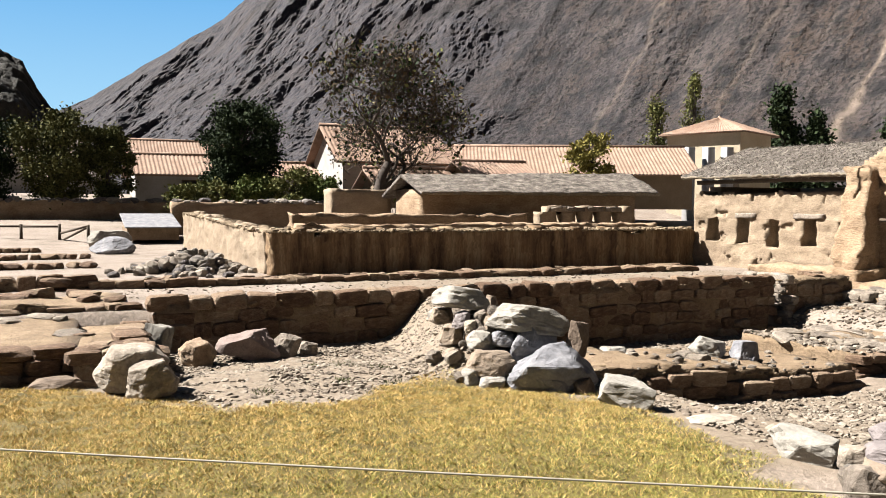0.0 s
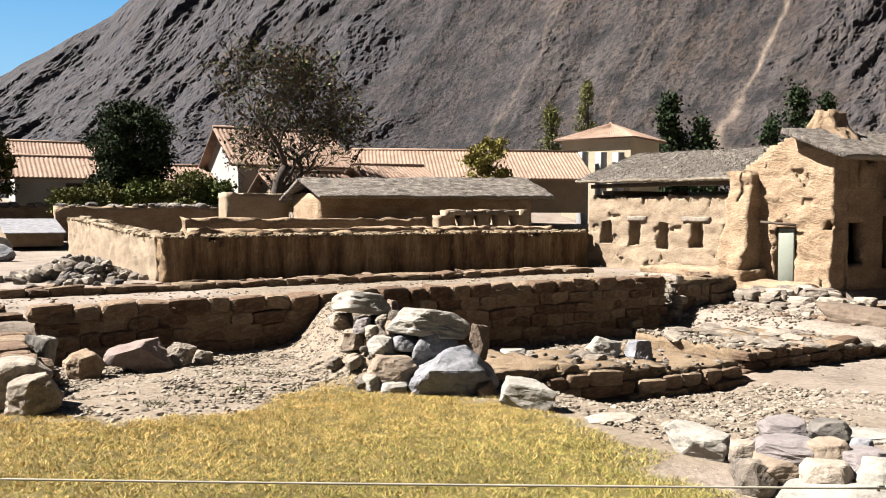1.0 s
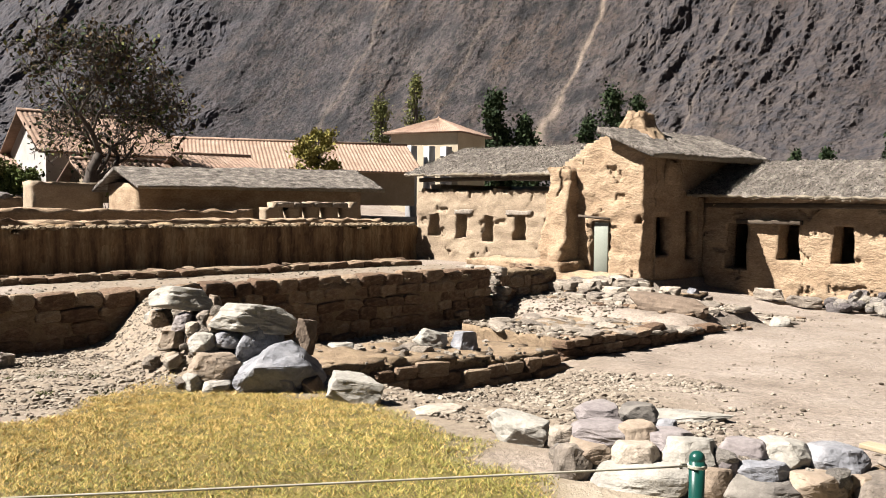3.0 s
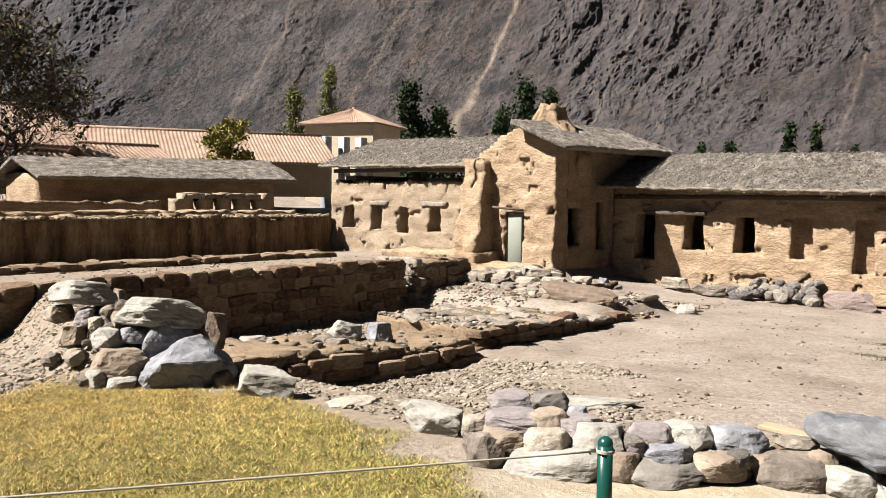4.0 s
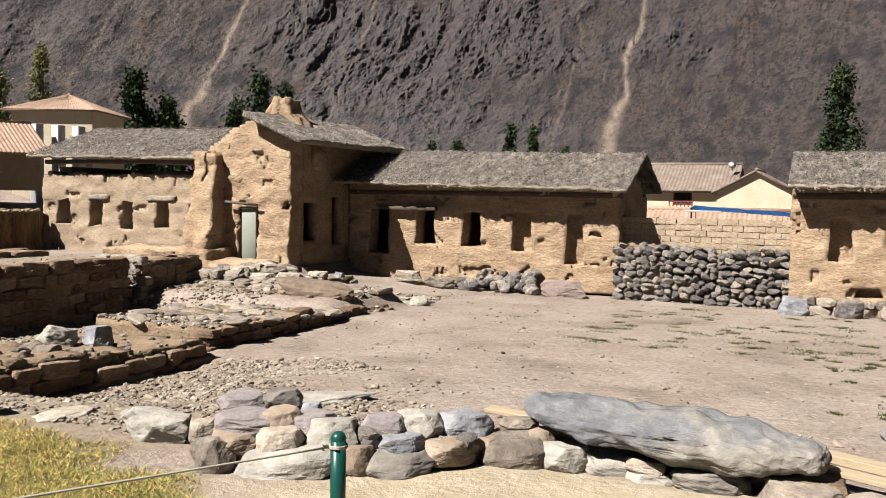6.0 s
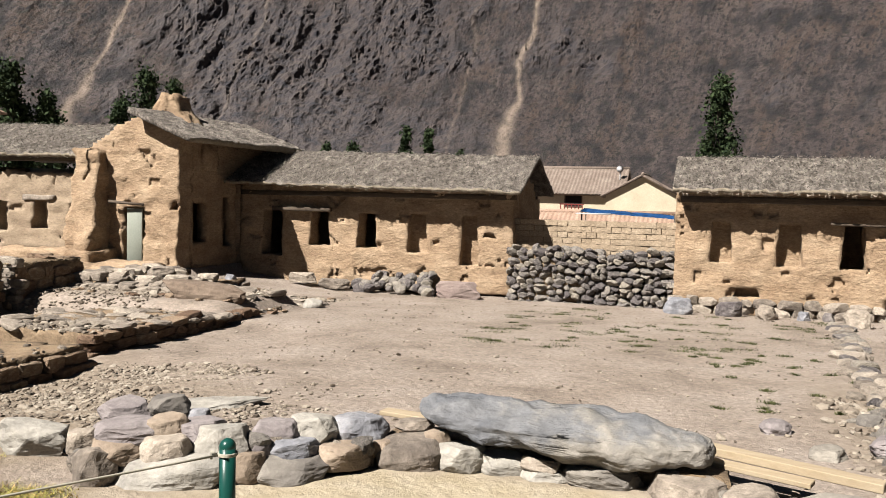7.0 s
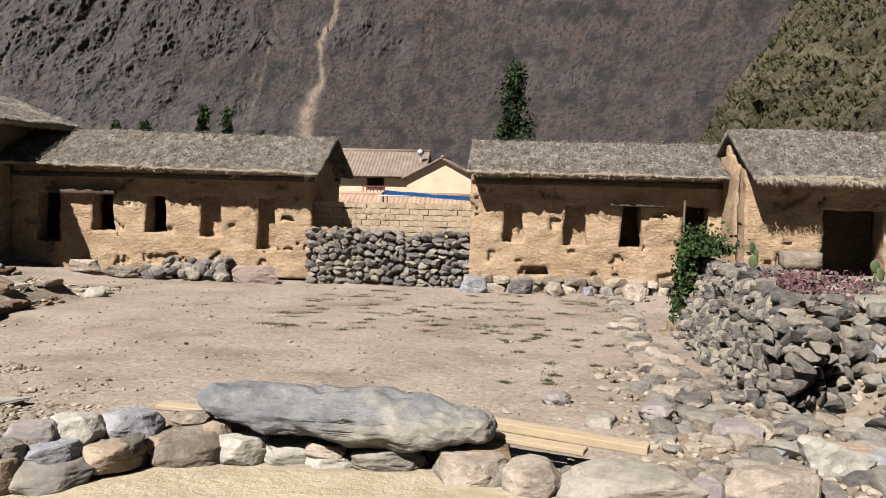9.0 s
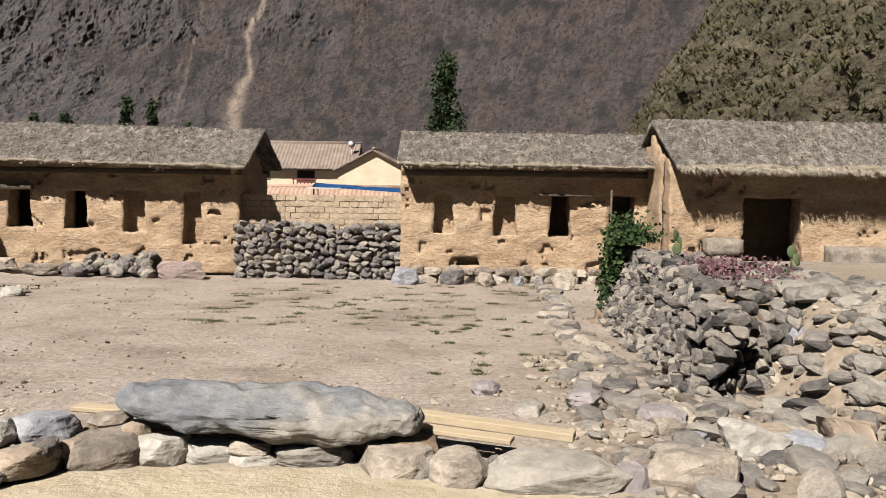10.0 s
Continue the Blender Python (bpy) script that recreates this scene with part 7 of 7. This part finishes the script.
def build_scrub():
    """Clumps of dry scrub on the near hillside."""
    r = random.Random(15)
    co, faces = [], []
    for _ in range(9000):
        az, q = r.uniform(77, 112), r.random() ** 0.8
        a, far = radians(az), 75 + 90 * q
        top = radians(interp(az, HILL_CREST))
        d = noise.fractal(Vector((az * 75 * 0.0175, q * 90, 4.0)) * 0.06, 0.8, 2.1, 6) * 8 * min(1, q * 4)
        c = Vector((math.sin(a) * (far - d), math.cos(a) * (far - d), far * math.tan(top) * q ** 0.85 + d * 0.7 - 1.5))
        s = r.uniform(0.3, 1.1)
        for _ in range(9):
            k = len(co)
            b = Vector((r.gauss(0, 1), r.gauss(0, 1), abs(r.gauss(0, 1)) + 0.4)).normalized()
            w = b.orthogonal().normalized() * s * 0.22
            co += [c - w, c + w, c + b * s * r.uniform(0.6, 1.2)]
            faces.append((k, k + 1, k + 2))
    me = bpy.data.meshes.new("scrub")
    me.from_pydata(co, [], faces)
    me.materials.append(LEAF_SCRUB)
    tagged(new("scrub", me), "dry olive scrub on the hillside", "scrub", kind="stuff")


LEAF_SCRUB = leafy("scrub_leaf", (0.03, 0.032, 0.014), (0.16, 0.14, 0.065))
build_scrub()
scatter(1900, lambda r: (r.uniform(0.9, 4.6), r.uniform(4.3, 9.0)), (0.02, 0.07), rng, GRAVEL, "rubble_chips", "stone chips between the slabs below the bank", "gravel")
CLOD = earthy("dry_clod", [(0.2, (0.17, 0.12, 0.07)), (0.5, (0.33, 0.245, 0.145)), (0.8, (0.50, 0.39, 0.245))], 3, 15, bump=0.6, depth=0.02, speck=0.5, island=0.25)
scatter(2600, lambda r: (r.uniform(-20.6, -19.85), r.uniform(4.4, 16.9)), (0.04, 0.11), rng, CLOD, "wall_crumbs", "crumbled earth and dry turf on the enclosure wall", "crumbled earth", lambda u, v: 1.04)
scatter(1700, lambda r: (r.uniform(-36, -20.6), r.uniform(4.4, 5.05)), (0.05, 0.14), rng, CLOD, "wall_crumbs", "crumbled earth on the sunlit enclosure wall", "crumbled earth", lambda u, v: 1.03 + 0.28 * smooth(-21, -35, u))
scatter(3600, lambda r: (r.uniform(-8.0, -6.8), r.uniform(4.5, 8.1)), (0.018, 0.06), rng, CLOD, "wall_crumbs", "crumbled earth on the low wall", "crumbled earth", lambda u, v: -0.02 - 0.17 * smooth(5.2, 8.0, v) + 0.035 * nz(u, v, 0, 1.3))
scatter(2200, lambda r: (r.uniform(-11.9, -11.0), r.uniform(1.0, 13.0)), (0.012, 0.04), rng, CLOD, "wall_crumbs", "crumbled earth on the long stone wall", "crumbled earth", lambda u, v: 0.40)
scatter(2600, lambda r: (r.uniform(-8.9, -7.05), r.uniform(8.5, 13.3)), (0.02, 0.07), rng, GRAVEL, "terrace_chips", "stone chips and clods on the terrace", "gravel", lambda u, v: -0.06 - 0.24 * smooth(8.4, 13.2, v))
scatter(2200, lambda r: (r.uniform(-11.0, -7.3), r.uniform(12.4, 16.4)), (0.02, 0.08), rng, GRAVEL, "terrace_chips", "stone chips before the gabled house", "gravel")
scatter(1600, lambda r: (r.uniform(-13, -11.3), r.uniform(13.2, 16.6)), (0.03, 0.09), rng, CLOD, "terrace_chips", "fallen clods below the gabled front", "crumbled earth")
scatter(2400, lambda r: (r.uniform(-11.0, -8.7), r.uniform(8.0, 12.8)), (0.018, 0.06), rng, GRAVEL, "terrace_chips", "stone chips and clods in the hollow", "gravel")
